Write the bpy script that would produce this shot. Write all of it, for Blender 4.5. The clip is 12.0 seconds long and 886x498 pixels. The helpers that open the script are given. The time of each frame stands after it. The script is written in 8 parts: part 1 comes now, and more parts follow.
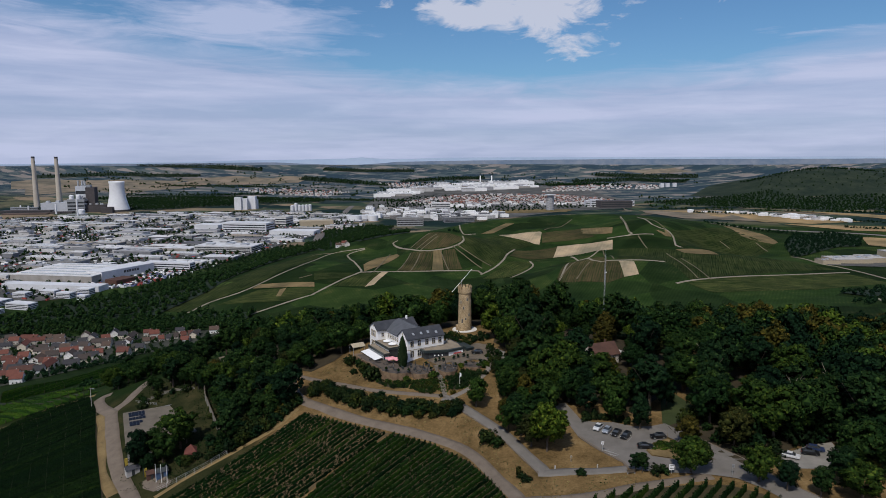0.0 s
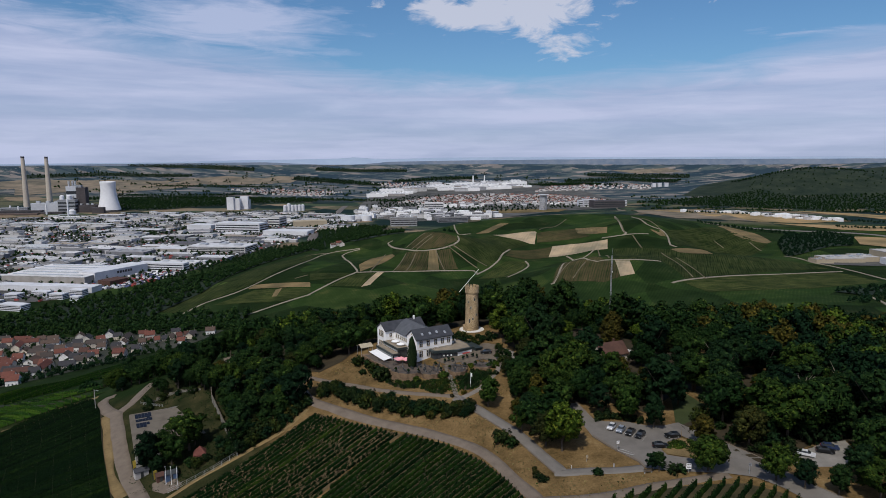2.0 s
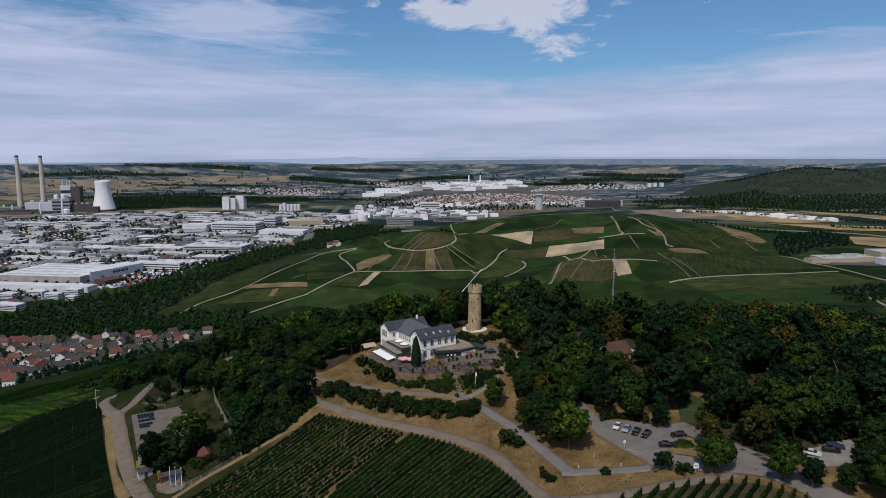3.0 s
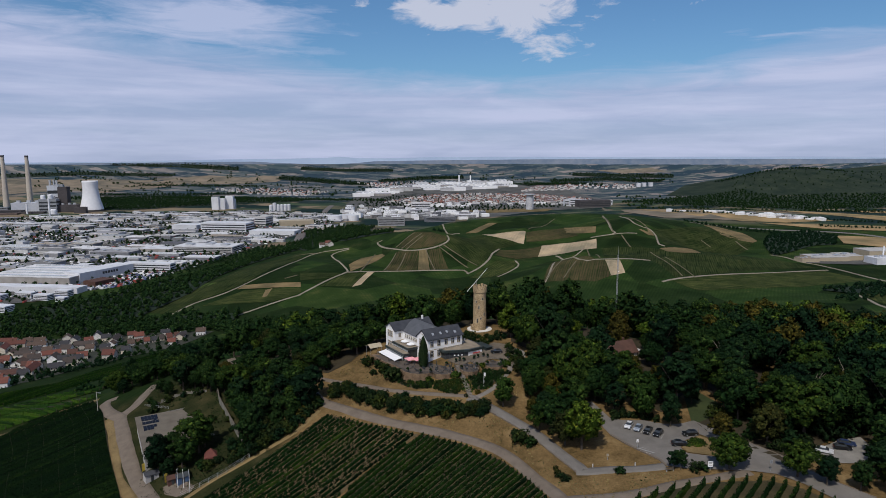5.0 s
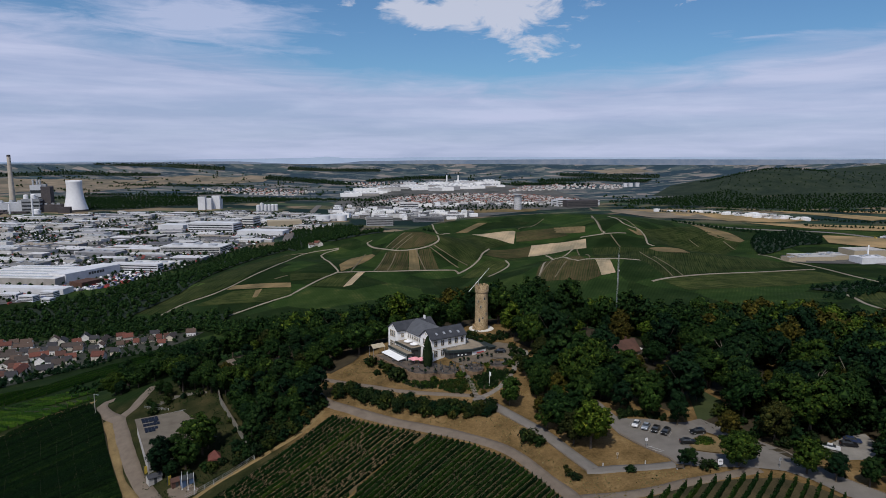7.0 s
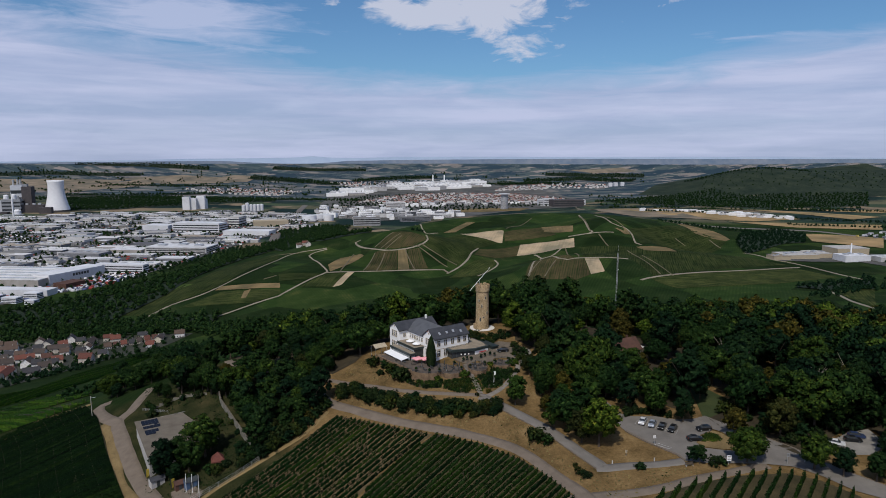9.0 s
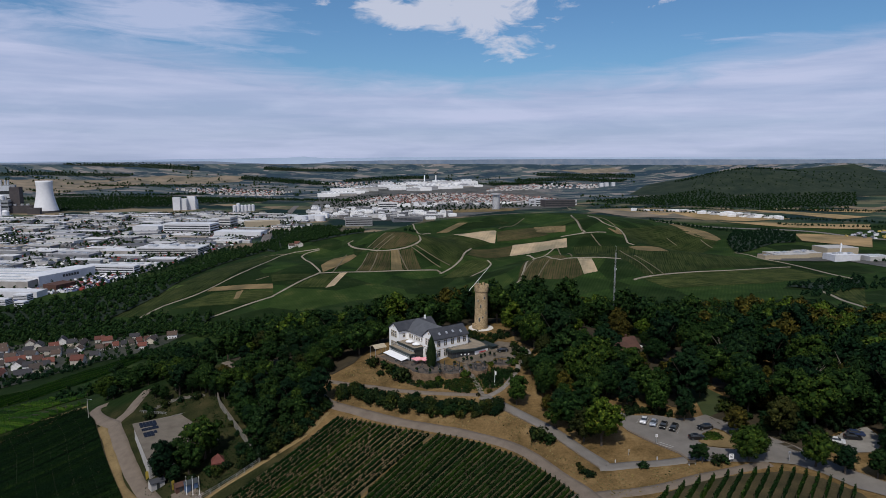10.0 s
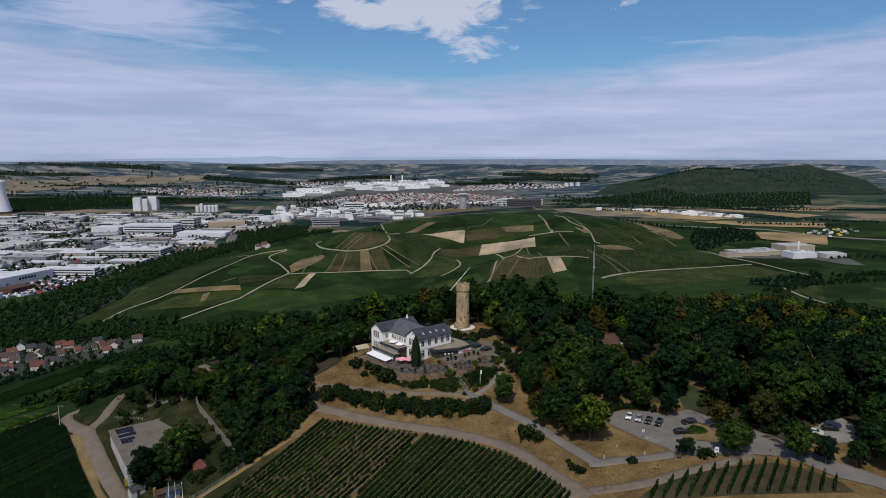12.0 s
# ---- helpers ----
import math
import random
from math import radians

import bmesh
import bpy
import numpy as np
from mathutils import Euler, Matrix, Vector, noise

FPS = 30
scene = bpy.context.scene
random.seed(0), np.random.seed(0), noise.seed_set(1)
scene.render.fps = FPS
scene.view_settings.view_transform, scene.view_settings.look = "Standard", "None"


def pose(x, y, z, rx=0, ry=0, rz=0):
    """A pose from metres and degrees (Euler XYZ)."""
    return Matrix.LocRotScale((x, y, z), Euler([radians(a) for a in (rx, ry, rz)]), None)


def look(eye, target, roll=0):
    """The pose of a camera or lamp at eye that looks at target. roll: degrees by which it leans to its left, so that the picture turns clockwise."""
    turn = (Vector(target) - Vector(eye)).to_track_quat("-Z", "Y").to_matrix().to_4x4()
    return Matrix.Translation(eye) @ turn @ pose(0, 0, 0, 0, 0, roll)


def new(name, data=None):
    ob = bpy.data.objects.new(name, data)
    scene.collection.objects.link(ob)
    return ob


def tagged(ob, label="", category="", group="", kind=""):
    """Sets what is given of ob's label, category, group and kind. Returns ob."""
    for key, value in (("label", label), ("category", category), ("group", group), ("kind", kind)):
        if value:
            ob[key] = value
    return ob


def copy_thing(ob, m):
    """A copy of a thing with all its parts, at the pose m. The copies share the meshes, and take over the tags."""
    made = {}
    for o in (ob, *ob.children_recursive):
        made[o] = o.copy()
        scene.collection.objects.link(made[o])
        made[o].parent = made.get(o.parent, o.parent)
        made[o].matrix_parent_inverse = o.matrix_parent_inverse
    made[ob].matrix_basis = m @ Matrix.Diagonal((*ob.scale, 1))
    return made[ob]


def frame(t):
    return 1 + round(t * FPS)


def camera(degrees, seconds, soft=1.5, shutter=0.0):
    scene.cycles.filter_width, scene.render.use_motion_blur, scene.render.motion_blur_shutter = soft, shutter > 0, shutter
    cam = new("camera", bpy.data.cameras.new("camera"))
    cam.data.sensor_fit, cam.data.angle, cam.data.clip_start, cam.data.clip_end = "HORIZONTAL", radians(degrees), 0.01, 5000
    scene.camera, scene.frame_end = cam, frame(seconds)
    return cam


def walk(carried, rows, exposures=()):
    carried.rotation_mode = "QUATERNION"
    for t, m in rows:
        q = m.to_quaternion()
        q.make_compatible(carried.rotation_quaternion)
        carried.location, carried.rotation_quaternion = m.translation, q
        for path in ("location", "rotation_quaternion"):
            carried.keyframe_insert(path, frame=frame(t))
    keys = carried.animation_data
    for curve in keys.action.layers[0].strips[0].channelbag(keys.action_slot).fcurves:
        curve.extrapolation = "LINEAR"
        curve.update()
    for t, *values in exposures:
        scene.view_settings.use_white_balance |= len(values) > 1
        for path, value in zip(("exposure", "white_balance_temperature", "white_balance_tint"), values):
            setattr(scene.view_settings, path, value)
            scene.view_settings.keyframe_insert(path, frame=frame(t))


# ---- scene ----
cam = camera(69.8, 12.0, soft=0.75)
PATH = [
    (0, (2.654, 0.581, 70.485), (2.579, 2.302, 70.238), -0.1),
    (0.5, (1.127, 0.682, 70.471), (1.057, 2.403, 70.223), -0.1),
    (1, (-0.550, 0.686, 70.427), (-0.614, 2.406, 70.180), -0.1),
    (1.5, (-2.191, 0.724, 70.419), (-2.249, 2.445, 70.171), -0.1),
    (2, (-3.760, 0.760, 70.413), (-3.813, 2.481, 70.166), -0.1),
    (2.5, (-5.368, 0.740, 70.434), (-5.415, 2.462, 70.187), -0.0),
    (3, (-7.041, 0.734, 70.429), (-7.081, 2.456, 70.181), -0.0),
    (5, (-13.558, 1.160, 70.328), (-13.569, 2.881, 70.080), 0.0),
    (5.5, (-15.118, 1.255, 70.254), (-15.121, 2.978, 70.006), 0.0),
    (6, (-16.614, 1.312, 70.217), (-16.608, 3.034, 69.969), 0.0),
    (6.5, (-18.240, 1.356, 70.144), (-18.225, 3.079, 69.896), 0.1),
    (7, (-19.906, 1.501, 70.143), (-19.881, 3.223, 69.895), 0.1),
    (9, (-26.389, 1.866, 70.000), (-26.324, 3.588, 69.751), 0.1),
    (9.5, (-28.004, 1.936, 69.975), (-27.928, 3.657, 69.728), 0.1),
    (10, (-29.606, 2.029, 69.958), (-29.517, 3.749, 69.710), 0.1),
    (10.5, (-31.244, 2.299, 69.837), (-31.135, 4.018, 69.590), 0.2),
    (11, (-32.905, 2.519, 69.858), (-32.772, 4.236, 69.610), 0.2),
    (11.5, (-34.548, 2.622, 69.810), (-34.389, 4.337, 69.562), 0.2),
    (12, (-36.103, 2.687, 69.791), (-35.921, 4.400, 69.543), 0.2),
]
walk(cam, [(t, look(eye, aim, roll)) for t, eye, aim, roll in PATH])

# ---- world, sun ----
sun_dir = Vector((-0.22, -0.54, 0.81)).normalized()
world = bpy.data.worlds.new("sky")
scene.world = world
world.use_nodes = True


def build_sky():
    nt = world.node_tree
    nt.nodes.clear()
    N, L = nt.nodes.new, nt.links.new
    out, bg = N("ShaderNodeOutputWorld"), N("ShaderNodeBackground")
    sky = N("ShaderNodeTexSky")
    sky.sky_type, sky.sun_disc = "NISHITA", False
    sky.sun_elevation = math.asin(sun_dir.z)
    sky.sun_rotation = math.atan2(sun_dir.x, sun_dir.y)
    sky.air_density, sky.dust_density, sky.ozone_density = 1.0, 0.6, 3.0
    tc = N("ShaderNodeTexCoord")
    sep = N("ShaderNodeSeparateXYZ")
    L(tc.outputs["Generated"], sep.inputs[0])

    def mth(op, a, b=0.0, c=0.0, clamp=False):
        n = N("ShaderNodeMath")
        n.operation, n.use_clamp = op, clamp
        for i, v in enumerate((a, b, c)):
            if isinstance(v, (int, float)):
                n.inputs[i].default_value = v
            else:
                L(v, n.inputs[i])
        return n.outputs[0]

    # the direction as compass angle and height, both in radians
    az = mth("ARCTAN2", sep.outputs["X"], sep.outputs["Y"])
    el = mth("ARCSINE", mth("MAXIMUM", sep.outputs["Z"], 0.0))
    comb = N("ShaderNodeCombineXYZ")
    L(az, comb.inputs[0]), L(el, comb.inputs[1])

    def cloud_noise(scale, detail, rough, loc, stretch, tilt=0.0, warp=0.0):
        mp = N("ShaderNodeMapping")
        mp.inputs["Location"].default_value, mp.inputs["Scale"].default_value = loc, stretch
        mp.inputs["Rotation"].default_value = (0, 0, tilt)
        L(comb.outputs[0], mp.inputs["Vector"])
        nz = N("ShaderNodeTexNoise")
        nz.inputs["Scale"].default_value, nz.inputs["Detail"].default_value = scale, detail
        nz.inputs["Roughness"].default_value, nz.inputs["Distortion"].default_value = rough, warp
        L(mp.outputs[0], nz.inputs["Vector"])
        return mth("SUBTRACT", nz.outputs[0], 0.5)

    broad = cloud_noise(3.0, 3.0, 0.5, (3.1, 7.7, 0), (1.0, 3.2, 1), 0.06)
    fine = cloud_noise(13.0, 9.0, 0.62, (9.0, 2.0, 0), (1.0, 2.6, 1), 0.16, 0.5)
    wisps = cloud_noise(9.0, 8.0, 0.6, (1.0, 5.0, 0), (0.8, 5.5, 1), 0.22, 0.8)
    streak = cloud_noise(4.0, 7.0, 0.55, (4.0, 1.0, 0), (0.7, 9.0, 1), -0.05)

    # single banks as soft round fields: compass angle, height, two half widths, strength
    def bank(x, y, rx, ry, h):
        dx, dy = mth("DIVIDE", mth("SUBTRACT", az, x), rx), mth("DIVIDE", mth("SUBTRACT", el, y), ry)
        d = mth("ADD", mth("MULTIPLY", dx, dx), mth("MULTIPLY", dy, dy))
        return mth("MULTIPLY", mth("POWER", 2.718, mth("MULTIPLY", d, -1.0)), h)

    heap = mth("MULTIPLY", fine, 2.3)
    for b in BANKS:
        heap = mth("ADD", heap, bank(*b))
    heap = mth("MULTIPLY", mth("SUBTRACT", heap, 0.52), 3.2, clamp=True)
    veil = mth("ADD", mth("MULTIPLY", wisps, 1.5), mth("MULTIPLY", fine, 0.7))
    for b in VEILS:
        veil = mth("ADD", veil, bank(*b))
    veil = mth("MULTIPLY", mth("SUBTRACT", veil, 0.34), 1.5, clamp=True)
    # the high sheet that closes the sky towards the horizon, its rim climbing to both sides
    rim = mth("ADD", mth("MULTIPLY", mth("MULTIPLY", mth("SUBTRACT", az, 0.1), mth("SUBTRACT", az, 0.1)), 0.15), 0.118)
    sheet = mth("SUBTRACT", mth("ADD", rim, mth("ADD", mth("MULTIPLY", broad, 0.055), mth("MULTIPLY", wisps, 0.06))), el)
    sheet = mth("MULTIPLY", mth("ADD", mth("MULTIPLY", sheet, 22.0), 0.35), 1.0, clamp=True)
    sheet = mth("MULTIPLY", sheet, mth("ADD", mth("MULTIPLY", streak, 0.5), 0.88), clamp=True)
    tone = N("ShaderNodeValToRGB")
    L(mth("ADD", mth("ADD", mth("MULTIPLY", streak, 0.9), mth("MULTIPLY", wisps, 0.5)), 0.5), tone.inputs[0])
    tone.color_ramp.elements[0].position, tone.color_ramp.elements[0].color = 0.34, CLOUD_DARK
    tone.color_ramp.elements[1].position, tone.color_ramp.elements[1].color = 0.68, CLOUD_LIGHT
    deep = N("ShaderNodeMix")
    deep.data_type, deep.blend_type = "RGBA", "MULTIPLY"
    deep.inputs[0].default_value, deep.inputs[7].default_value = 1.0, (0.60, 0.84, 1.03, 1)
    L(sky.outputs[0], deep.inputs[6])
    last = deep.outputs[2]
    for cover, colour in ((sheet, tone.outputs[0]), (mth("MULTIPLY", veil, 0.75), CLOUD_LIGHT), (mth("MULTIPLY", heap, 0.8), CLOUD_WHITE)):
        mix = N("ShaderNodeMix")
        mix.data_type = "RGBA"
        L(cover, mix.inputs[0]), L(last, mix.inputs[6])
        if isinstance(colour, tuple):
            mix.inputs[7].default_value = colour
        else:
            L(colour, mix.inputs[7])
        last = mix.outputs[2]
    L(last, bg.inputs[0])
    bg.inputs[1].default_value = 0.09
    L(bg.outputs[0], out.inputs[0])


BANKS = [(0.07, 0.228, 0.20, 0.046, 0.95), (0.00, 0.205, 0.08, 0.022, 0.36), (0.15, 0.17, 0.08, 0.024, 0.55), (0.10, 0.145, 0.07, 0.010, 0.34), (0.43, 0.197, 0.05, 0.008, 0.34), (0.38, 0.222, 0.025, 0.006, 0.3)]
VEILS = [(-0.33, 0.195, 0.15, 0.038, 1.08), (-0.20, 0.155, 0.06, 0.012, 0.3), (-0.62, 0.17, 0.16, 0.05, 0.4), (0.16, 0.15, 0.12, 0.02, 0.25), (0.45, 0.16, 0.14, 0.02, 0.22)]
CLOUD_DARK, CLOUD_LIGHT, CLOUD_WHITE = (4.1, 4.75, 7.1, 1), (5.6, 6.15, 8.4, 1), (6.8, 7.0, 8.2, 1)
build_sky()
sun_data = bpy.data.lights.new("sun", "SUN")
sun_data.energy, sun_data.angle, sun_data.color = 3.1, radians(2.5), (1.0, 0.94, 0.86)
sun = new("sun", sun_data)
sun.matrix_world = look(sun_dir * 100, (0, 0, 0))


# ---- materials ----
class Mat:
    """Small builder for node materials in world-size coordinates."""

    def __init__(self, name, rough=0.8, metal=0.0, spec=0.3):
        self.m = bpy.data.materials.new(name)
        self.m.use_nodes = True
        self.nt = self.m.node_tree
        self.b = self.nt.nodes["Principled BSDF"]
        self.b.inputs["Roughness"].default_value = rough
        self.b.inputs["Metallic"].default_value = metal
        self.b.inputs["Specular IOR Level"].default_value = spec
        self.pos = self.nt.nodes.new("ShaderNodeNewGeometry").outputs["Position"]

    def n(self, kind):
        return self.nt.nodes.new(kind)

    def link(self, a, b):
        self.nt.links.new(a, b)

    def noise(self, scale, detail=4.0, rough=0.55, vec=None):
        t = self.n("ShaderNodeTexNoise")
        t.inputs["Scale"].default_value, t.inputs["Detail"].default_value = scale, detail
        t.inputs["Roughness"].default_value = rough
        self.link(vec or self.pos, t.inputs["Vector"])
        return t.outputs[0]

    def ramp(self, fac, stops):
        r = self.n("ShaderNodeValToRGB")
        e = r.color_ramp.elements
        while len(e) < len(stops):
            e.new(0.5)
        for el, (p, c) in zip(e, stops):
            el.position, el.color = p, (*c, 1)
        self.link(fac, r.inputs[0])
        return r.outputs[0]

    def mix(self, fac, a, b, mode="MIX"):
        x = self.n("ShaderNodeMix")
        x.data_type, x.blend_type = "RGBA", mode
        for sock, v in ((x.inputs[0], fac), (x.inputs[6], a), (x.inputs[7], b)):
            if isinstance(v, (int, float)):
                sock.default_value = v
            elif isinstance(v, tuple):
                sock.default_value = (*v, 1)
            else:
                self.link(v, sock)
        return x.outputs[2]

    def math(self, op, a, b=0.0, clamp=False):
        x = self.n("ShaderNodeMath")
        x.operation, x.use_clamp = op, clamp
        for i, v in enumerate((a, b)):
            if isinstance(v, (int, float)):
                x.inputs[i].default_value = v
            else:
                self.link(v, x.inputs[i])
        return x.outputs[0]

    def stripes(self, angle, period, wobble=0.0):
        """0..1 ridges that run along the given compass angle (degrees from +x)."""
        s = self.n("ShaderNodeSeparateXYZ")
        self.link(self.pos, s.inputs[0])
        a = radians(angle)
        across = self.math("ADD", self.math("MULTIPLY", s.outputs[0], -math.sin(a)), self.math("MULTIPLY", s.outputs[1], math.cos(a)))
        if wobble:
            across = self.math("ADD", across, self.math("MULTIPLY", self.noise(0.05), wobble))
        w = self.math("SINE", self.math("MULTIPLY", across, 2 * math.pi / period))
        return self.math("ADD", self.math("MULTIPLY", w, 0.5), 0.5)

    def rand(self):
        return self.n("ShaderNodeObjectInfo").outputs["Random"]

    def island(self):
        return self.n("ShaderNodeNewGeometry").outputs["Random Per Island"]

    def colour(self, c):
        self.link(c, self.b.inputs["Base Color"])
        return self

    def bump(self, height, strength=0.4, dist=0.1):
        x = self.n("ShaderNodeBump")
        x.inputs["Strength"].default_value, x.inputs["Distance"].default_value = strength, dist
        self.link(height, x.inputs["Height"])
        self.link(x.outputs[0], self.b.inputs["Normal"])
        return self


def mottled(name, dark, light, scale=0.5, fine=6.0, rough=0.85, bump=0.25, dist=0.05, spec=0.25, metal=0.0):
    m = Mat(name, rough, metal, spec)
    big, small = m.noise(scale, 4), m.noise(fine, 5)
    mixed = m.math("ADD", m.math("MULTIPLY", big, 0.62), m.math("MULTIPLY", small, 0.38))
    m.colour(m.ramp(mixed, [(0.32, dark), (0.68, light)]))
    if bump:
        m.bump(small, bump, dist)
    return m.m


def varied(name, colours, rough=0.8, fine=3.0, spec=0.3, metal=0.0):
    """One of several paints by the object's own random number, with dirt."""
    m = Mat(name, rough, metal, spec)
    r = m.n("ShaderNodeValToRGB")
    r.color_ramp.interpolation = "CONSTANT"
    e = r.color_ramp.elements
    while len(e) < len(colours):
        e.new(0.5)
    for i, c in enumerate(colours):
        e[i].position, e[i].color = i / len(colours), (*c, 1)
    m.link(m.rand(), r.inputs[0])
    dirt = m.ramp(m.noise(fine, 5), [(0.3, (0.72, 0.70, 0.68)), (0.65, (1, 1, 1))])
    m.colour(m.mix(1.0, r.outputs[0], dirt, "MULTIPLY"))
    return m.m


def leafy(name, dark, mid, light, autumn=None):
    m = Mat(name, 0.8, 0.0, 0.06)
    c = m.ramp(m.island(), [(0.0, dark), (0.4, mid), (0.72, mid), (1.0, light)])
    tint = m.ramp(m.rand(), [(0.0, (0.42, 0.56, 0.62)), (0.3, (0.7, 0.8, 0.82)), (0.6, (1.05, 1.0, 0.86)), (0.82, (1.45, 1.22, 0.8)), (1.0, autumn or (1.5, 1.22, 0.78))])
    c = m.mix(1.0, c, tint, "MULTIPLY")
    boughs = m.ramp(m.noise(0.55, 3, 0.6), [(0.35, (0.62, 0.68, 0.7)), (0.65, (1.25, 1.2, 1.05))])
    m.colour(m.mix(1.0, c, boughs, "MULTIPLY"))
    return m.m


def crop_rows(name, row, soil, angle, period, patch=0.02, contrast=0.8, ragged=1.3):
    m = Mat(name, 1.0, 0, 0.02)
    # streaks drawn out along the rows, over a faint even beat
    rot = m.n("ShaderNodeMapping")
    rot.vector_type = "TEXTURE"
    rot.inputs["Rotation"].default_value = (0, 0, radians(angle))
    rot.inputs["Scale"].default_value = (period * 16, period * 0.62, 1e4)
    m.link(m.pos, rot.inputs["Vector"])
    streak = m.noise(1.0, 2, 0.6, rot.outputs[0])
    st = m.math("ADD", m.math("MULTIPLY", m.math("SUBTRACT", streak, 0.5), 2.2), m.math("MULTIPLY", m.stripes(angle, period, 0.6), 0.3))
    gaps = m.noise(0.25, 5, 0.7)
    fac = m.math("ADD", m.math("ADD", m.math("MULTIPLY", st, contrast), 0.3), m.math("MULTIPLY", m.math("SUBTRACT", gaps, 0.5), ragged * 0.6), clamp=True)
    big = m.ramp(m.noise(patch, 4, 0.6), [(0.35, (0.62, 0.66, 0.62)), (0.65, (1.3, 1.2, 1.05))])
    c = m.mix(fac, soil, row)
    m.colour(m.mix(1.0, c, big, "MULTIPLY"))
    return m.m


def ground_material():
    """Meadow, scrub and small fields; dry grass on the hilltop slopes, a patchwork far out on the plain."""
    m = Mat("ground", 1.0, 0, 0.02)
    near = m.ramp(m.math("ADD", m.math("MULTIPLY", m.noise(0.11, 6, 0.65), 0.62), m.math("MULTIPLY", m.noise(1.4, 7, 0.75), 0.38)),
                  [(0.33, (0.032, 0.029, 0.012)), (0.43, (0.092, 0.061, 0.026)), (0.54, (0.155, 0.102, 0.045)), (0.68, (0.235, 0.164, 0.080))])
    vine = m.ramp(m.math("ADD", m.math("MULTIPLY", m.stripes(62, 4.0, 3), 0.10), m.math("MULTIPLY", m.noise(0.03, 6, 0.65), 0.95)),
                  [(0.3, (0.008, 0.018, 0.006)), (0.6, (0.018, 0.034, 0.011)), (0.8, (0.052, 0.056, 0.023))])
    plots = m.n("ShaderNodeTexVoronoi")
    plots.inputs["Scale"].default_value = 0.013
    m.link(m.pos, plots.inputs["Vector"])
    pc = m.n("ShaderNodeSeparateColor")
    m.link(plots.outputs["Color"], pc.inputs[0])
    vine = m.mix(1.0, vine, m.ramp(pc.outputs[0], [(0.0, (0.6, 0.62, 0.6)), (0.5, (1.0, 1.0, 1.0)), (0.8, (1.3, 1.35, 1.1)), (1.0, (1.8, 1.5, 1.3))]), "MULTIPLY")

    def patchwork(scale, stretch, wood_scale, colours, wood, bare=0.49):
        v = m.n("ShaderNodeTexVoronoi")
        v.inputs["Scale"].default_value = scale
        mp = m.n("ShaderNodeMapping")
        mp.inputs["Scale"].default_value, mp.inputs["Rotation"].default_value = stretch, (0, 0, 0.03)
        m.link(m.pos, mp.inputs["Vector"])
        m.link(mp.outputs[0], v.inputs["Vector"])
        sep = m.n("ShaderNodeSeparateColor")
        m.link(v.outputs["Color"], sep.inputs[0])
        f = m.ramp(sep.outputs[0], colours)
        n = m.math("MULTIPLY", m.math("SUBTRACT", m.noise(wood_scale, 8, 0.66, mp.outputs[0]), bare), 16.0, clamp=True)
        return m.mix(n, f, wood)

    fields = patchwork(0.0075, (0.7, 1.0, 0), 0.0030, [(0.0, (0.03, 0.05, 0.034)), (0.35, (0.055, 0.075, 0.045)), (0.48, (0.16, 0.125, 0.085)), (0.62, (0.22, 0.17, 0.115)), (0.8, (0.11, 0.105, 0.065)), (1.0, (0.04, 0.06, 0.042))], (0.012, 0.025, 0.024))
    # the far country: small plots, much woodland, villages; haze mixed into its colours
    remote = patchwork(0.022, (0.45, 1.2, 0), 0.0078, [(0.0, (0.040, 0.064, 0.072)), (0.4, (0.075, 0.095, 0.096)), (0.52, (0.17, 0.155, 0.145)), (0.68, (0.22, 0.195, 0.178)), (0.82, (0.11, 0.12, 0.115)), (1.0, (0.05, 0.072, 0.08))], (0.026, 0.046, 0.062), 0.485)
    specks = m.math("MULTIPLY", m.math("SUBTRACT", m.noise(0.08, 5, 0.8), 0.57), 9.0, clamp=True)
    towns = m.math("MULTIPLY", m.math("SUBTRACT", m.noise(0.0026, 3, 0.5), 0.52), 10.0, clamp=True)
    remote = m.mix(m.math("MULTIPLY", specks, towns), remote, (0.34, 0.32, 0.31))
    s = m.n("ShaderNodeSeparateXYZ")
    m.link(m.pos, s.inputs[0])
    warp = m.math("MULTIPLY", m.math("SUBTRACT", m.noise(0.02, 3), 0.5), 60)
    yv = m.math("ADD", s.outputs[1], warp)
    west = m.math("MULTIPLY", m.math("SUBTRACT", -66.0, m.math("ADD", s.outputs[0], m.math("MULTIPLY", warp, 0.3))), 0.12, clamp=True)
    # Western yard grass: another ground cover, with its shade kept in the colour.
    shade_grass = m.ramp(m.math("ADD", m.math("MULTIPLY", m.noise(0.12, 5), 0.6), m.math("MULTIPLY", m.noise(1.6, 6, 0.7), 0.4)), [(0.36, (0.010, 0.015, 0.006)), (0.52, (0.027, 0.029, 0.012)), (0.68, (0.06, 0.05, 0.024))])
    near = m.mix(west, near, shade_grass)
    hill = m.math("MULTIPLY", m.math("SUBTRACT", yv, 268), 0.08, clamp=True)
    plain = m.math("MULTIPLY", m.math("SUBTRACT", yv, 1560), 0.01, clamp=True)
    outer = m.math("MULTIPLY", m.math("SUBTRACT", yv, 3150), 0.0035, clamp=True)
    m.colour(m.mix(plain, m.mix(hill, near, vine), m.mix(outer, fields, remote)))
    m.bump(m.noise(0.8, 6, 0.7), 0.5, 0.3)
    return m.m


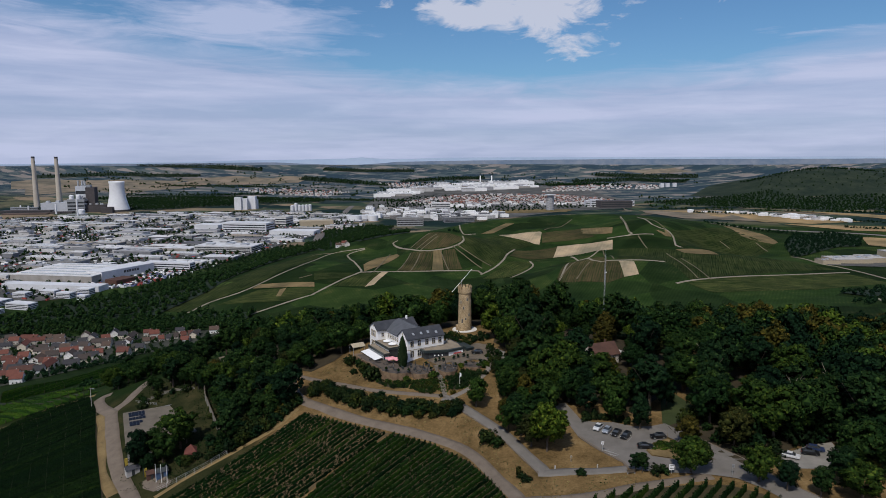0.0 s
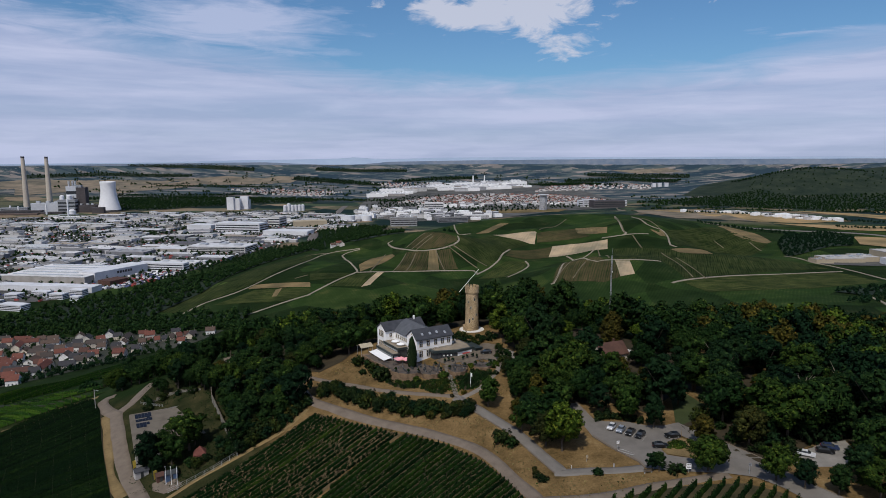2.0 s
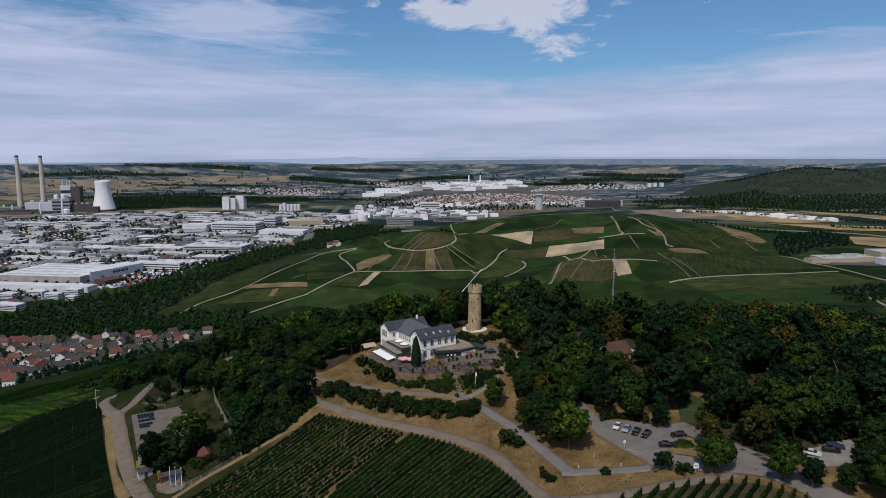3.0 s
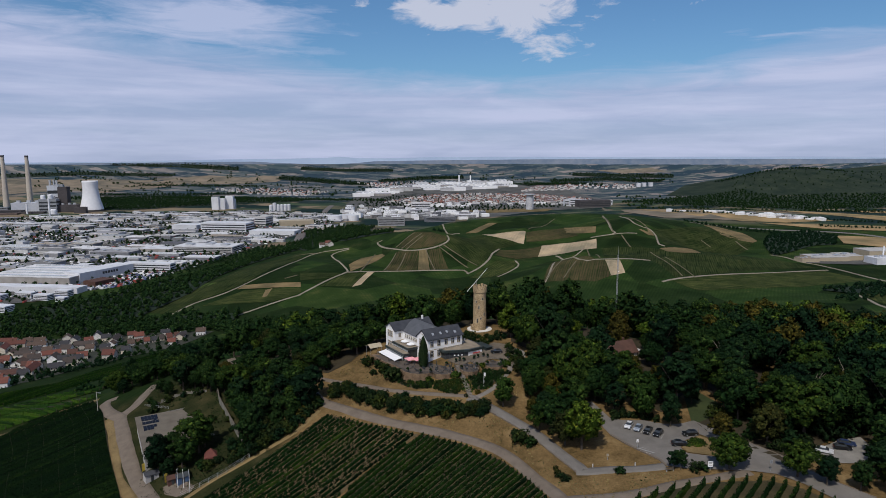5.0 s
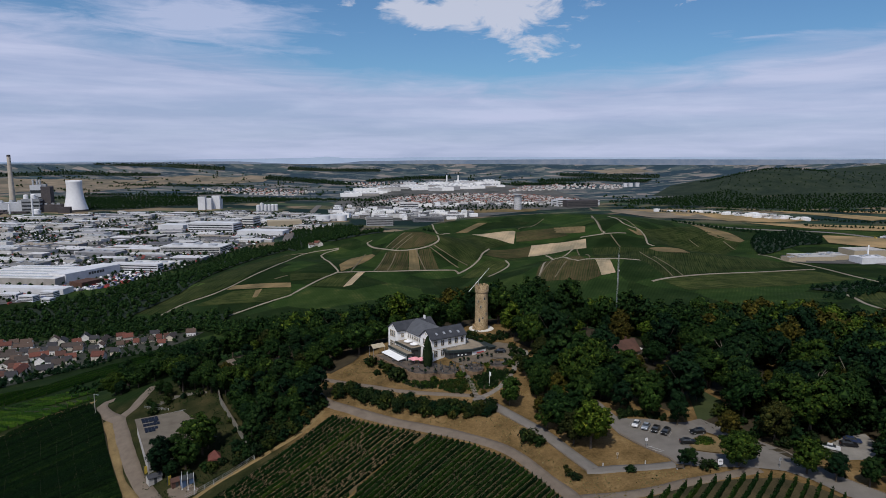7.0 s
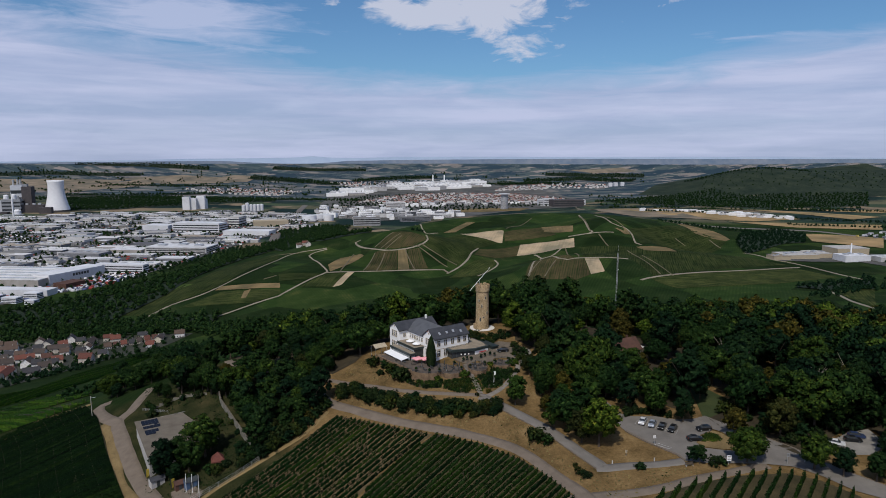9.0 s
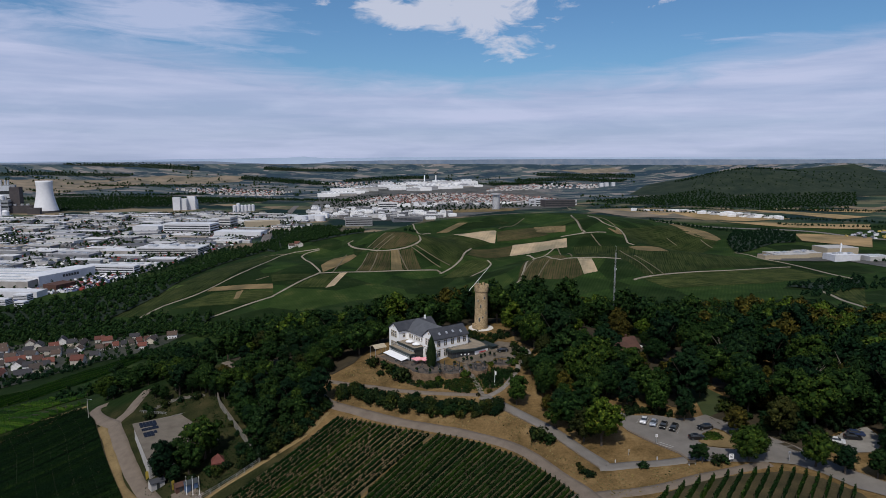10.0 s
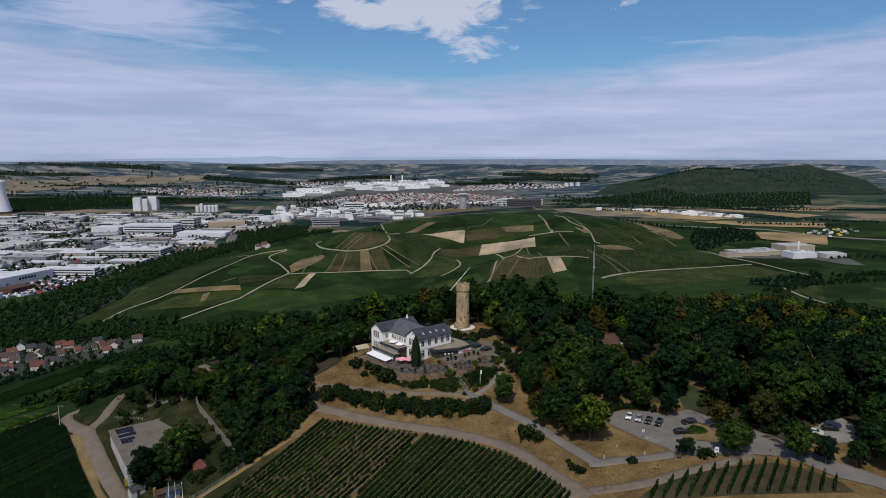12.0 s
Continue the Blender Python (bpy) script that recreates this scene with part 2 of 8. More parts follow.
M_ground = ground_material()
M_asphalt = mottled("asphalt", (0.112, 0.102, 0.090), (0.172, 0.158, 0.140), 0.25, 9, 0.9, 0.15, 0.01)
M_lane = mottled("concrete_lane", (0.108, 0.086, 0.066), (0.172, 0.140, 0.108), 0.3, 5, 0.9, 0.2, 0.02)
M_track = mottled("farm_track", (0.15, 0.13, 0.095), (0.28, 0.245, 0.185), 0.05, 0.7, 0.95, 0.1, 0.1)
M_gravel = mottled("gravel", (0.1500, 0.1425, 0.1275), (0.2550, 0.2400, 0.2175), 0.3, 10, 0.95, 0.3, 0.02)
M_dry = mottled("dry_grass", (0.1020, 0.0723, 0.0306), (0.2295, 0.1615, 0.0723), 0.15, 2.2, 0.95, 0.6, 0.15)
M_vinegrass = mottled("vineyard_grass", (0.014, 0.016, 0.007), (0.072, 0.056, 0.028), 0.2, 2.5, 0.95, 0.5, 0.1)
M_lawn = mottled("lawn", (0.0225, 0.0338, 0.0105), (0.0488, 0.0638, 0.0210), 0.1, 2.0, 0.95, 0.5, 0.1)
M_vinesoil = mottled("vineyard_soil", (0.042, 0.033, 0.016), (0.140, 0.100, 0.053), 0.2, 2.5, 0.95, 0.5, 0.1)
M_white = mottled("white_render", (0.72, 0.72, 0.71), (0.83, 0.83, 0.82), 0.3, 4, 0.8, 0.06, 0.01)
M_slate = mottled("slate_tiles", (0.030, 0.032, 0.038), (0.062, 0.065, 0.073), 0.5, 7, 0.6, 0.25, 0.02)
M_stone = mottled("sandstone", (0.22, 0.16, 0.085), (0.50, 0.38, 0.22), 0.5, 5, 0.9, 0.5, 0.05)
M_trim = mottled("sandstone_trim", (0.30, 0.25, 0.17), (0.42, 0.36, 0.26), 1, 8, 0.85, 0.1, 0.01)
M_glass = mottled("window_glass", (0.025, 0.03, 0.035), (0.05, 0.055, 0.06), 1, 3, 0.12, 0, 0, 0.6)
M_dark = mottled("dark_metal", (0.025, 0.03, 0.032), (0.05, 0.055, 0.055), 1, 5, 0.5, 0.05, 0.01, 0.4)
M_metal = mottled("galvanised_metal", (0.42, 0.43, 0.44), (0.58, 0.59, 0.60), 0.6, 6, 0.45, 0.05, 0.01, 0.5, 0.6)
M_concrete = mottled("concrete", (0.30, 0.29, 0.275), (0.45, 0.435, 0.41), 0.2, 3, 0.9, 0.15, 0.02)
M_flatroof = mottled("gravel_flat_roof", (0.100, 0.085, 0.066), (0.160, 0.139, 0.110), 0.25, 6, 0.95, 0.15, 0.02)
M_redtile = mottled("weathered_red_tiles", (0.045, 0.026, 0.020), (0.115, 0.058, 0.042), 0.3, 4, 0.85, 0.2, 0.03)
M_bark = mottled("bark", (0.04, 0.032, 0.024), (0.10, 0.08, 0.06), 0.8, 7, 0.95, 0.5, 0.03)
M_leaf = leafy("foliage", (0.006, 0.017, 0.005), (0.014, 0.036, 0.009), (0.050, 0.086, 0.019))
M_bush = leafy("bush_foliage", (0.005, 0.011, 0.004), (0.014, 0.027, 0.009), (0.044, 0.058, 0.020))
M_vine = leafy("vine_leaves", (0.003, 0.011, 0.003), (0.008, 0.026, 0.006), (0.028, 0.056, 0.013), (1.1, 1.05, 0.9))
# Vine leaves darkened in colour for the averted slope's shade and lens vignette.
M_vine_shaded = leafy("shaded_vine_leaves", (0.0015, 0.007, 0.002), (0.0035, 0.014, 0.004), (0.011, 0.027, 0.008), (1.1, 1.05, 0.9))
M_vine_fresh = leafy("fresh_vine_leaves", (0.006, 0.022, 0.003), (0.018, 0.052, 0.007), (0.050, 0.098, 0.015), (1.1, 1.05, 0.9))
M_conifer = leafy("conifer_needles", (0.004, 0.011, 0.006), (0.009, 0.020, 0.010), (0.018, 0.032, 0.014), (1, 1, 1))


# ---- the lie of the land ----
NEAR_BUMPS = [(0, 262, 3.2), (-32, 238, 7.3), (-8, 212, -3.8), (40, 185, -3.3), (45, 155, 2.5), (10, 150, 1.4), (-30, 190, 5), (-60, 215, 7.1), (-70, 180, -8.9), (-95, 215, -2.8), (-125, 200, 0.2), (-150, 250, -0.8), (-110, 285, 17.4), (-60, 265, -4.9), (60, 250, 2.3), (95, 210, -5.6), (120, 160, 5.1), (20, 300, 7.2), (150, 270, 2.8), (75, 120, -2.6), (-30, 150, -10.6), (200, 220, 0.2), (-165, 265, 3.1), (-210, 300, 12.1), (-40, 310, 7.6), (90, 320, -3.4)]
HILLS_SOUTH = [(30, 200, 170, 61.1), (-150, 220, 150, -1.6), (200, 250, 180, 8.2), (-60, 420, 150, 16.7), (200, 450, 180, 54.2), (420, 450, 220, -11), (-300, 420, 170, 38.5), (0, 100, 220, 0.8), (-200, 0, 260, 67.1), (300, 0, 260, 72.5), (-180, 1000, 150, 35.9), (-60, 1240, 80, 53.3), (60, 1180, 90, 25.2), (200, 960, 90, 54.5), (330, 930, 120, 4.3), (380, 1250, 130, 57.1), (200, 1300, 110, 11.3), (600, 1350, 170, -1.2)]
HILLS_NORTH = [(470, 1200, 70, -46), (-290, 1130, 130, 19.4), (800, 1300, 200, 1.9), (750, 1950, 200, 10.6), (0, 700, 160, 25.6), (500, 600, 150, 14), (150, 1330, 60, 27.7), (-120, 1330, 70, 0.2), (270, 1170, 45, 0.2), (430, 1360, 60, -5.5), (150, 1150, 45, -0.4), (620, 1080, 80, -3.9), (0, 1470, 110, 59.1), (300, 1520, 130, 35.4), (-200, 1360, 100, 47.2), (520, 1520, 120, 12.2), (-170, 1230, 55, -17.1), (150, 1620, 120, 48.8)]
HILLS = HILLS_SOUTH + HILLS_NORTH


def sigmoid(v):
    return 1 / (1 + np.exp(-np.clip(v, -60, 60)))


def terrain(x, y):
    """Height of the ground: the hill with the tower, the vineyard hills behind it, the river plain, and the far country rising to the horizon."""
    x, y = np.asarray(x, float), np.asarray(y, float)
    z = -160 + 60 * sigmoid((x - 280) / 70) * (1 - sigmoid((y - 2350) / 120))
    for a, b, h in NEAR_BUMPS:
        z = z + h * np.exp(-((x - a) ** 2 + (y - b) ** 2) / 3528)
    for a, b, w, h in HILLS:
        z = z + h * np.exp(-((x - a) ** 2 + (y - b) ** 2) / (2 * w * w))
    r = np.hypot(x + 16, y)
    k = np.clip((r - 2600) / 2300, 0, 0.985)
    far = 70 - 232 * r / (2600 - 2300 * np.log(1 - k))
    z = np.where(r > 2600, z + far + 162, z) + 42 * np.clip((r - 4300) / 580, 0, 1) ** 2
    z = z + 112 * np.exp(-((x - 1990) / 400) ** 2 / 1.2 - ((y - 3700) / 330) ** 2 / 1.2) + 40 * np.exp(-((x - 2620) / 330) ** 2 - ((y - 3700) / 330) ** 2 / 1.2)
    roll = np.clip((r - 2900) / 1500, 0, 1)
    return z + roll * (1.2 * np.sin(x / 310 + 1.3) * np.sin(y / 240) + 0.4 * np.sin(x / 230 + y / 270))


def gz(x, y):
    """The same height for a single place, quicker."""
    r = math.hypot(x + 16, y)
    z = -160 + 60 / (1 + math.exp(-min(max((x - 280) / 70, -60), 60))) * (1 - 1 / (1 + math.exp(-min(max((y - 2350) / 120, -60), 60))))
    if r < 600:
        for a, b, h in NEAR_BUMPS:
            d = (x - a) ** 2 + (y - b) ** 2
            if d < 40000:
                z += h * math.exp(-d / 3528)
    if r < 2900:
        for a, b, w, h in HILLS:
            d = ((x - a) ** 2 + (y - b) ** 2) / (2 * w * w)
            if d < 16:
                z += h * math.exp(-d)
    if r > 2600:
        k = min((r - 2600) / 2300, 0.985)
        z += 232 - 232 * r / (2600 - 2300 * math.log(1 - k))
        z += 42 * min(max((r - 4300) / 580, 0), 1) ** 2
        z += 112 * math.exp(-((x - 1990) / 400) ** 2 / 1.2 - ((y - 3700) / 330) ** 2 / 1.2) + 40 * math.exp(-((x - 2620) / 330) ** 2 - ((y - 3700) / 330) ** 2 / 1.2)
        roll = min(max((r - 2900) / 1500, 0), 1)
        z += roll * (1.2 * math.sin(x / 310 + 1.3) * math.sin(y / 240) + 0.4 * math.sin(x / 230 + y / 270))
    return z


def within(poly, x, y):
    r = False
    for (x1, y1), (x2, y2) in zip(poly, poly[1:] + poly[:1]):
        if (y1 > y) != (y2 > y) and x < (x2 - x1) * (y - y1) / (y2 - y1) + x1:
            r = not r
    return r


def spaced(*runs):
    out = [runs[0][0]]
    for a, b, step in runs:
        n = max(1, round((b - a) / step))
        out += [a + (b - a) * (i + 1) / n for i in range(n)]
    return np.array(out)


def mesh_object(name, verts, faces, mat, parent=None, smooth=False):
    me = bpy.data.meshes.new(name)
    me.from_pydata(verts, [], faces)
    me.materials.append(mat)
    if smooth:
        me.polygons.foreach_set("use_smooth", [True] * len(me.polygons))
    me.update()
    ob = new(name, me)
    if parent is not None:
        ob.parent = parent
    return ob


def make_ground():
    xs = spaced((-4900, -3100, 180), (-3100, -2400, 40), (-2400, -800, 50), (-800, -260, 10), (-260, 260, 4), (260, 800, 10), (800, 2600, 50), (2600, 3100, 40), (3100, 4900, 180))
    ys = spaced((-4800, -400, 400), (-400, 90, 25), (90, 430, 4), (430, 1600, 10), (1600, 3000, 35), (3000, 4900, 45))
    X, Y = np.meshgrid(xs, ys)
    Z = terrain(X, Y)
    far = np.hypot(X + 16, Y)
    keep = far < 4935
    nx = len(xs)
    idx = np.arange(X.size).reshape(X.shape)
    q = np.stack([idx[:-1, :-1], idx[:-1, 1:], idx[1:, 1:], idx[1:, :-1]], -1).reshape(-1, 4)
    q = q[keep.ravel()[q].all(1)]
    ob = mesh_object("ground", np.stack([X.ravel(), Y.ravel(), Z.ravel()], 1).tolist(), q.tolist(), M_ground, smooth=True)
    tagged(ob, "dry grass hill, green vineyard slopes and wide farmed plain", "ground", kind="structure")


make_ground()


def smooth_line(pts, step):
    """A curve through the given points, sampled about every step metres."""
    p = [Vector(a) for a in pts]
    p = [p[0] * 2 - p[1]] + p + [p[-1] * 2 - p[-2]]
    out = []
    for i in range(1, len(p) - 2):
        n = max(1, int((p[i + 1] - p[i]).length / step))
        for j in range(n):
            t = j / n
            a, b, c, d = p[i - 1], p[i], p[i + 1], p[i + 2]
            out.append(0.5 * (2 * b + (c - a) * t + (2 * a - 5 * b + 4 * c - d) * t * t + (3 * b - a - 3 * c + d) * t ** 3))
    out.append(p[-2])
    return out


def ribbon(name, pts, width, mat, lift=0.12, step=4.0, label="", category="path", rim=0.0):
    line = smooth_line(pts, step)
    verts, faces = [], []
    for i, p in enumerate(line):
        a, b = line[max(0, i - 1)], line[min(len(line) - 1, i + 1)]
        d = (b - a).normalized()
        side = Vector((-d.y, d.x))
        w = width * (1 + 0.12 * noise.noise((p.x * 0.11, p.y * 0.11, 0)))
        for k in (-0.5, -0.46, -0.17, 0.17, 0.46, 0.5):
            q = p + side * w * k
            verts.append((q.x, q.y, gz(q.x, q.y) + (lift if abs(k) < 0.49 else -0.25)))
    n = 6
    for i in range(len(line) - 1):
        for k in range(n - 1):
            a = i * n + k
            faces.append((a, a + 1, a + n + 1, a + n))
    ob = mesh_object(name, verts, faces, mat, smooth=True)
    return tagged(ob, label, category, kind="structure")


def patch(name, poly, mat, lift, step, label, category="field"):
    """A field laid over the ground, following its swells."""
    bm = bmesh.new()
    bm.faces.new([bm.verts.new((x, y, 0)) for x, y in poly])
    bmesh.ops.triangulate(bm, faces=bm.faces[:])
    for axis in (0, 1):
        lo, hi = min(p[axis] for p in poly), max(p[axis] for p in poly)
        n = max(1, min(40, int((hi - lo) / step)))
        for i in range(1, n):
            co = Vector((0, 0, 0))
            co[axis] = lo + (hi - lo) * i / n
            no = Vector((1, 0, 0)) if axis == 0 else Vector((0, 1, 0))
            bmesh.ops.bisect_plane(bm, geom=bm.verts[:] + bm.edges[:] + bm.faces[:], plane_co=co, plane_no=no)
    for v in bm.verts:
        v.co.z = gz(v.co.x, v.co.y) + lift
    for f in bm.faces:
        if f.normal.z < 0:
            f.normal_flip()
        f.smooth = True
    me = bpy.data.meshes.new(name)
    bm.to_mesh(me)
    bm.free()
    me.materials.append(mat)
    return tagged(new(name, me), label, category, kind="structure")


# roads and lanes on the hill
LANE = [(-114.1, 285.6), (-109.4, 276.9), (-96.8, 264.3), (-81.9, 253.5), (-69, 242.1), (-64.9, 230.4), (-58.2, 219), (-48.9, 210.7), (-40.5, 204), (-32.1, 198.4), (-22.3, 192.9), (-13.9, 188.3), (-5, 182.4), (0.8, 177.4), (5.3, 171.2), (8.5, 164.6), (11.5, 158.3), (14.4, 152.5), (16.6, 147.1)]
UPPER = [(-69.2, 243.2), (-54.9, 230.3), (-43.3, 221.9), (-32.5, 215), (-20.5, 210), (-7.1, 206.3)]
DRIVE = [(-5.9, 205.4), (-1.9, 201.5), (3.4, 195.6), (7.5, 190.5), (12.9, 182.8), (16.8, 174.7), (20.3, 166.9), (22.7, 161.3), (22, 160.4), (26.1, 159.9), (30.2, 159.4), (36.9, 158.4), (43.8, 158.4)]
ROAD_A = [(30.9, 199.0), (33.4, 193.8), (34.9, 187.0), (36.9, 180.9), (41.0, 174.0), (45.0, 168.0), (47.5, 162.0), (52.0, 159.0), (57, 158.0), (64.4, 157.8)]
ROAD_B = [(62.2, 180.7), (64.8, 173.0), (68.0, 166.0), (71.2, 160.0), (74.0, 153.0), (78.2, 146.1), (82.5, 141.8), (86.8, 136.6)]
PARKING = [(29.6, 199.3), (31.9, 189.5), (33.2, 183.8), (34.3, 177.9), (37.4, 171.5), (40.5, 166.3), (43.3, 161.9), (43.9, 158.6), (49.5, 156.1), (62.3, 153.6), (67.5, 160.9), (60.6, 160.8), (55.5, 162.5), (51.7, 164.3), (51.1, 167.5), (54.2, 172.0), (58.8, 174.5), (61.0, 180.8), (61.3, 185.1), (56.4, 182.9), (51.7, 183.2), (46.4, 186.2), (40.0, 186.8), (36.7, 185.2), (36.8, 188.7), (35.5, 194.3), (33.9, 200.0)]
EAST_ROAD = [(61.3, 185.1), (63.5, 180.6), (67.2, 174.8), (71.2, 166.6), (74.5, 160.7), (77.3, 153.1), (81.5, 146.0), (86.4, 139.6), (92.0, 133.0), (88.0, 129.5), (83.1, 134.9), (77.2, 139.5), (73.3, 146.3), (69.0, 151.2), (62.4, 153.6), (67.5, 160.9), (63.6, 164.0), (61.5, 167.8), (61.0, 172.7), (59.2, 175.3), (61.0, 180.8)]
ROAD_C = [(10.5, 150.4), (18.5, 149.2), (26.5, 147.8), (35.0, 148.0), (42.5, 149.5), (48.6, 150.4), (56.3, 151.7), (63.4, 153.0)]
BACK = [(6.8, 243.7), (9.9, 240.2), (14.2, 237.6), (11.4, 227.7), (6.6, 230)]
ROAD_W = [(-144.7, 276.2), (-144.9, 264.9), (-145, 255.2), (-147.5, 248.9), (-141.8, 238.4), (-134.1, 225.7), (-125.7, 212.3), (-118.3, 201.5), (-108.3, 189.3), (-103, 182.8)]
ROAD_W2 = [(-161.5, 273.1), (-165.2, 272.1), (-163.9, 266.3), (-156.4, 256.5), (-146.9, 247.7)]
TRACK_W = [(-173.6, 279.8), (-184.6, 277.5), (-197, 275.5), (-204.3, 268), (-217, 265.6)]
GRAVEL = [(83.9, 162.6), (89.2, 164.8), (97.4, 169.4), (101.7, 169.8), (100.5, 163.5), (97.8, 158.6), (92.7, 154.4), (84.4, 155.2), (81.1, 157.1)]
ISLAND = [(51.4, 167.4), (54.2, 171.7), (58.7, 174.1), (60.5, 171.6), (61.5, 166.7), (63.0, 163.4), (60.9, 161.4), (55.7, 162.8), (52.0, 164.6)]
LAWN = [(67.8, 212.6), (72.1, 211.7), (75.4, 198.3), (66.1, 182.8), (61.8, 180.1), (60.7, 185.2), (64.1, 198.2)]
VINE_A = [(-55.1, 210.3), (-38.9, 199.4), (-22.5, 190), (-31.5, 183.9), (-39.3, 178.2), (-44.8, 171.2), (-47.6, 165.7), (-94.8, 178.4), (-81, 189.9)]
VINE_B = [(-21.6, 190), (-8.2, 181.8), (2.6, 171), (8.9, 160), (12.6, 150.9), (13.4, 144.2), (-47.3, 165.6), (-38.8, 178), (-30.8, 183.7)]
VINE_C = [(24.7, 140.8), (31.4, 145.1), (42, 147.9), (55, 149.2), (65.9, 148.7), (72, 144.6), (77.1, 137.5), (77.2, 133.5)]
VINE_D = [(-209, 264.4), (-199.4, 273.1), (-174, 276.5), (-158.6, 256.3), (-142.4, 229), (-131.6, 212.1), (-119, 192.8), (-112.9, 182.9), (-196.8, 211.1), (-232.8, 255.9)]
GRASS_BAND1 = [(-313.9, 679.5), (-297.5, 625.6), (-269.8, 471.3), (-281.2, 417), (-301.3, 393.6), (-308.5, 389.1), (-342.2, 435), (-341.3, 449.9), (-309.6, 462.4), (-323.7, 572.6)]
GRASS_BAND2 = [(-246.3, 418.3), (-185.8, 304.5), (-205.4, 297.1), (-272.9, 353.6), (-283.3, 354.9), (-300, 377.5), (-292.7, 381.4), (-271, 400.7)]
GRASS_BAND3 = [(-173.9, 286.2), (-177.4, 284.5), (-193, 277.1), (-215, 273), (-222.6, 273.2), (-274.2, 342.5), (-257.8, 332.6), (-200.7, 289.5)]
ribbon("lane", LANE, 3.6, M_lane, 0.10, 2.5, "pale concrete farm lane curving between vineyard and dry slope", "lane")
ribbon("footpath", UPPER, 2.0, M_lane, 0.08, 2.5, "narrow pale footpath below the hilltop garden", "path")
ribbon("drive", DRIVE, 3.4, M_asphalt, 0.14, 2.0, "grey asphalt drive leading up to the restaurant", "drive")
patch("road", PARKING, M_asphalt, 0.16, 3.0, "wide grey asphalt road with parking bays", "road")
patch("road_2", EAST_ROAD, M_asphalt, 0.20, 3.0, "grey asphalt road beside the wood", "road")
ribbon("lane_2", ROAD_C, 3.4, M_lane, 0.10, 2.0, "pale lane above the lower vineyard", "lane")
ribbon("yard", BACK, 5.0, M_gravel, 0.10, 2.0, "gravel yard behind the restaurant terrace", "yard")
ribbon("road_3", ROAD_W, 5.2, M_lane, 0.12, 2.5, "pale tarmac road past the flat-roofed hall", "road")
ribbon("road_4", ROAD_W2, 5.0, M_lane, 0.14, 2.5, "pale tarmac spur turning back at the vineyard edge", "road")
ribbon("track", TRACK_W, 3.0, M_dry, 0.10, 3.0, "dry grass track along the vineyard edge", "track")
patch("gravel_lot", GRAVEL, M_gravel, 0.14, 4, "pale gravel parking lot under trees", "parking lot")
patch("island", ISLAND, M_dry, 0.22, 4, "dry grass island between the road and parking bays", "verge")
VERGE = [(-96.5, 183.4), (-89.6, 191.0), (-82.0, 196.0), (-73.6, 200.9), (-64.8, 206.0), (-58.5, 214.2)]
WEST_VERGE = [(-154.5, 250.5), (-146.2, 239.2), (-136.0, 221.4), (-127.4, 206.0), (-120.8, 197.4), (-112.9, 188.5)]
ribbon("verge", VERGE, 1.9, M_dry, 0.09, 2.5, "tan dry grass verge along the upper vineyard edge", "verge")
ribbon("verge_2", WEST_VERGE, 3.8, M_dry, 0.09, 2.5, "tan dry grass verge beside the western road", "verge")
patch("flag_pad", [(-105.7, 193.4), (-103.4, 195.3), (-98.0, 194.0), (-94.3, 190.7), (-94.4, 188.1), (-98.4, 186.7), (-103.4, 189.4)], M_lane, 0.14, 3, "pale round gravel pad under the flagpoles", "pad")
patch("lawn", LAWN, M_lawn, 0.08, 5, "green lawn in a gap of the wood", "lawn")
for name, poly in (("a", VINE_A), ("b", VINE_B), ("c", VINE_C), ("d", VINE_D)):
    patch("vineyard_ground", poly, M_vinesoil if name == "a" else M_vinegrass, 0.05, 6, "brown grassy soil between vine rows", "soil")
M_vinegreen = crop_rows("vine_strip", (0.006, 0.026, 0.003), (0.034, 0.075, 0.010), 142, 3.6, 0.05, 1.1, 0.9)
for poly in (GRASS_BAND1, GRASS_BAND2, GRASS_BAND3):
    patch("vineyard_strip", poly, M_vinegreen, 0.45, 6, "bright green vineyard strip on the slope above the village", "vineyard")

ribbon("track_2", [(-211.6, 265.7), (-194.7, 264.9), (-182.4, 270.0), (-174.5, 277.0)], 2.6, M_dry, 0.7, 3.0, "dry grass track between the western vineyards", "track")
# Dark hedge lines drawn as flat ribbons, their shade put into the colour.
M_gap = mottled("shaded_hedge_line", (0.006, 0.012, 0.004), (0.022, 0.030, 0.010), 0.1, 2.0, 0.95, 0.4, 0.1)
ribbon("hedge_line", [(-320, 400), (-301.6, 382.7), (-278.0, 381.5), (-257.0, 389.7), (-236.0, 399.5)], 5.0, M_gap, 0.9, 4.0, "dark hedge line laid flat between the western vineyards", "track")
ribbon("hedge_line_2", [(-290, 358), (-270.8, 342.5), (-238, 314), (-206.1, 289.2), (-185.1, 287.6)], 3.0, M_gap, 0.9, 4.0, "dark hedge line laid flat between the western vineyards", "track")

# tracks and fields on the vineyard hill
track_a = [(-145, 1276), (-154, 1271), (-145, 1242), (-121, 1189), (-90, 1157), (-62, 1154), (-38, 1162), (-19, 1180), (-10, 1203), (-13, 1229)]
track_b = [(-227, 886), (-209, 926), (-193, 964), (-180, 993), (-174, 1011), (-181, 1037), (-198, 1090), (-231, 1204), (-240, 1231), (-232, 1254), (-211, 1267)]
track_c = [(-174, 1007), (-133, 1027), (-80, 1055), (-41, 1070), (16, 1079), (24, 1061)]
track_d = [(20, 1058), (44, 1096), (62, 1138), (72, 1178), (88, 1219)]
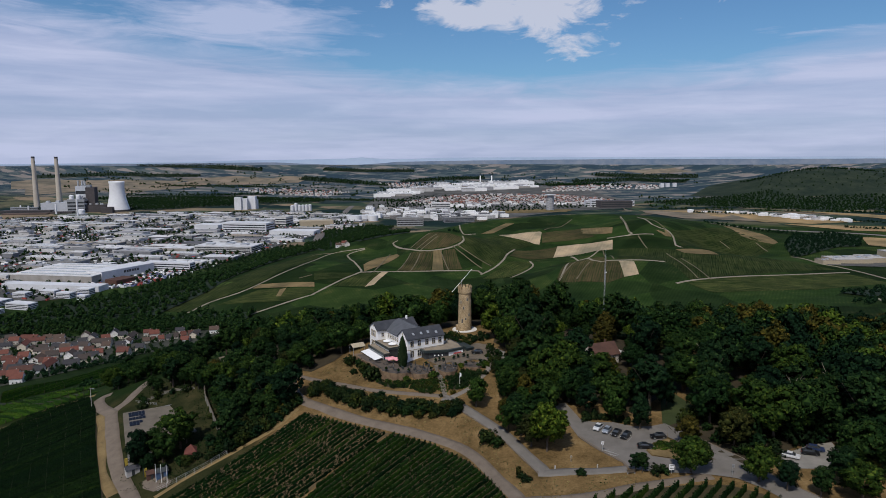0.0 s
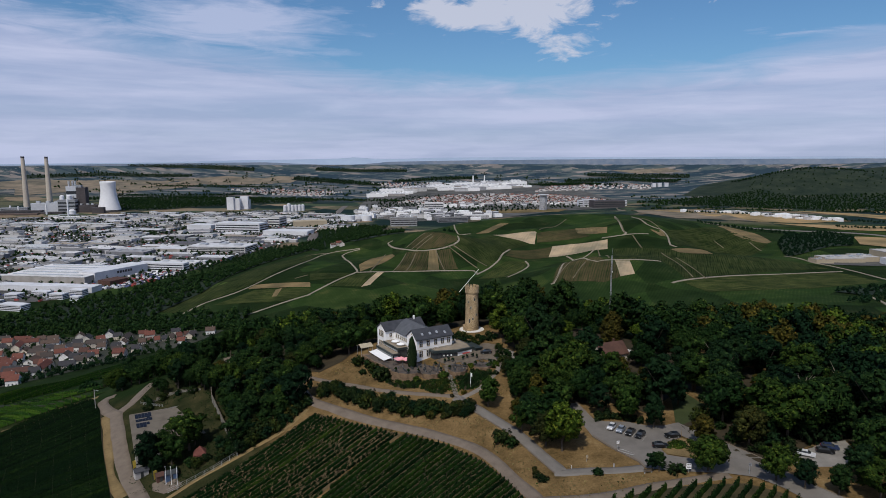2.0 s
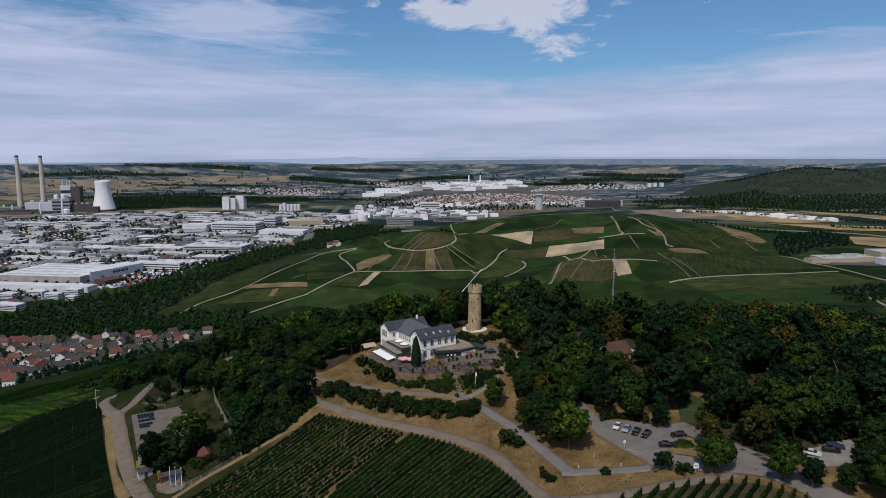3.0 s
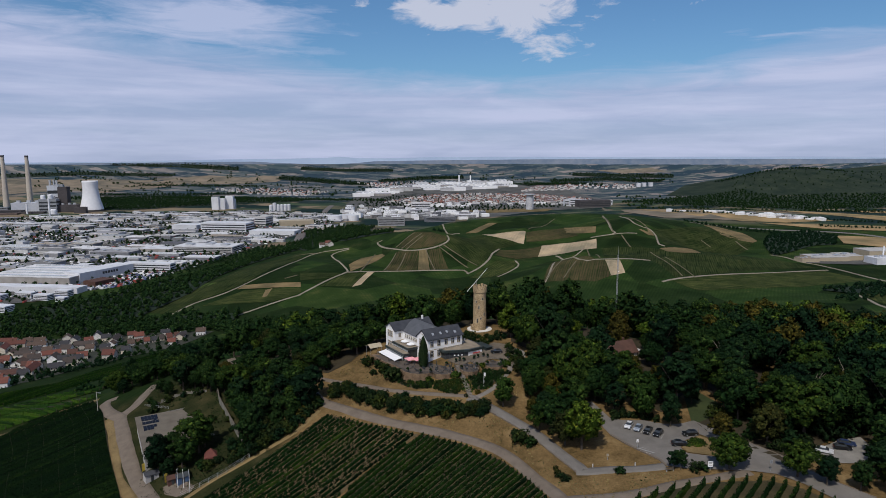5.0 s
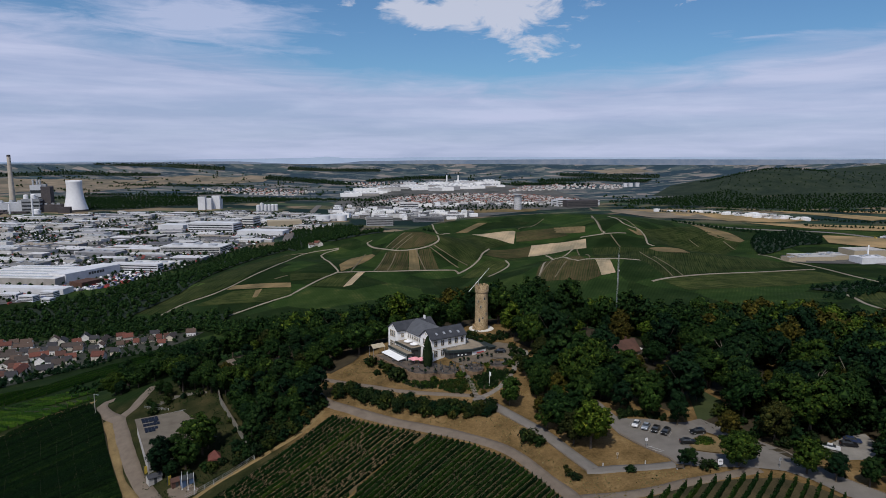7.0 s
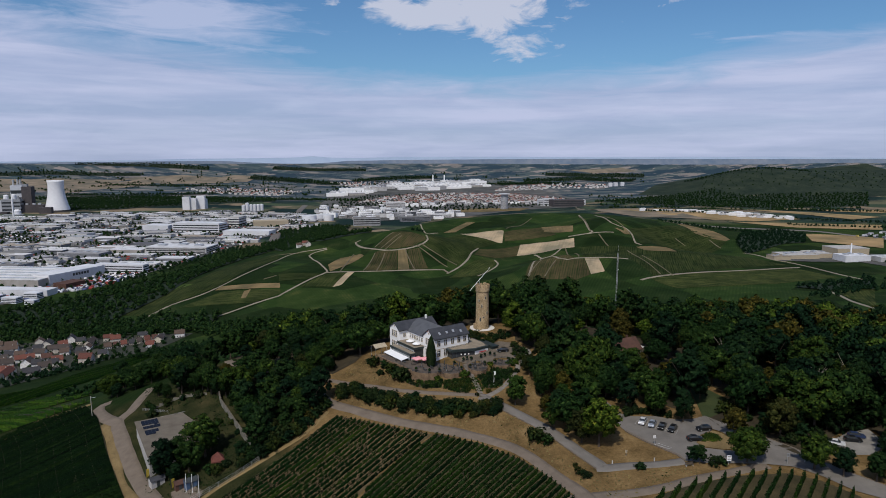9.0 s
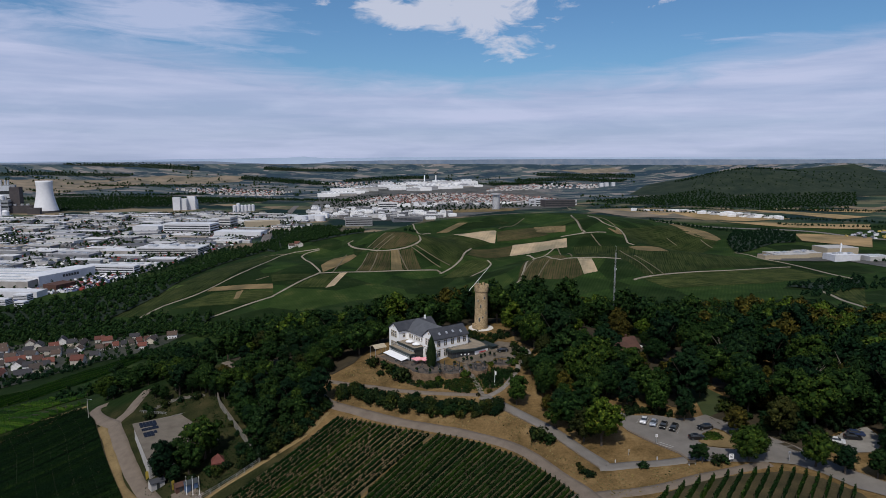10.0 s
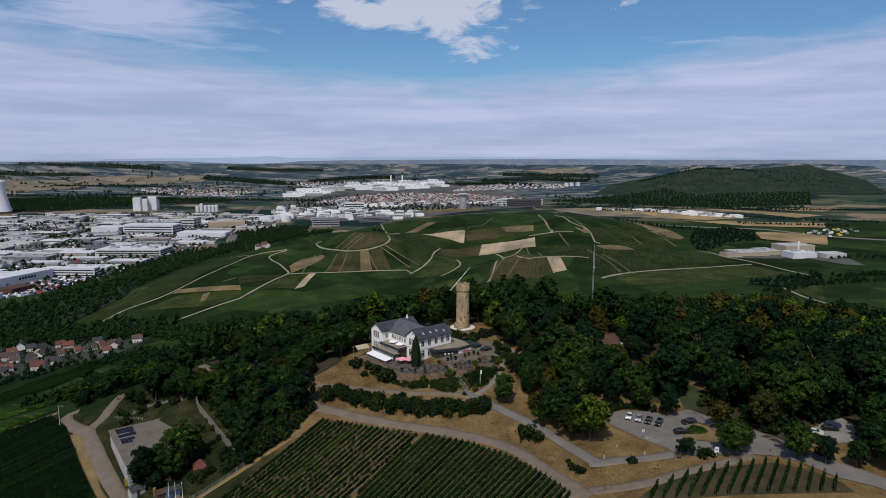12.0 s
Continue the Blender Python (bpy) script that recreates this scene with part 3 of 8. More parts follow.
track_e = [(69, 1021), (88, 1048), (109, 1094), (114, 1122), (111, 1143)]
track_f = [(-39, 2165), (-20, 1413), (14, 1371)]
track_g = [(264, 1220), (299, 1204), (344, 1191)]
track_h = [(299, 1204), (308, 1209), (308, 1247), (341, 1447)]
track_i = [(371, 1416), (359, 1258), (380, 1235), (381, 1197), (363, 1121), (369, 1107)]
track_j = [(188, 1165), (194, 1130), (187, 958), (210, 942), (232, 941), (297, 963)]
track_k = [(238, 1167), (212, 1131), (193, 1124), (136, 920), (123, 896)]
track_l = [(282, 861), (313, 878), (389, 910), (472, 927), (565, 955)]
track_m = [(557, 1110), (565, 1074), (563, 1030), (576, 1009), (586, 958), (588, 895), (595, 833)]
track_n = [(481, 759), (466, 711), (449, 669), (431, 606)]
track_o = [(-401, 863), (-386, 916), (-354, 947), (-334, 981), (-318, 1025), (-301, 1090), (-295, 1210), (-277, 1259), (-212, 1273)]
track_q = [(-463, 904), (-480, 960), (-472, 972)]
track_r = [(-300, 819), (-255, 865), (-223, 891)]
TRACKS = [track_a, track_b, track_c, track_d, track_e, track_f, track_g, track_h, track_i, track_j, track_k, track_l, track_m, track_n, track_o, track_q, track_r]
sand_a = [(61, 1362), (147, 1320), (150, 1313), (139, 1252), (129, 1258), (97, 1300)]
sand_b = [(172, 1236), (207, 1232), (271, 1203), (260, 1152), (234, 1169), (192, 1173), (156, 1172)]
sand_c = [(562, 1423), (595, 1469), (610, 1346), (598, 1245), (584, 1234), (561, 1261), (544, 1293)]
sand_d = [(353, 1091), (416, 1111), (415, 1062), (379, 1059), (360, 1066)]
sand_e = [(222, 937), (244, 938), (239, 888), (217, 881)]
sand_f = [(-65, 1154), (-50, 1153), (-43, 1072), (-63, 1065)]
sand_g = [(25, 1374), (84, 1469), (104, 1472), (53, 1382)]
sand_h = [(-154, 919), (-143, 1016), (-132, 1025), (-142, 934)]
sand_i = [(-337, 959), (-333, 978), (-237, 951), (-231, 927), (-295, 944)]
sand_j = [(-281, 898), (-285, 931), (-276, 936), (-274, 898)]
sand_k = [(-170, 1014), (-182, 1076), (-172, 1168), (-134, 1167), (-127, 1148), (-145, 1094)]
sand_m = [(233, 1335), (264, 1316), (288, 1283), (278, 1241), (251, 1264), (227, 1288)]
sand_n = [(355, 1220), (384, 1235), (376, 1190), (364, 1185)]
SANDS = [sand_a, sand_b, sand_c, sand_d, sand_e, sand_f, sand_g, sand_h, sand_i, sand_j, sand_k, sand_m, sand_n]
dark_a = [(-106, 1178), (-80, 1250), (-40, 1235), (-17, 1218), (-14, 1197), (-38, 1166), (-71, 1158)]
dark_b = [(-119, 1040), (-107, 1158), (-66, 1150), (-64, 1062)]
dark_c = [(-42, 1073), (-48, 1153), (-26, 1160), (-11, 1083)]
dark_d = [(150, 1306), (230, 1329), (248, 1253), (206, 1258), (145, 1259)]
dark_e = [(124, 900), (188, 1119), (209, 938), (221, 935), (216, 880), (193, 869)]
dark_g = [(76, 1169), (89, 1212), (171, 1234), (155, 1170), (113, 1158)]
DARKS = [dark_a, dark_b, dark_c, dark_d, dark_e, dark_g]
green_a = [(-453, 894), (-442, 958), (-405, 1094), (-396, 1295), (-324, 1335), (-299, 1228), (-336, 988), (-388, 922), (-404, 871)]
green_b = [(-368, 895), (-323, 946), (-293, 938), (-230, 922), (-225, 900), (-256, 871)]
green_c = [(-457, 1070), (-396, 1042), (-415, 1012), (-441, 1035)]
green_d = [(-487, 1463), (-456, 1616), (-440, 1568), (-449, 1456)]
green_e = [(-250, 1005), (-187, 1001), (-181, 993), (-194, 967), (-240, 961)]
green_g = [(-203, 925), (-172, 998), (-144, 1012), (-155, 923)]
green_h = [(-9, 1252), (57, 1355), (128, 1255), (90, 1224), (65, 1152), (40, 1102), (-17, 1171), (-7, 1202)]
green_i = [(23, 1031), (75, 1138), (110, 1139), (109, 1112), (85, 1057), (69, 1029)]
green_j = [(389, 1239), (538, 1365), (583, 1230), (556, 1195), (422, 1069), (453, 1202), (372, 1112), (386, 1203)]
green_k = [(298, 866), (379, 904), (554, 943), (571, 869), (450, 819), (318, 824)]
green_l = [(268, 1142), (350, 1088), (378, 1055), (457, 1068), (530, 1039), (558, 977), (392, 919), (307, 879), (301, 971), (247, 944), (221, 944)]
green_m = [(488, 763), (559, 783), (442, 621)]
VINES = [green_a, green_b, green_c, green_d, green_e, green_g, green_h, green_i, green_j, green_k, green_l, green_m]
crop_a = [(560, 2150), (609, 1993), (681, 1804), (758, 1666), (857, 1636), (1034, 1710), (915, 1788), (794, 1898), (740, 2150)]
crop_b = [(780, 1628), (1152, 1568), (1069, 1455), (889, 1500), (830, 1572)]
crop_c = [(950, 2250), (1060, 2250), (1075, 2004), (1133, 1859), (1173, 1709), (1315, 1789), (1164, 2031), (1100, 2300)]
crop_d = [(831, 1374), (890, 1353), (955, 1299), (848, 1154), (769, 1248)]
crop_e = [(1380, 2200), (1650, 2150), (1415, 1925), (1298, 2048)]
crop_g = [(-2663, 3714), (-2239, 4026), (-1955, 4107), (-1831, 4200), (-2020, 3875), (-2134, 3565), (-2352, 3266)]
crop_h = [(-1998, 3632), (-1946, 3883), (-1840, 4143), (-1648, 4250), (-1679, 4070), (-1767, 3763)]
crop_i = [(-1482, 4261), (-1298, 4460), (-1122, 4468), (-1156, 4255), (-1333, 4167)]
crop_j = [(-2740, 3696), (-2625, 3829), (-2371, 3932), (-2234, 3786), (-2465, 3587), (-2588, 3485)]
crop_k = [(-2163, 3578), (-2148, 3916), (-1908, 4094), (-1811, 3805), (-1921, 3494)]
crop_l = [(-1938, 4160), (-1637, 4366), (-1170, 4382), (-1266, 4173), (-1593, 4045)]
crop_n = [(1060, 4647), (1445, 4589), (1532, 4492), (1230, 4524)]
crop_p = [(690, 2893), (740, 1958), (752, 1678), (583, 1744), (537, 1966)]
CROPS = [crop_j, crop_k, crop_l, crop_n, crop_p, crop_a, crop_b, crop_c, crop_d, crop_e, crop_g, crop_h, crop_i]

for pts in TRACKS:
    ribbon("farm_track", pts, 3.3, M_track, 0.7, 12, "pale sandy farm track through the vineyards", "track")
M_sand = crop_rows("bare_field", (0.25, 0.205, 0.145), (0.36, 0.30, 0.22), 70, 6, 0.02, 0.5)
patch("far_hill_vineyards", [(1180, 3480), (1560, 3300), (2100, 3130), (2700, 3130), (2860, 3500), (2800, 3950), (2300, 4080), (1800, 4060), (1420, 3860)], mottled("far_vines", (0.007, 0.016, 0.011), (0.034, 0.045, 0.028), 0.014, 0.09, 0.95, 0, 0, 0.1), 2.0, 60, "green vineyard slopes of the far flat-topped hill", "vineyard")
M_brown = crop_rows("brown_field", (0.12, 0.095, 0.052), (0.17, 0.135, 0.08), 80, 6, 0.02, 0.7)
M_fresh = crop_rows("vines_fresh", (0.038, 0.066, 0.018), (0.055, 0.085, 0.028), 40, 5.0, 0.03, 0.4)


import functools


def along(poly):
    """Compass angle of a plot's longest side, to the nearest 12 degrees."""
    a, b = max(zip(poly, poly[1:] + poly[:1]), key=lambda e: (e[0][0] - e[1][0]) ** 2 + (e[0][1] - e[1][1]) ** 2)
    return round(math.degrees(math.atan2(b[1] - a[1], b[0] - a[0])) % 180 / 12) * 12


@functools.lru_cache(None)
def rows_at(kind, angle):
    row, soil, period, patchy, contrast = {
        "brown": ((0.12, 0.095, 0.052), (0.17, 0.135, 0.08), 6, 0.02, 0.7), "young": ((0.016, 0.032, 0.011), (0.074, 0.058, 0.034), 3.4, 0.02, 1.0),
        "deep": ((0.006, 0.017, 0.005), (0.042, 0.052, 0.021), 3.2, 0.03, 1.2), "mid": ((0.010, 0.025, 0.007), (0.060, 0.069, 0.027), 3.2, 0.03, 1.2)}[kind]
    return crop_rows(kind + "_rows", row, soil, angle, period, patchy, contrast)


for i, poly in enumerate(SANDS):
    pale = i in (0, 1, 4, 7)
    patch("bare_field", poly, M_sand if pale else rows_at("brown", along(poly)), 0.45, 15, "pale bare soil plot" if pale else "brown fallow strip between vineyards", "field")
for poly in DARKS:
    patch("young_vineyard", poly, rows_at("young", along(poly)), 0.45, 15, "brown striped plot of young vines", "vineyard")
for i, poly in enumerate(VINES):
    patch("vineyard", poly, M_fresh if i in (2, 3) else rows_at(("deep", "mid")[i % 2], along(poly)), 0.4, 15, "dense green vineyard plot in rows", "vineyard")
M_rowpath = mottled("worn_row_path", (0.06, 0.055, 0.03), (0.15, 0.125, 0.08), 0.06, 0.5, 0.95, 0.1, 0.1)
ROWPATHS_WEST = [[(-110, 1183), (-77, 1246)], [(-98, 1168), (-63, 1226)], [(-90, 1159), (-60, 1211)], [(-107, 1150), (-119, 1039)], [(-89, 1144), (-98, 1048)], [(-31, 1170), (-5, 1136), (23, 1092)], [(-22, 1177), (8, 1143), (40, 1104)], [(-52, 1152), (-34, 1073)], [(165, 981), (126, 898)], [(181, 948), (154, 896)], [(-328, 1296), (-268, 1259), (-259, 1272)], [(-252, 996), (-269, 982)], [(-149, 1182), (-155, 1015)]]
ROWPATHS_EAST = [[(239, 1489), (157, 1329)], [(337, 1433), (305, 1215)], [(368, 1408), (380, 1234)], [(331, 1402), (305, 1212)], [(315, 1190), (311, 1114)], [(492, 1258), (500, 1229)], [(557, 1249), (554, 1191)], [(330, 1066), (320, 886)], [(340, 1021), (337, 883)], [(245, 1162), (217, 949)]]
for pts in ROWPATHS_WEST + ROWPATHS_EAST:
    ribbon("row_path", pts, 2.0, M_rowpath, 0.75, 12, "narrow worn path between vine rows", "path")
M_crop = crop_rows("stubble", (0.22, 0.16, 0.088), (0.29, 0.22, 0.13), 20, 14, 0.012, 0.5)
# Stubble beyond 2600 m: same crop, greyed by haze put into its colour.
M_crop_far = crop_rows("hazed_stubble", (0.145, 0.125, 0.105), (0.195, 0.172, 0.145), 8, 60, 0.01, 0.6)
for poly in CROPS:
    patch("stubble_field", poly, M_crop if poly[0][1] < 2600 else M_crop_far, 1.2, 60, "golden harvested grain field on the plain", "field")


# ---- trees ----
SOFT_NORMALS = []


def soften(ob, normals):
    """Shade leaf clumps with the roundness of the bough they sit on."""
    ob.data.polygons.foreach_set("use_smooth", [True] * len(ob.data.polygons))
    ob.data.normals_split_custom_set_from_vertices(normals)
    return ob


def crown_arrays(rng, height, radius, base, lobes, cards, size, core=0.76):
    """Vertices and faces of a leafy crown: boughs set round the trunk, each broken into tufts of leaf clumps, with dark gaps between."""
    near = cards > 200
    centres, radii = [], []
    for i in range(lobes):
        h = (i + 0.5) / lobes
        a = i * 2.4 + rng.uniform(-0.5, 0.5)
        prof = math.sin(math.pi * (0.16 + 0.76 * h)) ** 0.75
        d = radius * prof * rng.uniform(0.34, 0.86) * (1 if i < lobes - 1 else 0.2)
        if near:
            centres.append((d * math.cos(a), d * math.sin(a), base + (height - base) * (0.08 + 0.80 * h + rng.uniform(-0.04, 0.04))))
            radii.append(radius * rng.uniform(0.22, 0.40) * (0.65 + 0.5 * prof))
        else:
            centres.append((d * 0.8 * math.cos(a), d * 0.8 * math.sin(a), base + (height - base) * (0.22 + 0.46 * h)))
            radii.append(radius * rng.uniform(0.44, 0.62))
    C, R = np.array(centres), np.array(radii)
    g = np.random.default_rng(rng.randrange(1 << 30))
    # tufts over the boughs
    tufts, tr = [], []
    for i in range(lobes):
        for _ in range(13 if near else 4):
            n = g.normal(0, 1, 3) + (0, 0, 0.45)
            n /= np.linalg.norm(n)
            p = C[i] + n * R[i] * g.uniform(0.72, 1.12) * (1, 1, 0.85)
            inside = np.linalg.norm(C - p, axis=1) < R * 0.74
            if not inside.any():
                tufts.append(p), tr.append(R[i] * g.uniform(0.26, 0.52))
    T, TR = np.array(tufts), np.array(tr)
    k = g.choice(len(T), cards, p=TR ** 2 / (TR ** 2).sum())
    n = g.normal(0, 1, (cards, 3)) + (0, 0, 0.5)
    n /= np.linalg.norm(n, axis=1)[:, None]
    P = T[k] + n * (TR[k] * g.uniform(0.55, 1.15, cards))[:, None] * (1, 1, 0.72)
    out = P - (0, 0, base + (height - base) * 0.35)
    out /= np.linalg.norm(out, axis=1)[:, None]
    soft = n * 0.45 + out * 1.0 + g.normal(0, 0.3, (cards, 3))
    soft /= np.linalg.norm(soft, axis=1)[:, None]
    n = n + g.uniform(-0.9, 0.9, (cards, 3)) + (0, 0, 0.35)
    n /= np.linalg.norm(n, axis=1)[:, None]
    u = np.cross(n, g.normal(0, 1, (cards, 3)))
    u /= np.linalg.norm(u, axis=1)[:, None]
    w = np.cross(n, u)
    s = (size * g.uniform(0.5, 1.35, cards))[:, None]
    V = np.stack([P - u * s, P - w * s * 0.7 + n * s * 0.2, P + u * s * 1.05, P + w * s * 0.65 + n * s * 0.16], 1).reshape(-1, 3)
    i4 = np.arange(cards) * 4
    F = np.concatenate([np.stack([i4, i4 + 1, i4 + 2], 1), np.stack([i4, i4 + 2, i4 + 3], 1)]).tolist()
    V = [tuple(v) for v in V.tolist()]
    SOFT_NORMALS.clear()
    SOFT_NORMALS.extend(tuple(v) for v in np.repeat(soft, 4, 0).tolist())
    for i in range(lobes):
        bm = bmesh.new()
        bmesh.ops.create_icosphere(bm, subdivisions=1, radius=R[i] * core)
        for f in bm.faces:
            k = len(V)
            for v in f.verts:
                V.append(tuple(Vector(C[i]) + v.co * (1 + 0.35 * noise.noise(v.co * 1.6 + Vector(C[i])))))
                SOFT_NORMALS.append(tuple(v.co.normalized()))
            F.append((k, k + 1, k + 2))
        bm.free()
    return V, F


def trunk_arrays(rng, height, radius, limbs=4):
    V, F = [], []

    def tube(a, b, ra, rb, seg=7):
        a, b = Vector(a), Vector(b)
        d = (b - a).normalized()
        u = d.orthogonal().normalized()
        w = d.cross(u)
        k = len(V)
        for p, r in ((a, ra), (a.lerp(b, 0.5) + u * ra * 0.3, (ra + rb) / 2), (b, rb)):
            for j in range(seg):
                t = 6.2832 * j / seg
                V.append(p + (u * math.cos(t) + w * math.sin(t)) * r)
        for lv in range(2):
            for j in range(seg):
                q = k + lv * seg
                F.append((q + j, q + (j + 1) % seg, q + seg + (j + 1) % seg, q + seg + j))
    fork = height * 0.42
    tube((0, 0, -0.6), (0.05, 0.03, fork), radius, radius * 0.7)
    for i in range(limbs):
        a = i * 6.283 / limbs + rng.uniform(-0.4, 0.4)
        s = height * rng.uniform(0.2, 0.32)
        tube((0, 0, fork * rng.uniform(0.7, 1.0)), (s * math.cos(a), s * math.sin(a), height * rng.uniform(0.6, 0.8)), radius * 0.45, radius * 0.12, 5)
    return [tuple(v) for v in V], F


def tree_model(seed, height, radius, base, lobes, cards, size, mat, name="tree"):
    rng = random.Random(seed)
    ob = new(name)
    mesh_object("trunk", *trunk_arrays(rng, height, 0.028 * height), M_bark, ob)
    soften(mesh_object("crown", *crown_arrays(rng, height, radius, base, lobes, cards, size, 0.66), mat, ob), list(SOFT_NORMALS))
    return ob


M_leaf_dark = leafy("foliage_dark", (0.004, 0.013, 0.006), (0.008, 0.025, 0.010), (0.025, 0.052, 0.018), (1.2, 1.1, 0.8))
M_leaf_gold = leafy("foliage_turning", (0.013, 0.018, 0.005), (0.034, 0.038, 0.010), (0.088, 0.078, 0.021), (1.12, 0.95, 0.75))
M_leaf_fresh = leafy("foliage_light", (0.012, 0.030, 0.006), (0.036, 0.070, 0.012), (0.105, 0.140, 0.026), (1.15, 1.1, 0.8))
MODELS = []
for seed, (h, r, b, lob, mat, label) in enumerate((
        (13, 5.2, 3.4, 24, M_leaf, "broad green deciduous tree"), (15, 5.0, 3.6, 25, M_leaf_dark, "tall dark green deciduous tree"),
        (12, 5.6, 3.0, 24, M_leaf, "wide spreading green deciduous tree"), (14, 4.4, 3.6, 22, M_leaf_dark, "slender dark green deciduous tree"),
        (12, 4.6, 3.0, 22, M_leaf_gold, "deciduous tree with yellowing leaves"), (13, 5.0, 3.2, 24, M_leaf_fresh, "bright light-green deciduous tree"))):
    t = tree_model(11 + seed, h, r, b, lob, 6600, 0.27, mat)
    tagged(t, label + " on the hilltop", "tree", "hilltop trees")
    MODELS.append((t, h))
placed = []


def plant(kind, x, y, s=1.0, label="", lean=0.0):
    model, h = MODELS[kind]
    rng = random.Random(int(x * 13 + y * 7))
    m = Matrix.Translation((x, y, gz(x, y) - 0.2)) @ Matrix.Rotation(rng.uniform(0, 6.28), 4, "Z") @ Matrix.Rotation(radians(lean), 4, "X") @ Matrix.Diagonal((s * rng.uniform(0.94, 1.06), s * rng.uniform(0.94, 1.06), s * rng.uniform(0.95, 1.08), 1))
    if model.get("used"):
        ob = copy_thing(model, m)
    else:
        model["used"] = 1
        model.matrix_basis, ob = m, model
    if label:
        ob["label"] = label
    placed.append((x, y))
    return ob


def scatter(poly, gap, seed, tries=6000, avoid=()):
    rng = random.Random(seed)
    xs, ys = [p[0] for p in poly], [p[1] for p in poly]
    out, cells = [], {}
    for _ in range(tries):
        x, y = rng.uniform(min(xs), max(xs)), rng.uniform(min(ys), max(ys))
        key = (int(x // gap), int(y // gap))
        if any((x - a) ** 2 + (y - b) ** 2 < gap * gap for i in (-1, 0, 1) for j in (-1, 0, 1) for a, b in cells.get((key[0] + i, key[1] + j), ())):
            continue
        if not within(poly, x, y) or any((x - a) ** 2 + (y - b) ** 2 < r * r for a, b, r in avoid):
            continue
        cells.setdefault(key, []).append((x, y))
        out.append((x, y))
    return out


# the wood on the hill: the front rows as single trees, the depth of it as one wood
CLEAR = [(52.6, 238, 10), (47, 230, 5.5), (0.4, 263.5, 10.5), (-24, 242, 17), (-29, 250, 14), (6, 238, 13), (-14, 252, 12), (66, 196, 7), (70, 208, 6)]
FRONT = [
    # behind and beside the restaurant
    [(-115, 292), (-100, 268), (-84, 260), (-72, 250), (-60, 240), (-52, 246), (-46, 262), (-30, 268), (-18, 262), (-8, 272), (10, 275), (14, 262), (12, 248), (20, 238), (26, 222), (32, 200), (38, 200), (46, 204), (54, 192), (58, 190), (62, 202), (74, 216), (80, 200), (72, 184), (68, 176), (74, 166), (82, 172), (96, 176), (108, 166), (112, 152), (135, 150), (150, 190), (120, 230), (60, 285), (20, 300), (-40, 300), (-80, 310)],
]
BACK_WOOD = [(-125, 300), (-80, 306), (-40, 296), (20, 296), (60, 282), (120, 228), (150, 188), (140, 150), (170, 140), (260, 210), (270, 330), (190, 375), (110, 372), (40, 352), (-40, 350), (-100, 345)]
rng0 = random.Random(5)
# Forest floor litter, darkened in its colour for the shade under the trees.
M_litter = mottled("shaded_leaf_litter", (0.016, 0.014, 0.008), (0.05, 0.038, 0.02), 0.3, 3, 0.95, 0.5, 0.1)
patch("forest_floor", FRONT[0], M_litter, 0.16, 8, "leaf litter under the hilltop trees, tree shade in its colour", "forest floor")
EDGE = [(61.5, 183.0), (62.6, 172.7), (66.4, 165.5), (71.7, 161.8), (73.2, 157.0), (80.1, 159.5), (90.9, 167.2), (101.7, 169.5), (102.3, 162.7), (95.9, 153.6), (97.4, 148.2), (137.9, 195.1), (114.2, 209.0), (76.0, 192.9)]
patch("forest_floor", EDGE, M_litter, 0.20, 6, "leaf litter under the wood edge, tree shade in its colour", "forest floor")
for x, y in scatter(FRONT[0], 9.0, 3, 9000, CLEAR):
    k = rng0.choices(range(6), (5, 4.5, 4, 4, 3.6 if x > 30 else 1.4, 4.2 if x < 60 else 2.8))[0]
    plant(k, x, y, rng0.choice((0.62, 0.78, 0.92, 1.05, 1.16, 1.28)) * rng0.uniform(0.95, 1.05) * (0.78 if x < -45 else 1.0))


CROWNS = {}


def joined_wood(name, spots, seed, models, smin, smax, mat, label, sink=0.3):
    rng = random.Random(seed)
    parts = []
    for i, m in enumerate(models):
        if m not in CROWNS:
            v, fs = crown_arrays(random.Random(200 + i), *m)
            CROWNS[m] = np.array(v), np.array(fs), np.array(SOFT_NORMALS)
        parts.append(CROWNS[m])
    VV, FF, NN, k = [], [], [], 0
    for x, y in spots:
        v, f, nv = parts[rng.randrange(len(parts))]
        a, s = rng.uniform(0, 6.28), rng.uniform(smin, smax)
        c, d = math.cos(a) * s, math.sin(a) * s
        w = np.stack([v[:, 0] * c - v[:, 1] * d + x, v[:, 0] * d + v[:, 1] * c + y, v[:, 2] * s * rng.uniform(0.9, 1.12) + gz(x, y) - sink], 1)
        VV.append(w), FF.append(f + k)
        if name == "wood":
            c, d = math.cos(a), math.sin(a)
            NN.append(np.stack([nv[:, 0] * c - nv[:, 1] * d, nv[:, 0] * d + nv[:, 1] * c, nv[:, 2]], 1))
        k += len(v)
    V, Fc = np.concatenate(VV), np.concatenate(FF)
    me = bpy.data.meshes.new(name)
    me.vertices.add(len(V)), me.loops.add(Fc.size), me.polygons.add(len(Fc))
    me.vertices.foreach_set("co", V.ravel())
    me.loops.foreach_set("vertex_index", Fc.ravel())
    me.polygons.foreach_set("loop_start", np.arange(0, Fc.size, 3))
    me.polygons.foreach_set("loop_total", np.full(len(Fc), 3))
    me.update(calc_edges=True)
    me.materials.append(mat)
    ob = tagged(new(name, me), label, "trees", kind="stuff")
    if NN:
        soften(ob, np.concatenate(NN).tolist())
    return ob


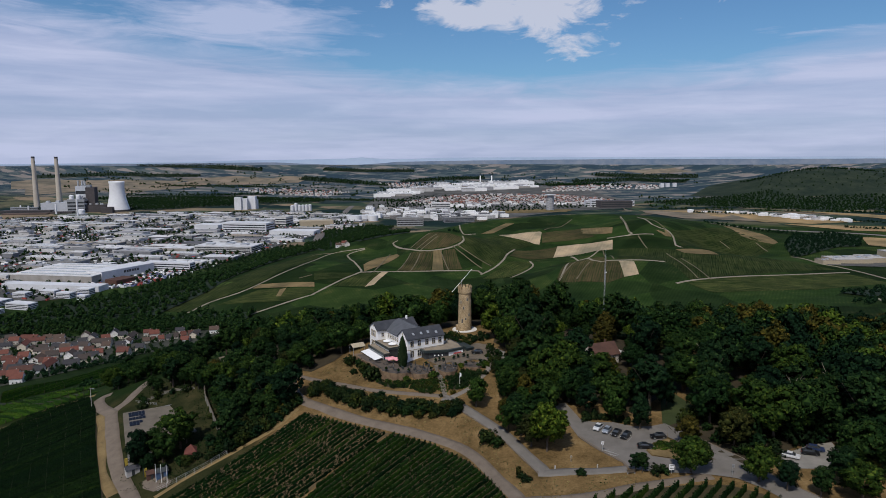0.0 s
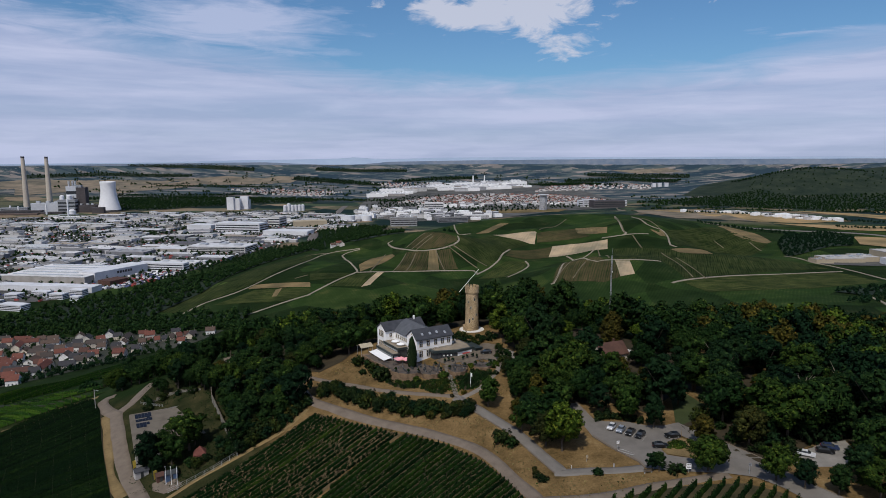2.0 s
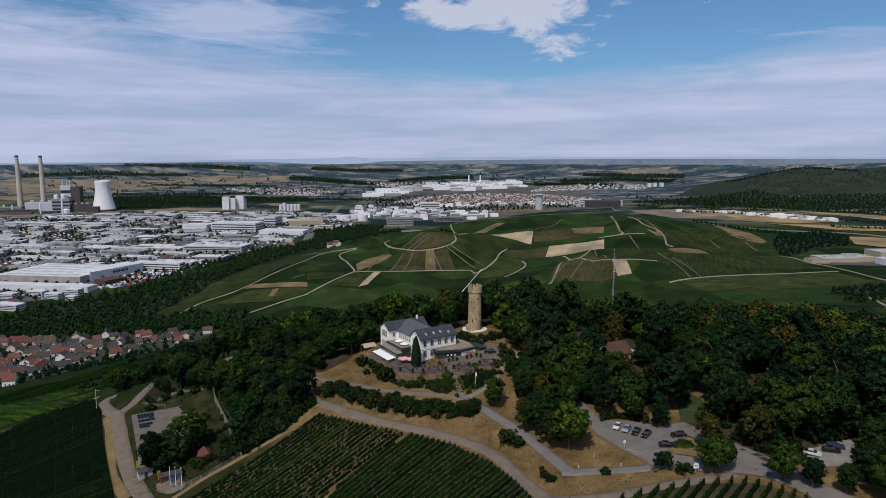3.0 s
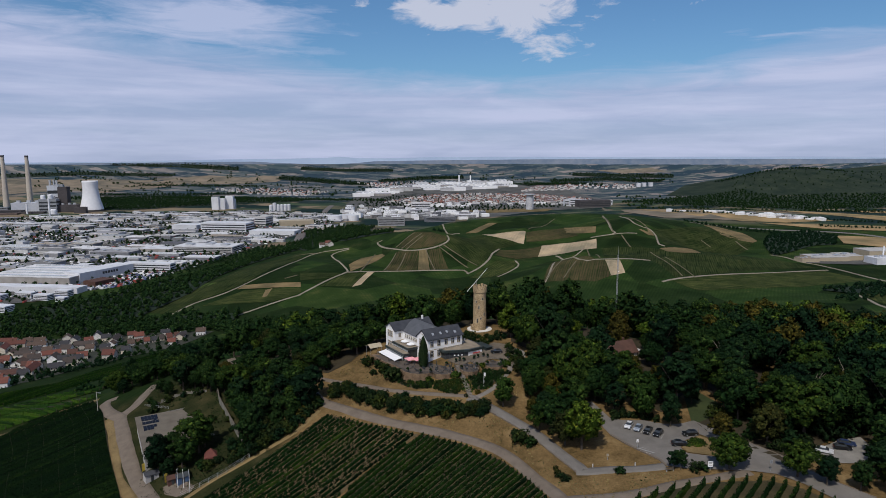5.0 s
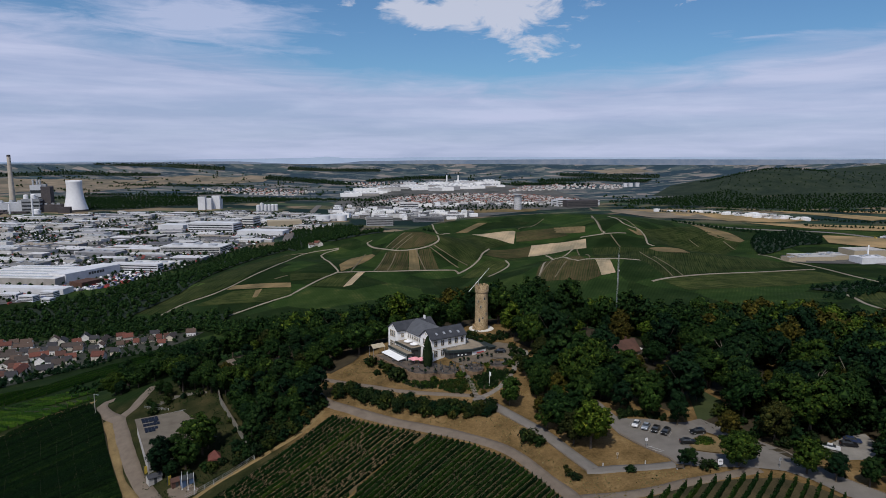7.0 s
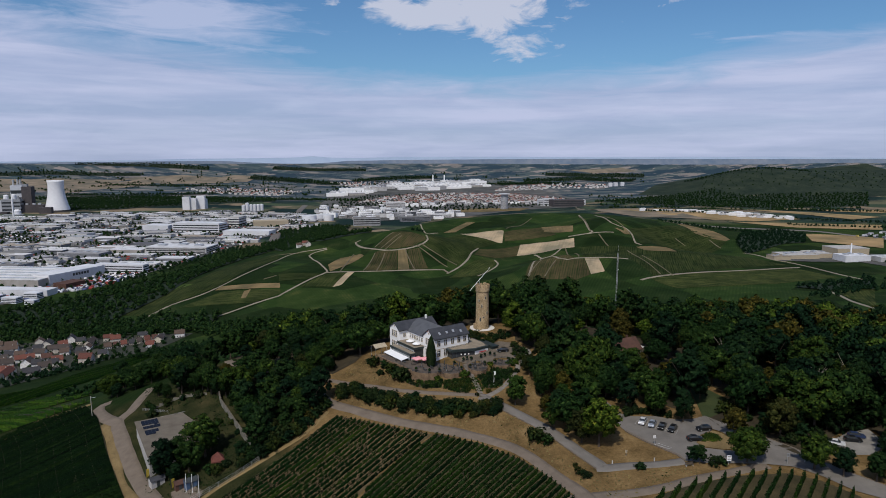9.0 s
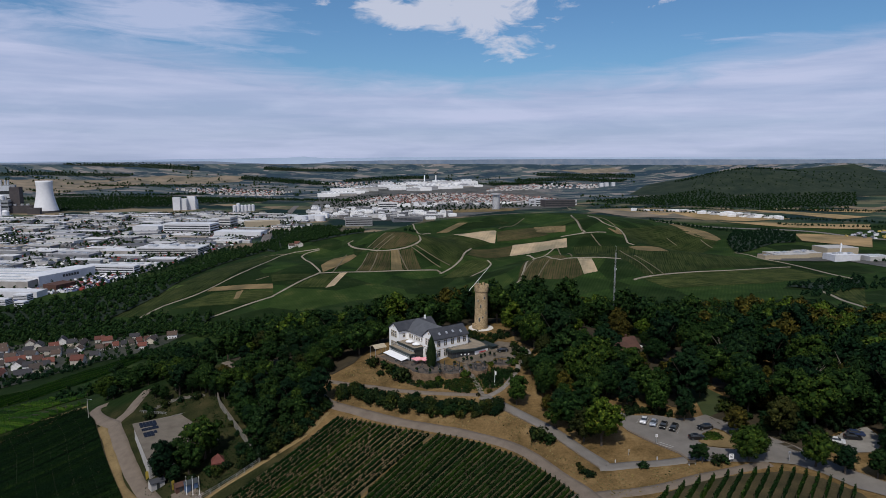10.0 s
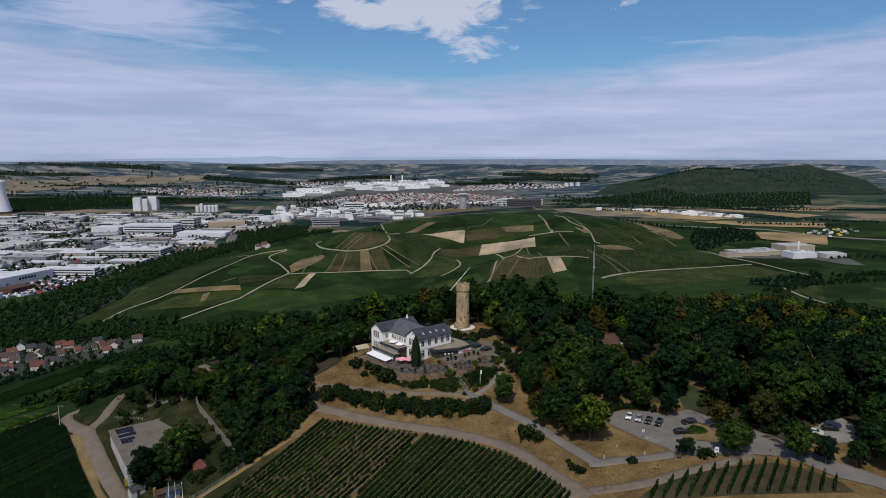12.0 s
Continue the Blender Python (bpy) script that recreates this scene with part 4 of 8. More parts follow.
back_spots = scatter(BACK_WOOD, 8.8, 8, 14000)
for j, mat in enumerate((M_leaf, M_leaf_dark, M_leaf_fresh, M_leaf, M_leaf_dark, M_leaf_gold, M_leaf, M_leaf_dark, M_leaf, M_leaf_dark, M_leaf_fresh, M_leaf, M_leaf_gold, M_leaf)):
    part_spots = back_spots[j::14]
    joined_wood("wood", part_spots, 40 + j, [(13, 4.8, 2.4, 22, 1900, 0.40, 0.6), (14, 4.4, 2.6, 22, 1900, 0.40, 0.6), (12, 5.0, 2.2, 21, 1900, 0.40, 0.6)], 1.1, 1.55, mat, "dense mixed deciduous wood covering the hilltop")


# ---- building helpers ----
def part(name, bm, mat, parent, label=""):
    me = bpy.data.meshes.new(name)
    bmesh.ops.recalc_face_normals(bm, faces=bm.faces[:])
    bm.to_mesh(me)
    bm.free()
    me.materials.append(mat)
    ob = new(name, me)
    ob.parent = parent
    return tagged(ob, label)


def box(bm, x0, x1, y0, y1, z0, z1, m=None):
    v = [bm.verts.new((m @ Vector(c)) if m is not None else c) for c in
         ((x0, y0, z0), (x1, y0, z0), (x1, y1, z0), (x0, y1, z0), (x0, y0, z1), (x1, y0, z1), (x1, y1, z1), (x0, y1, z1))]
    for f in ((0, 3, 2, 1), (4, 5, 6, 7), (0, 1, 5, 4), (1, 2, 6, 5), (2, 3, 7, 6), (3, 0, 4, 7)):
        bm.faces.new([v[i] for i in f])
    return bm


def boxes(*dims):
    bm = bmesh.new()
    for d in dims:
        box(bm, *d)
    return bm


def prism(bm, pts, z0, z1):
    """Upright block over a plan outline; z0 may differ at each corner."""
    lo = [bm.verts.new((x, y, z0[i] if isinstance(z0, list) else z0)) for i, (x, y) in enumerate(pts)]
    hi = [bm.verts.new((x, y, z1)) for x, y in pts]
    n = len(pts)
    bm.faces.new(hi)
    bm.faces.new(lo[::-1])
    for i in range(n):
        bm.faces.new((lo[i], lo[(i + 1) % n], hi[(i + 1) % n], hi[i]))
    return bm


def ring(bm, r0, r1, z0, z1, seg=40, cx=0.0, cy=0.0, a0=0.0, a1=6.28318):
    """Tapered tube wall from radius r0 at z0 to r1 at z1, closed on top."""
    full = a1 - a0 > 6.28
    n = seg if full else seg + 1
    lo = [bm.verts.new((cx + r0 * math.cos(a0 + (a1 - a0) * i / seg), cy + r0 * math.sin(a0 + (a1 - a0) * i / seg), z0)) for i in range(n)]
    hi = [bm.verts.new((cx + r1 * math.cos(a0 + (a1 - a0) * i / seg), cy + r1 * math.sin(a0 + (a1 - a0) * i / seg), z1)) for i in range(n)]
    for i in range(n if full else n - 1):
        bm.faces.new((lo[i], lo[(i + 1) % n], hi[(i + 1) % n], hi[i]))
    if full:
        bm.faces.new(hi)
    return bm


def gable_roof(x0, x1, y0, y1, ze, zr, over=0.4, thick=0.25, along="x"):
    """Two sloping slabs with verge overhang and thickness."""
    bm = bmesh.new()
    a0, a1, b0, b1 = (x0, x1, y0, y1) if along == "x" else (y0, y1, x0, x1)
    mid, half = (b0 + b1) / 2, (b1 - b0) / 2
    slope = (zr - ze) / half
    drop = over * slope
    prof = [(b0 - over, ze - drop), (mid, zr), (b1 + over, ze - drop), (b1 + over, ze - drop + thick), (mid, zr + thick * 1.2), (b0 - over, ze - drop + thick)]
    ends = []
    for a in (a0 - over, a1 + over):
        ends.append([bm.verts.new((a, b, z) if along == "x" else (b, a, z)) for b, z in prof])
    n = len(prof)
    for i in range(n):
        bm.faces.new((ends[0][i], ends[0][(i + 1) % n], ends[1][(i + 1) % n], ends[1][i]))
    for e in ends:
        bm.faces.new((e[0], e[1], e[4], e[5]))
        bm.faces.new((e[1], e[2], e[3], e[4]))
    return bm


def gable_walls(x0, x1, y0, y1, z0, ze, zr, along="x"):
    bm = bmesh.new()
    c = [(x0, y0), (x1, y0), (x1, y1), (x0, y1)]
    lo = [bm.verts.new((*p, z0)) for p in c]
    hi = [bm.verts.new((*p, ze)) for p in c]
    if along == "x":
        ga, gb = bm.verts.new((x0, (y0 + y1) / 2, zr)), bm.verts.new((x1, (y0 + y1) / 2, zr))
        bm.faces.new((lo[0], lo[1], hi[1], hi[0])), bm.faces.new((lo[2], lo[3], hi[3], hi[2]))
        bm.faces.new((lo[1], lo[2], hi[2], gb, hi[1])), bm.faces.new((lo[3], lo[0], hi[0], ga, hi[3]))
    else:
        ga, gb = bm.verts.new(((x0 + x1) / 2, y0, zr)), bm.verts.new(((x0 + x1) / 2, y1, zr))
        bm.faces.new((lo[1], lo[2], hi[2], hi[1])), bm.faces.new((lo[3], lo[0], hi[0], hi[3]))
        bm.faces.new((lo[0], lo[1], hi[1], ga, hi[0])), bm.faces.new((lo[2], lo[3], hi[3], gb, hi[2]))
    return bm


def window(parent, x, y, z, w, h, face, sill=True, trim=None, name="window"):
    """Framed window set into a wall; face is the wall's outward axis: -x, +x, -y or +y."""
    turn = {"-y": 0, "+x": 90, "+y": 180, "-x": 270}[face]
    m = Matrix.Translation((x, y, z)) @ Matrix.Rotation(radians(turn), 4, "Z")
    fr = bmesh.new()
    t = 0.14
    for d in ((-w / 2 - t, -w / 2, -0.09, 0.05, -t, h + t), (w / 2, w / 2 + t, -0.09, 0.05, -t, h + t), (-w / 2, w / 2, -0.09, 0.05, h, h + t), (-w / 2 - 0.1, w / 2 + 0.1, -0.16, 0.05, -t - 0.06, 0)):
        box(fr, *d, m)
    win = part(name, fr, trim or M_trim, parent)
    part("pane", box(bmesh.new(), -w / 2, w / 2, -0.03, 0.03, 0, h, m), M_glass, win, "dark reflecting glass")
    mull = bmesh.new()
    box(mull, -0.04, 0.04, -0.06, 0.0, 0, h, m), box(mull, -w / 2, w / 2, -0.06, 0.0, h * 0.66, h * 0.66 + 0.07, m)
    part("glazing_bar", mull, M_white, win)
    return win


# ---- the stone tower ----
def tower_material():
    m = Mat("tower_sandstone", 0.92, 0, 0.2)
    br = m.n("ShaderNodeTexVoronoi")
    mp = m.n("ShaderNodeMapping")
    mp.inputs["Scale"].default_value = (1.1, 1.1, 2.1)
    m.link(m.pos, mp.inputs["Vector"]), m.link(mp.outputs[0], br.inputs["Vector"])
    s = m.n("ShaderNodeSeparateColor")
    m.link(br.outputs["Color"], s.inputs[0])
    c = m.ramp(s.outputs[0], [(0.0, (0.24, 0.175, 0.10)), (0.5, (0.42, 0.32, 0.19)), (1.0, (0.58, 0.46, 0.30))])
    stain = m.ramp(m.noise(0.22, 5, 0.65), [(0.35, (0.6, 0.58, 0.55)), (0.62, (1.08, 1.05, 1.0))])
    m.colour(m.mix(1.0, c, stain, "MULTIPLY"))
    m.bump(br.outputs["Distance"], 0.7, 0.08)
    return m.m


M_tower = tower_material()


def stone_tower(x, y):
    z = gz(x, y)
    ob = tagged(new("stone_tower"), "round battlemented sandstone watchtower on the hilltop", "tower")
    ob.location = (x, y, z)
    bm = ring(bmesh.new(), 2.95, 2.62, -1.5, 15.8, 48)
    part("shaft", bm, M_tower, ob)
    bm = ring(bmesh.new(), 2.62, 2.95, 15.8, 16.4, 48)
    ring(bm, 2.95, 2.95, 16.4, 18.0, 48)
    part("parapet", bm, M_tower, ob)
    for i in range(11):
        a = 6.28318 * i / 11
        m = Matrix.Rotation(a, 4, "Z")
        part("merlon", box(bmesh.new(), 2.35, 2.98, -0.5, 0.5, 17.95, 19.1 + 0.15 * (i % 3), m), M_tower, ob)
    bm = ring(bmesh.new(), 3.5, 3.35, -1.2, 2.3, 32, 0, 0, 2.4, 4.6)
    for i in range(11):
        m = Matrix.Rotation(3.4 + i * 0.16, 4, "Z")
        box(bm, 2.7, 3.9, -0.36, 0.36, -1.2, 2.4 - i * 0.27, m)
    part("outer_stair", bm, M_tower, ob)
    for a, zz, h in ((-1.95, 3.6, 1.6), (-1.75, 9.6, 1.1), (-1.2, 13.2, 1.0), (-0.9, 6.6, 0.9), (-1.45, 5.0, 0.7), (-2.2, 12.0, 0.9)):
        m = Matrix.Rotation(a, 4, "Z")
        r = 2.95 - 0.33 * (zz + 1.5) / 17.3
        w = part("window", box(bmesh.new(), r - 0.15, r + 0.03, -0.26, 0.26, zz, zz + h, m), M_dark, ob, "dark window slit")
        for j0, j1 in ((-0.42, -0.26), (0.26, 0.42)):
            part("jamb", box(bmesh.new(), r - 0.2, r + 0.07, j0, j1, zz - 0.1, zz + h + 0.12, m), M_trim, w)
        part("lintel", box(bmesh.new(), r - 0.2, r + 0.09, -0.44, 0.44, zz + h + 0.125, zz + h + 0.35, m), M_trim, w)
    bm = ring(bmesh.new(), 0.06, 0.05, 18.0, 22.0, 8, -1.4, -0.4)
    part("post", bm, M_metal, ob)
    bm = ring(bmesh.new(), 0.11, 0.07, -6.5, 6.5, 8)
    arm = part("boom", bm, M_whitepaint, ob, "long slanting white pole")
    arm.matrix_basis = Matrix.Translation((-1.3, -1.2, 21.6)) @ Matrix.Rotation(radians(40), 4, "Y")
    return ob


M_whitepaint = mottled("white_paint", (0.74, 0.74, 0.74), (0.84, 0.84, 0.83), 1, 6, 0.5, 0.03, 0.005, 0.4)
TOWER = (0.4, 265.5)
M_plaza = mottled("pale_concrete", (0.50, 0.48, 0.45), (0.66, 0.64, 0.60), 0.4, 5, 0.9, 0.1, 0.02)
stone_tower(*TOWER)
pl = tagged(new("tower_plaza"), "pale paved round plaza at the tower foot", "plaza", kind="structure")
pl.location = (TOWER[0], TOWER[1], gz(*TOWER) - 0.2)
part("paving", ring(bmesh.new(), 5.3, 5.3, -2.5, 0.5, 32), M_plaza, pl)
part("parapet_wall", ring(bmesh.new(), 5.45, 5.45, -3.6, 0.2, 32), M_stone, pl)


# ---- the restaurant ----
M_slatepale = mottled("pale_slate", (0.062, 0.065, 0.072), (0.11, 0.114, 0.122), 0.5, 7, 0.6, 0.25, 0.02)
M_deck = mottled("tan_gravel_deck", (0.17, 0.14, 0.10), (0.30, 0.25, 0.185), 0.4, 5, 0.95, 0.15, 0.02)
M_fascia = mottled("dark_green_metal", (0.016, 0.024, 0.024), (0.034, 0.046, 0.045), 0.8, 5, 0.45, 0.05, 0.01, 0.4)
M_glazing = mottled("dark_glazed_front", (0.012, 0.017, 0.018), (0.03, 0.036, 0.038), 1, 4, 0.25, 0.02, 0.01, 0.5)
M_wallstone = mottled("dark_sandstone_wall", (0.085, 0.055, 0.034), (0.24, 0.165, 0.10), 0.6, 3.5, 0.92, 0.7, 0.08)
M_darkpavers = mottled("brown_pavers", (0.060, 0.048, 0.038), (0.125, 0.10, 0.08), 0.6, 6, 0.9, 0.2, 0.02)
M_pavers = mottled("grey_pavers", (0.125, 0.11, 0.092), (0.215, 0.19, 0.16), 0.5, 6, 0.9, 0.2, 0.02)


def restaurant():
    z0 = -5.4
    ob = tagged(new("restaurant"), "white two-storey restaurant with slate gable roofs", "restaurant")
    ob.matrix_basis = pose(-20.8, 231.3, z0, 0, 0, 33.5)
    # front wing
    part("wall", gable_walls(0, 15.8, 0, 7.6, -3, 8.1, 11.0), M_white, ob)
    roof = part("roof", gable_roof(0, 15.8, 0, 7.6, 8.1, 11.0), M_slate, ob)
    for x, y in ((3.2, 1.4), (6.6, 1.4), (9.6, 1.5), (13.0, 1.0)):
        zz = 8.1 + 2.9 * y / 3.8
        m = Matrix.Translation((x, y, zz + 0.36)) @ Matrix.Rotation(math.atan2(2.9, 3.8), 4, "X")
        part("skylight", box(bmesh.new(), -0.4, 0.4, -0.55, 0.55, -0.1, 0.12, m), M_metal, roof)
    part("string_course", boxes((-0.06, 15.86, -0.06, 7.66, 3.85, 4.05)), M_trim, ob)
    part("gutter", boxes((-0.2, 16.0, -0.62, -0.44, 7.75, 7.95)), M_dark, ob)
    for x in (1.9, 5.0, 8.3, 11.3, 14.1):
        window(ob, x, 0, 5.3, 1.15, 1.9, "-y")
    for x in (1.9, 5.0):
        window(ob, x, 0, 1.3, 1.25, 2.2, "-y")
    for y in (2.3, 3.8, 5.3):
        window(ob, 0, y, 5.2, 0.85, 2.1, "-x")
        window(ob, 0, y, 1.0, 0.9, 2.2, "-x")
    part("oculus", boxes((-0.08, 0.05, 3.5, 4.1, 9.2, 9.8)), M_trim, ob)
    # rear wing
    part("wall", gable_walls(-3.2, 14.5, 19.7, 27.0, -3, 7.6, 10.0), M_white, ob)
    part("roof", gable_roof(-3.2, 14.5, 19.7, 27.0, 7.6, 10.0), M_slate, ob)
    part("chimney", boxes((11.2, 11.9, 22.6, 23.2, 9.4, 11.3)), M_white, ob)
    part("gutter", boxes((-3.4, 0.3, 19.2, 19.36, 7.3, 7.46)), M_dark, ob)
    for y in (22.0, 23.4, 24.8):
        window(ob, -3.2, y, 4.7, 0.85, 2.2, "-x")
        window(ob, -3.2, y, 0.6, 0.85, 2.0, "-x")
    part("oculus", boxes((-3.28, -3.15, 23.1, 23.6, 8.5, 9.0)), M_trim, ob)
    window(ob, -0.9, 19.7, 5.0, 0.8, 1.2, "-y")
    # link between the wings
    part("wall", gable_walls(0.7, 14.5, 7.6, 19.7, -3, 7.2, 10.4, "y"), M_white, ob)
    part("roof", gable_roof(0.7, 14.5, 5.0, 22.0, 7.2, 10.4, 0.35, 0.25, "y"), M_slatepale, ob, "lighter grey slate roof")
    for y in (9.6, 11.2, 12.8, 14.4, 16.0, 17.6):
        window(ob, 0.7, y, 5.0, 0.75, 1.2, "-x")
    # glazed pavilion with two flat roofs
    part("pavilion_wall", boxes((-4.0, 0.66, 7.7, 19.6, -3, 3.2)), M_glazing, ob, "dark framed glass pavilion")
    part("pavilion_wall", boxes((-6.6, -4.0, 6.6, 20.6, -3, 1.7)), M_glazing, ob, "dark framed lower glass front")
    part("flat_roof", boxes((-4.05, 0.68, 7.5, 19.6, 3.5, 3.62)), M_deck, ob)
    part("flat_roof", boxes((-6.5, -4.1, 6.4, 20.8, 1.9, 2.02)), M_deck, ob)
    for z0, z1, u0, v0, v1 in ((2.9, 3.75, -4.3, 7.25, 19.68), (1.35, 2.15, -6.85, 6.1, 21.0)):
        part("fascia", boxes((u0, u0 + 0.22, v0, v1, z0, z1), (u0 + 0.22, 0.66 if z0 > 2 else -4.02, v0, v0 + 0.22, z0, z1)), M_fascia, ob, "dark green sheet-metal fascia")
    for i in range(10):
        y = 7.0 + i * 1.4
        part("pane", boxes((-6.72, -6.58, y, y + 1.0, -0.6, 1.1)), M_glasspale, ob, "pale reflecting pane")
    for i in range(8):
        y = 8.0 + i * 1.45
        part("pane", boxes((-4.12, -3.98, y, y + 1.1, 2.15, 2.75)), M_glasspale, ob, "pale reflecting pane")
    part("pane", boxes((-6.2, -4.6, 6.52, 6.66, -0.6, 1.1)), M_glasspale, ob, "pale reflecting pane")
    # low annex, entrance porch under a deep canopy, sign wall
    def slant(poly, z0, z1):
        return prism(bmesh.new(), poly, z0, z1)

    part("annex_wall", slant([(6.0, -2.8), (14.3, -6.0), (20.5, -5.9), (21.8, -1.5), (21.8, 5.0), (15.82, 5.0), (15.82, -0.02), (6.0, -0.02)], -3, 3.0), M_dark, ob, "dark glazed entrance porch")
    part("canopy", slant([(5.2, -3.2), (14.5, -6.8), (21.0, -6.4), (22.3, -1.5), (22.3, 5.4), (15.83, 5.4), (15.83, -0.02), (5.2, -0.02)], 2.9, 3.75), M_fascia, ob, "broad dark green sheet-metal canopy")
    part("canopy_top", slant([(6.2, -2.7), (14.6, -5.9), (20.3, -5.6), (21.6, -1.3), (21.6, 4.8), (15.9, 4.8), (15.9, -0.4), (6.2, -0.4)], 3.7, 3.82), M_deck, ob)
    for i in range(6):
        f = (i + 0.3) / 6.2
        m = Matrix.Translation((6.0 + 8.3 * f, -2.8 - 3.2 * f, 0)) @ Matrix.Rotation(math.atan2(-3.2, 8.3), 4, "Z")
        part("pane", box(bmesh.new(), 0, 1.15, -0.1, 0.05, 0.6, 2.6, m), M_glass, ob)
        if i in (2, 3, 4):
            part("lettering_bar", box(bmesh.new(), 0.1, 0.6, -0.18, -0.12, 1.5, 2.0, m), M_whitepaint, ob)
    part("sign_panel", boxes((14.4, 20.7, -6.35, -6.05, 0.2, 2.85)), M_whitepaint, ob, "white sign wall with red lettering bars")
    part("lettering_bar", boxes((16.4, 19.8, -6.42, -6.36, 1.7, 2.2)), M_signred, ob)
    part("lettering_bar", boxes((17.0, 19.0, -6.42, -6.36, 1.2, 1.45)), M_signred, ob)
    part("annex_wall", boxes((22.34, 25.2, -6.8, 2.0, -1, 3.0)), M_fascia, ob, "dark timber store")
    part("annex_roof", boxes((22.36, 25.5, -7.1, 2.3, 3.0, 3.25)), M_fascia, ob)
    for x, y in ((17.5, 2.0), (20.0, 4.5)):
        part("vent", ring(bmesh.new(), 0.3, 0.3, 3.8, 4.4, 12, x, y), M_metal, ob)
    return ob


M_glasspale = mottled("pale_glass", (0.3, 0.33, 0.34), (0.45, 0.48, 0.49), 1, 3, 0.15, 0, 0, 0.6)
M_signred = mottled("sign_red", (0.4, 0.06, 0.06), (0.5, 0.09, 0.08), 1, 6, 0.6, 0, 0)
M_pink = mottled("pink_canvas", (0.62, 0.22, 0.26), (0.8, 0.4, 0.42), 1.2, 6, 0.8, 0.1, 0.02)
M_canvas = mottled("white_canvas", (0.70, 0.70, 0.69), (0.82, 0.82, 0.81), 0.6, 5, 0.8, 0.1, 0.02)
restaurant()
HOUSE = pose(-20.8, 231.3, -5.4, 0, 0, 33.5)


def at_house(u, v):
    p = HOUSE @ Vector((u, v, 0))
    return p.x, p.y


def parasol(u, v, z, r, mat, label, square=False):
    x, y = at_house(u, v)
    ob = tagged(new("parasol"), label, "parasol", "terrace parasols")
    ob.matrix_basis = pose(x, y, z, 0, 0, 33.5)
    part("pole", ring(bmesh.new(), 0.05, 0.05, 0, 2.6, 8), M_metal, ob)
    bm = bmesh.new()
    n = 4 if square else 8
    rim = [bm.verts.new((r * math.cos(6.2832 * (i + 0.5) / n), r * math.sin(6.2832 * (i + 0.5) / n), 2.2)) for i in range(n)]
    low = [bm.verts.new((v0.co.x, v0.co.y, 2.0)) for v0 in rim]
    top = bm.verts.new((0, 0, 2.85))
    for i in range(n):
        bm.faces.new((rim[i], rim[(i + 1) % n], top))
        bm.faces.new((low[i], low[(i + 1) % n], rim[(i + 1) % n], rim[i]))
    part("canopy", bm, mat, ob)


for v in (10.5, 15.0):
    parasol(-1.2, v, -5.4 + 4.0 - 1.9, 1.7, M_canvas, "white round parasol on the pavilion roof")
for u, v in ((-5.6, 3.0), (-3.4, 1.2)):
    parasol(u, v, -6.4, 2.5, M_pink, "pink and white parasol on the garden terrace", True)
aw = tagged(new("awning"), "long white awning along the pavilion front", "awning")
aw.matrix_basis = HOUSE.copy()
bm = bmesh.new()
box(bm, -10.6, -7.3, 6.5, 19.5, 0.2, 0.32)
for v0 in bm.verts:
    v0.co.z += (v0.co.x + 10.6) * 0.16
part("canvas", bm, M_canvas, aw)
for v in (6.8, 11.0, 15.1, 19.2):
    part("pole", ring(bmesh.new(), 0.06, 0.06, -3, 0.25, 8, -10.4, v), M_metal, aw)
hut = tagged(new("tent_roof"), "ochre canvas canopy beside the pavilion", "canopy")
hut.matrix_basis = HOUSE @ pose(-10.5, 23.5, 0)
part("canvas", gable_roof(-2.5, 2.5, -2, 2, 1.6, 2.6, 0.2, 0.1), M_trim, hut)
part("frame", boxes((-2.4, -2.3, -1.9, -1.8, -3, 1.7), (2.3, 2.4, -1.9, -1.8, -3, 1.7), (-2.4, -2.3, 1.8, 1.9, -3, 1.7), (2.3, 2.4, 1.8, 1.9, -3, 1.7)), M_metal, hut)


# terrace and stone retaining walls
def arc(cx, cy, r, a0, a1, n=14):
    return [(cx + r * math.cos(radians(a0 + (a1 - a0) * i / n)), cy + r * math.sin(radians(a0 + (a1 - a0) * i / n))) for i in range(n + 1)]


def terrace(name, pts, top, label):
    ob = tagged(new(name), label, "terrace", kind="structure")
    lo = [min(gz(x, y) - 1.2, top - 1.5) for x, y in pts]
    part("stone_wall", prism(bmesh.new(), pts, lo, top), M_wallstone, ob)
    cx, cy = sum(p[0] for p in pts) / len(pts), sum(p[1] for p in pts) / len(pts)
    inner = [(cx + (x - cx) * 0.93, cy + (y - cy) * 0.93) for x, y in pts]
    part("paving", prism(bmesh.new(), inner, top - 0.5, top + 0.02), M_darkpavers, ob)
    n = len(pts)
    for i in range(0, n - 1, 1):
        a, b = Vector(pts[i]), Vector(pts[i + 1])
        d = b - a
        if d.length < 0.2 or d.length > 6:
            continue
        m = Matrix.Translation((a.x, a.y, top)) @ Matrix.Rotation(math.atan2(d.y, d.x), 4, "Z")
        bm = bmesh.new()
        for h in (0.5, 0.95):
            box(bm, 0, d.length, -0.03, 0.03, h, h + 0.05, m)
        box(bm, 0, 0.06, -0.03, 0.03, 0, 1.0, m)
        part("railing", bm, M_dark, ob)
    return ob


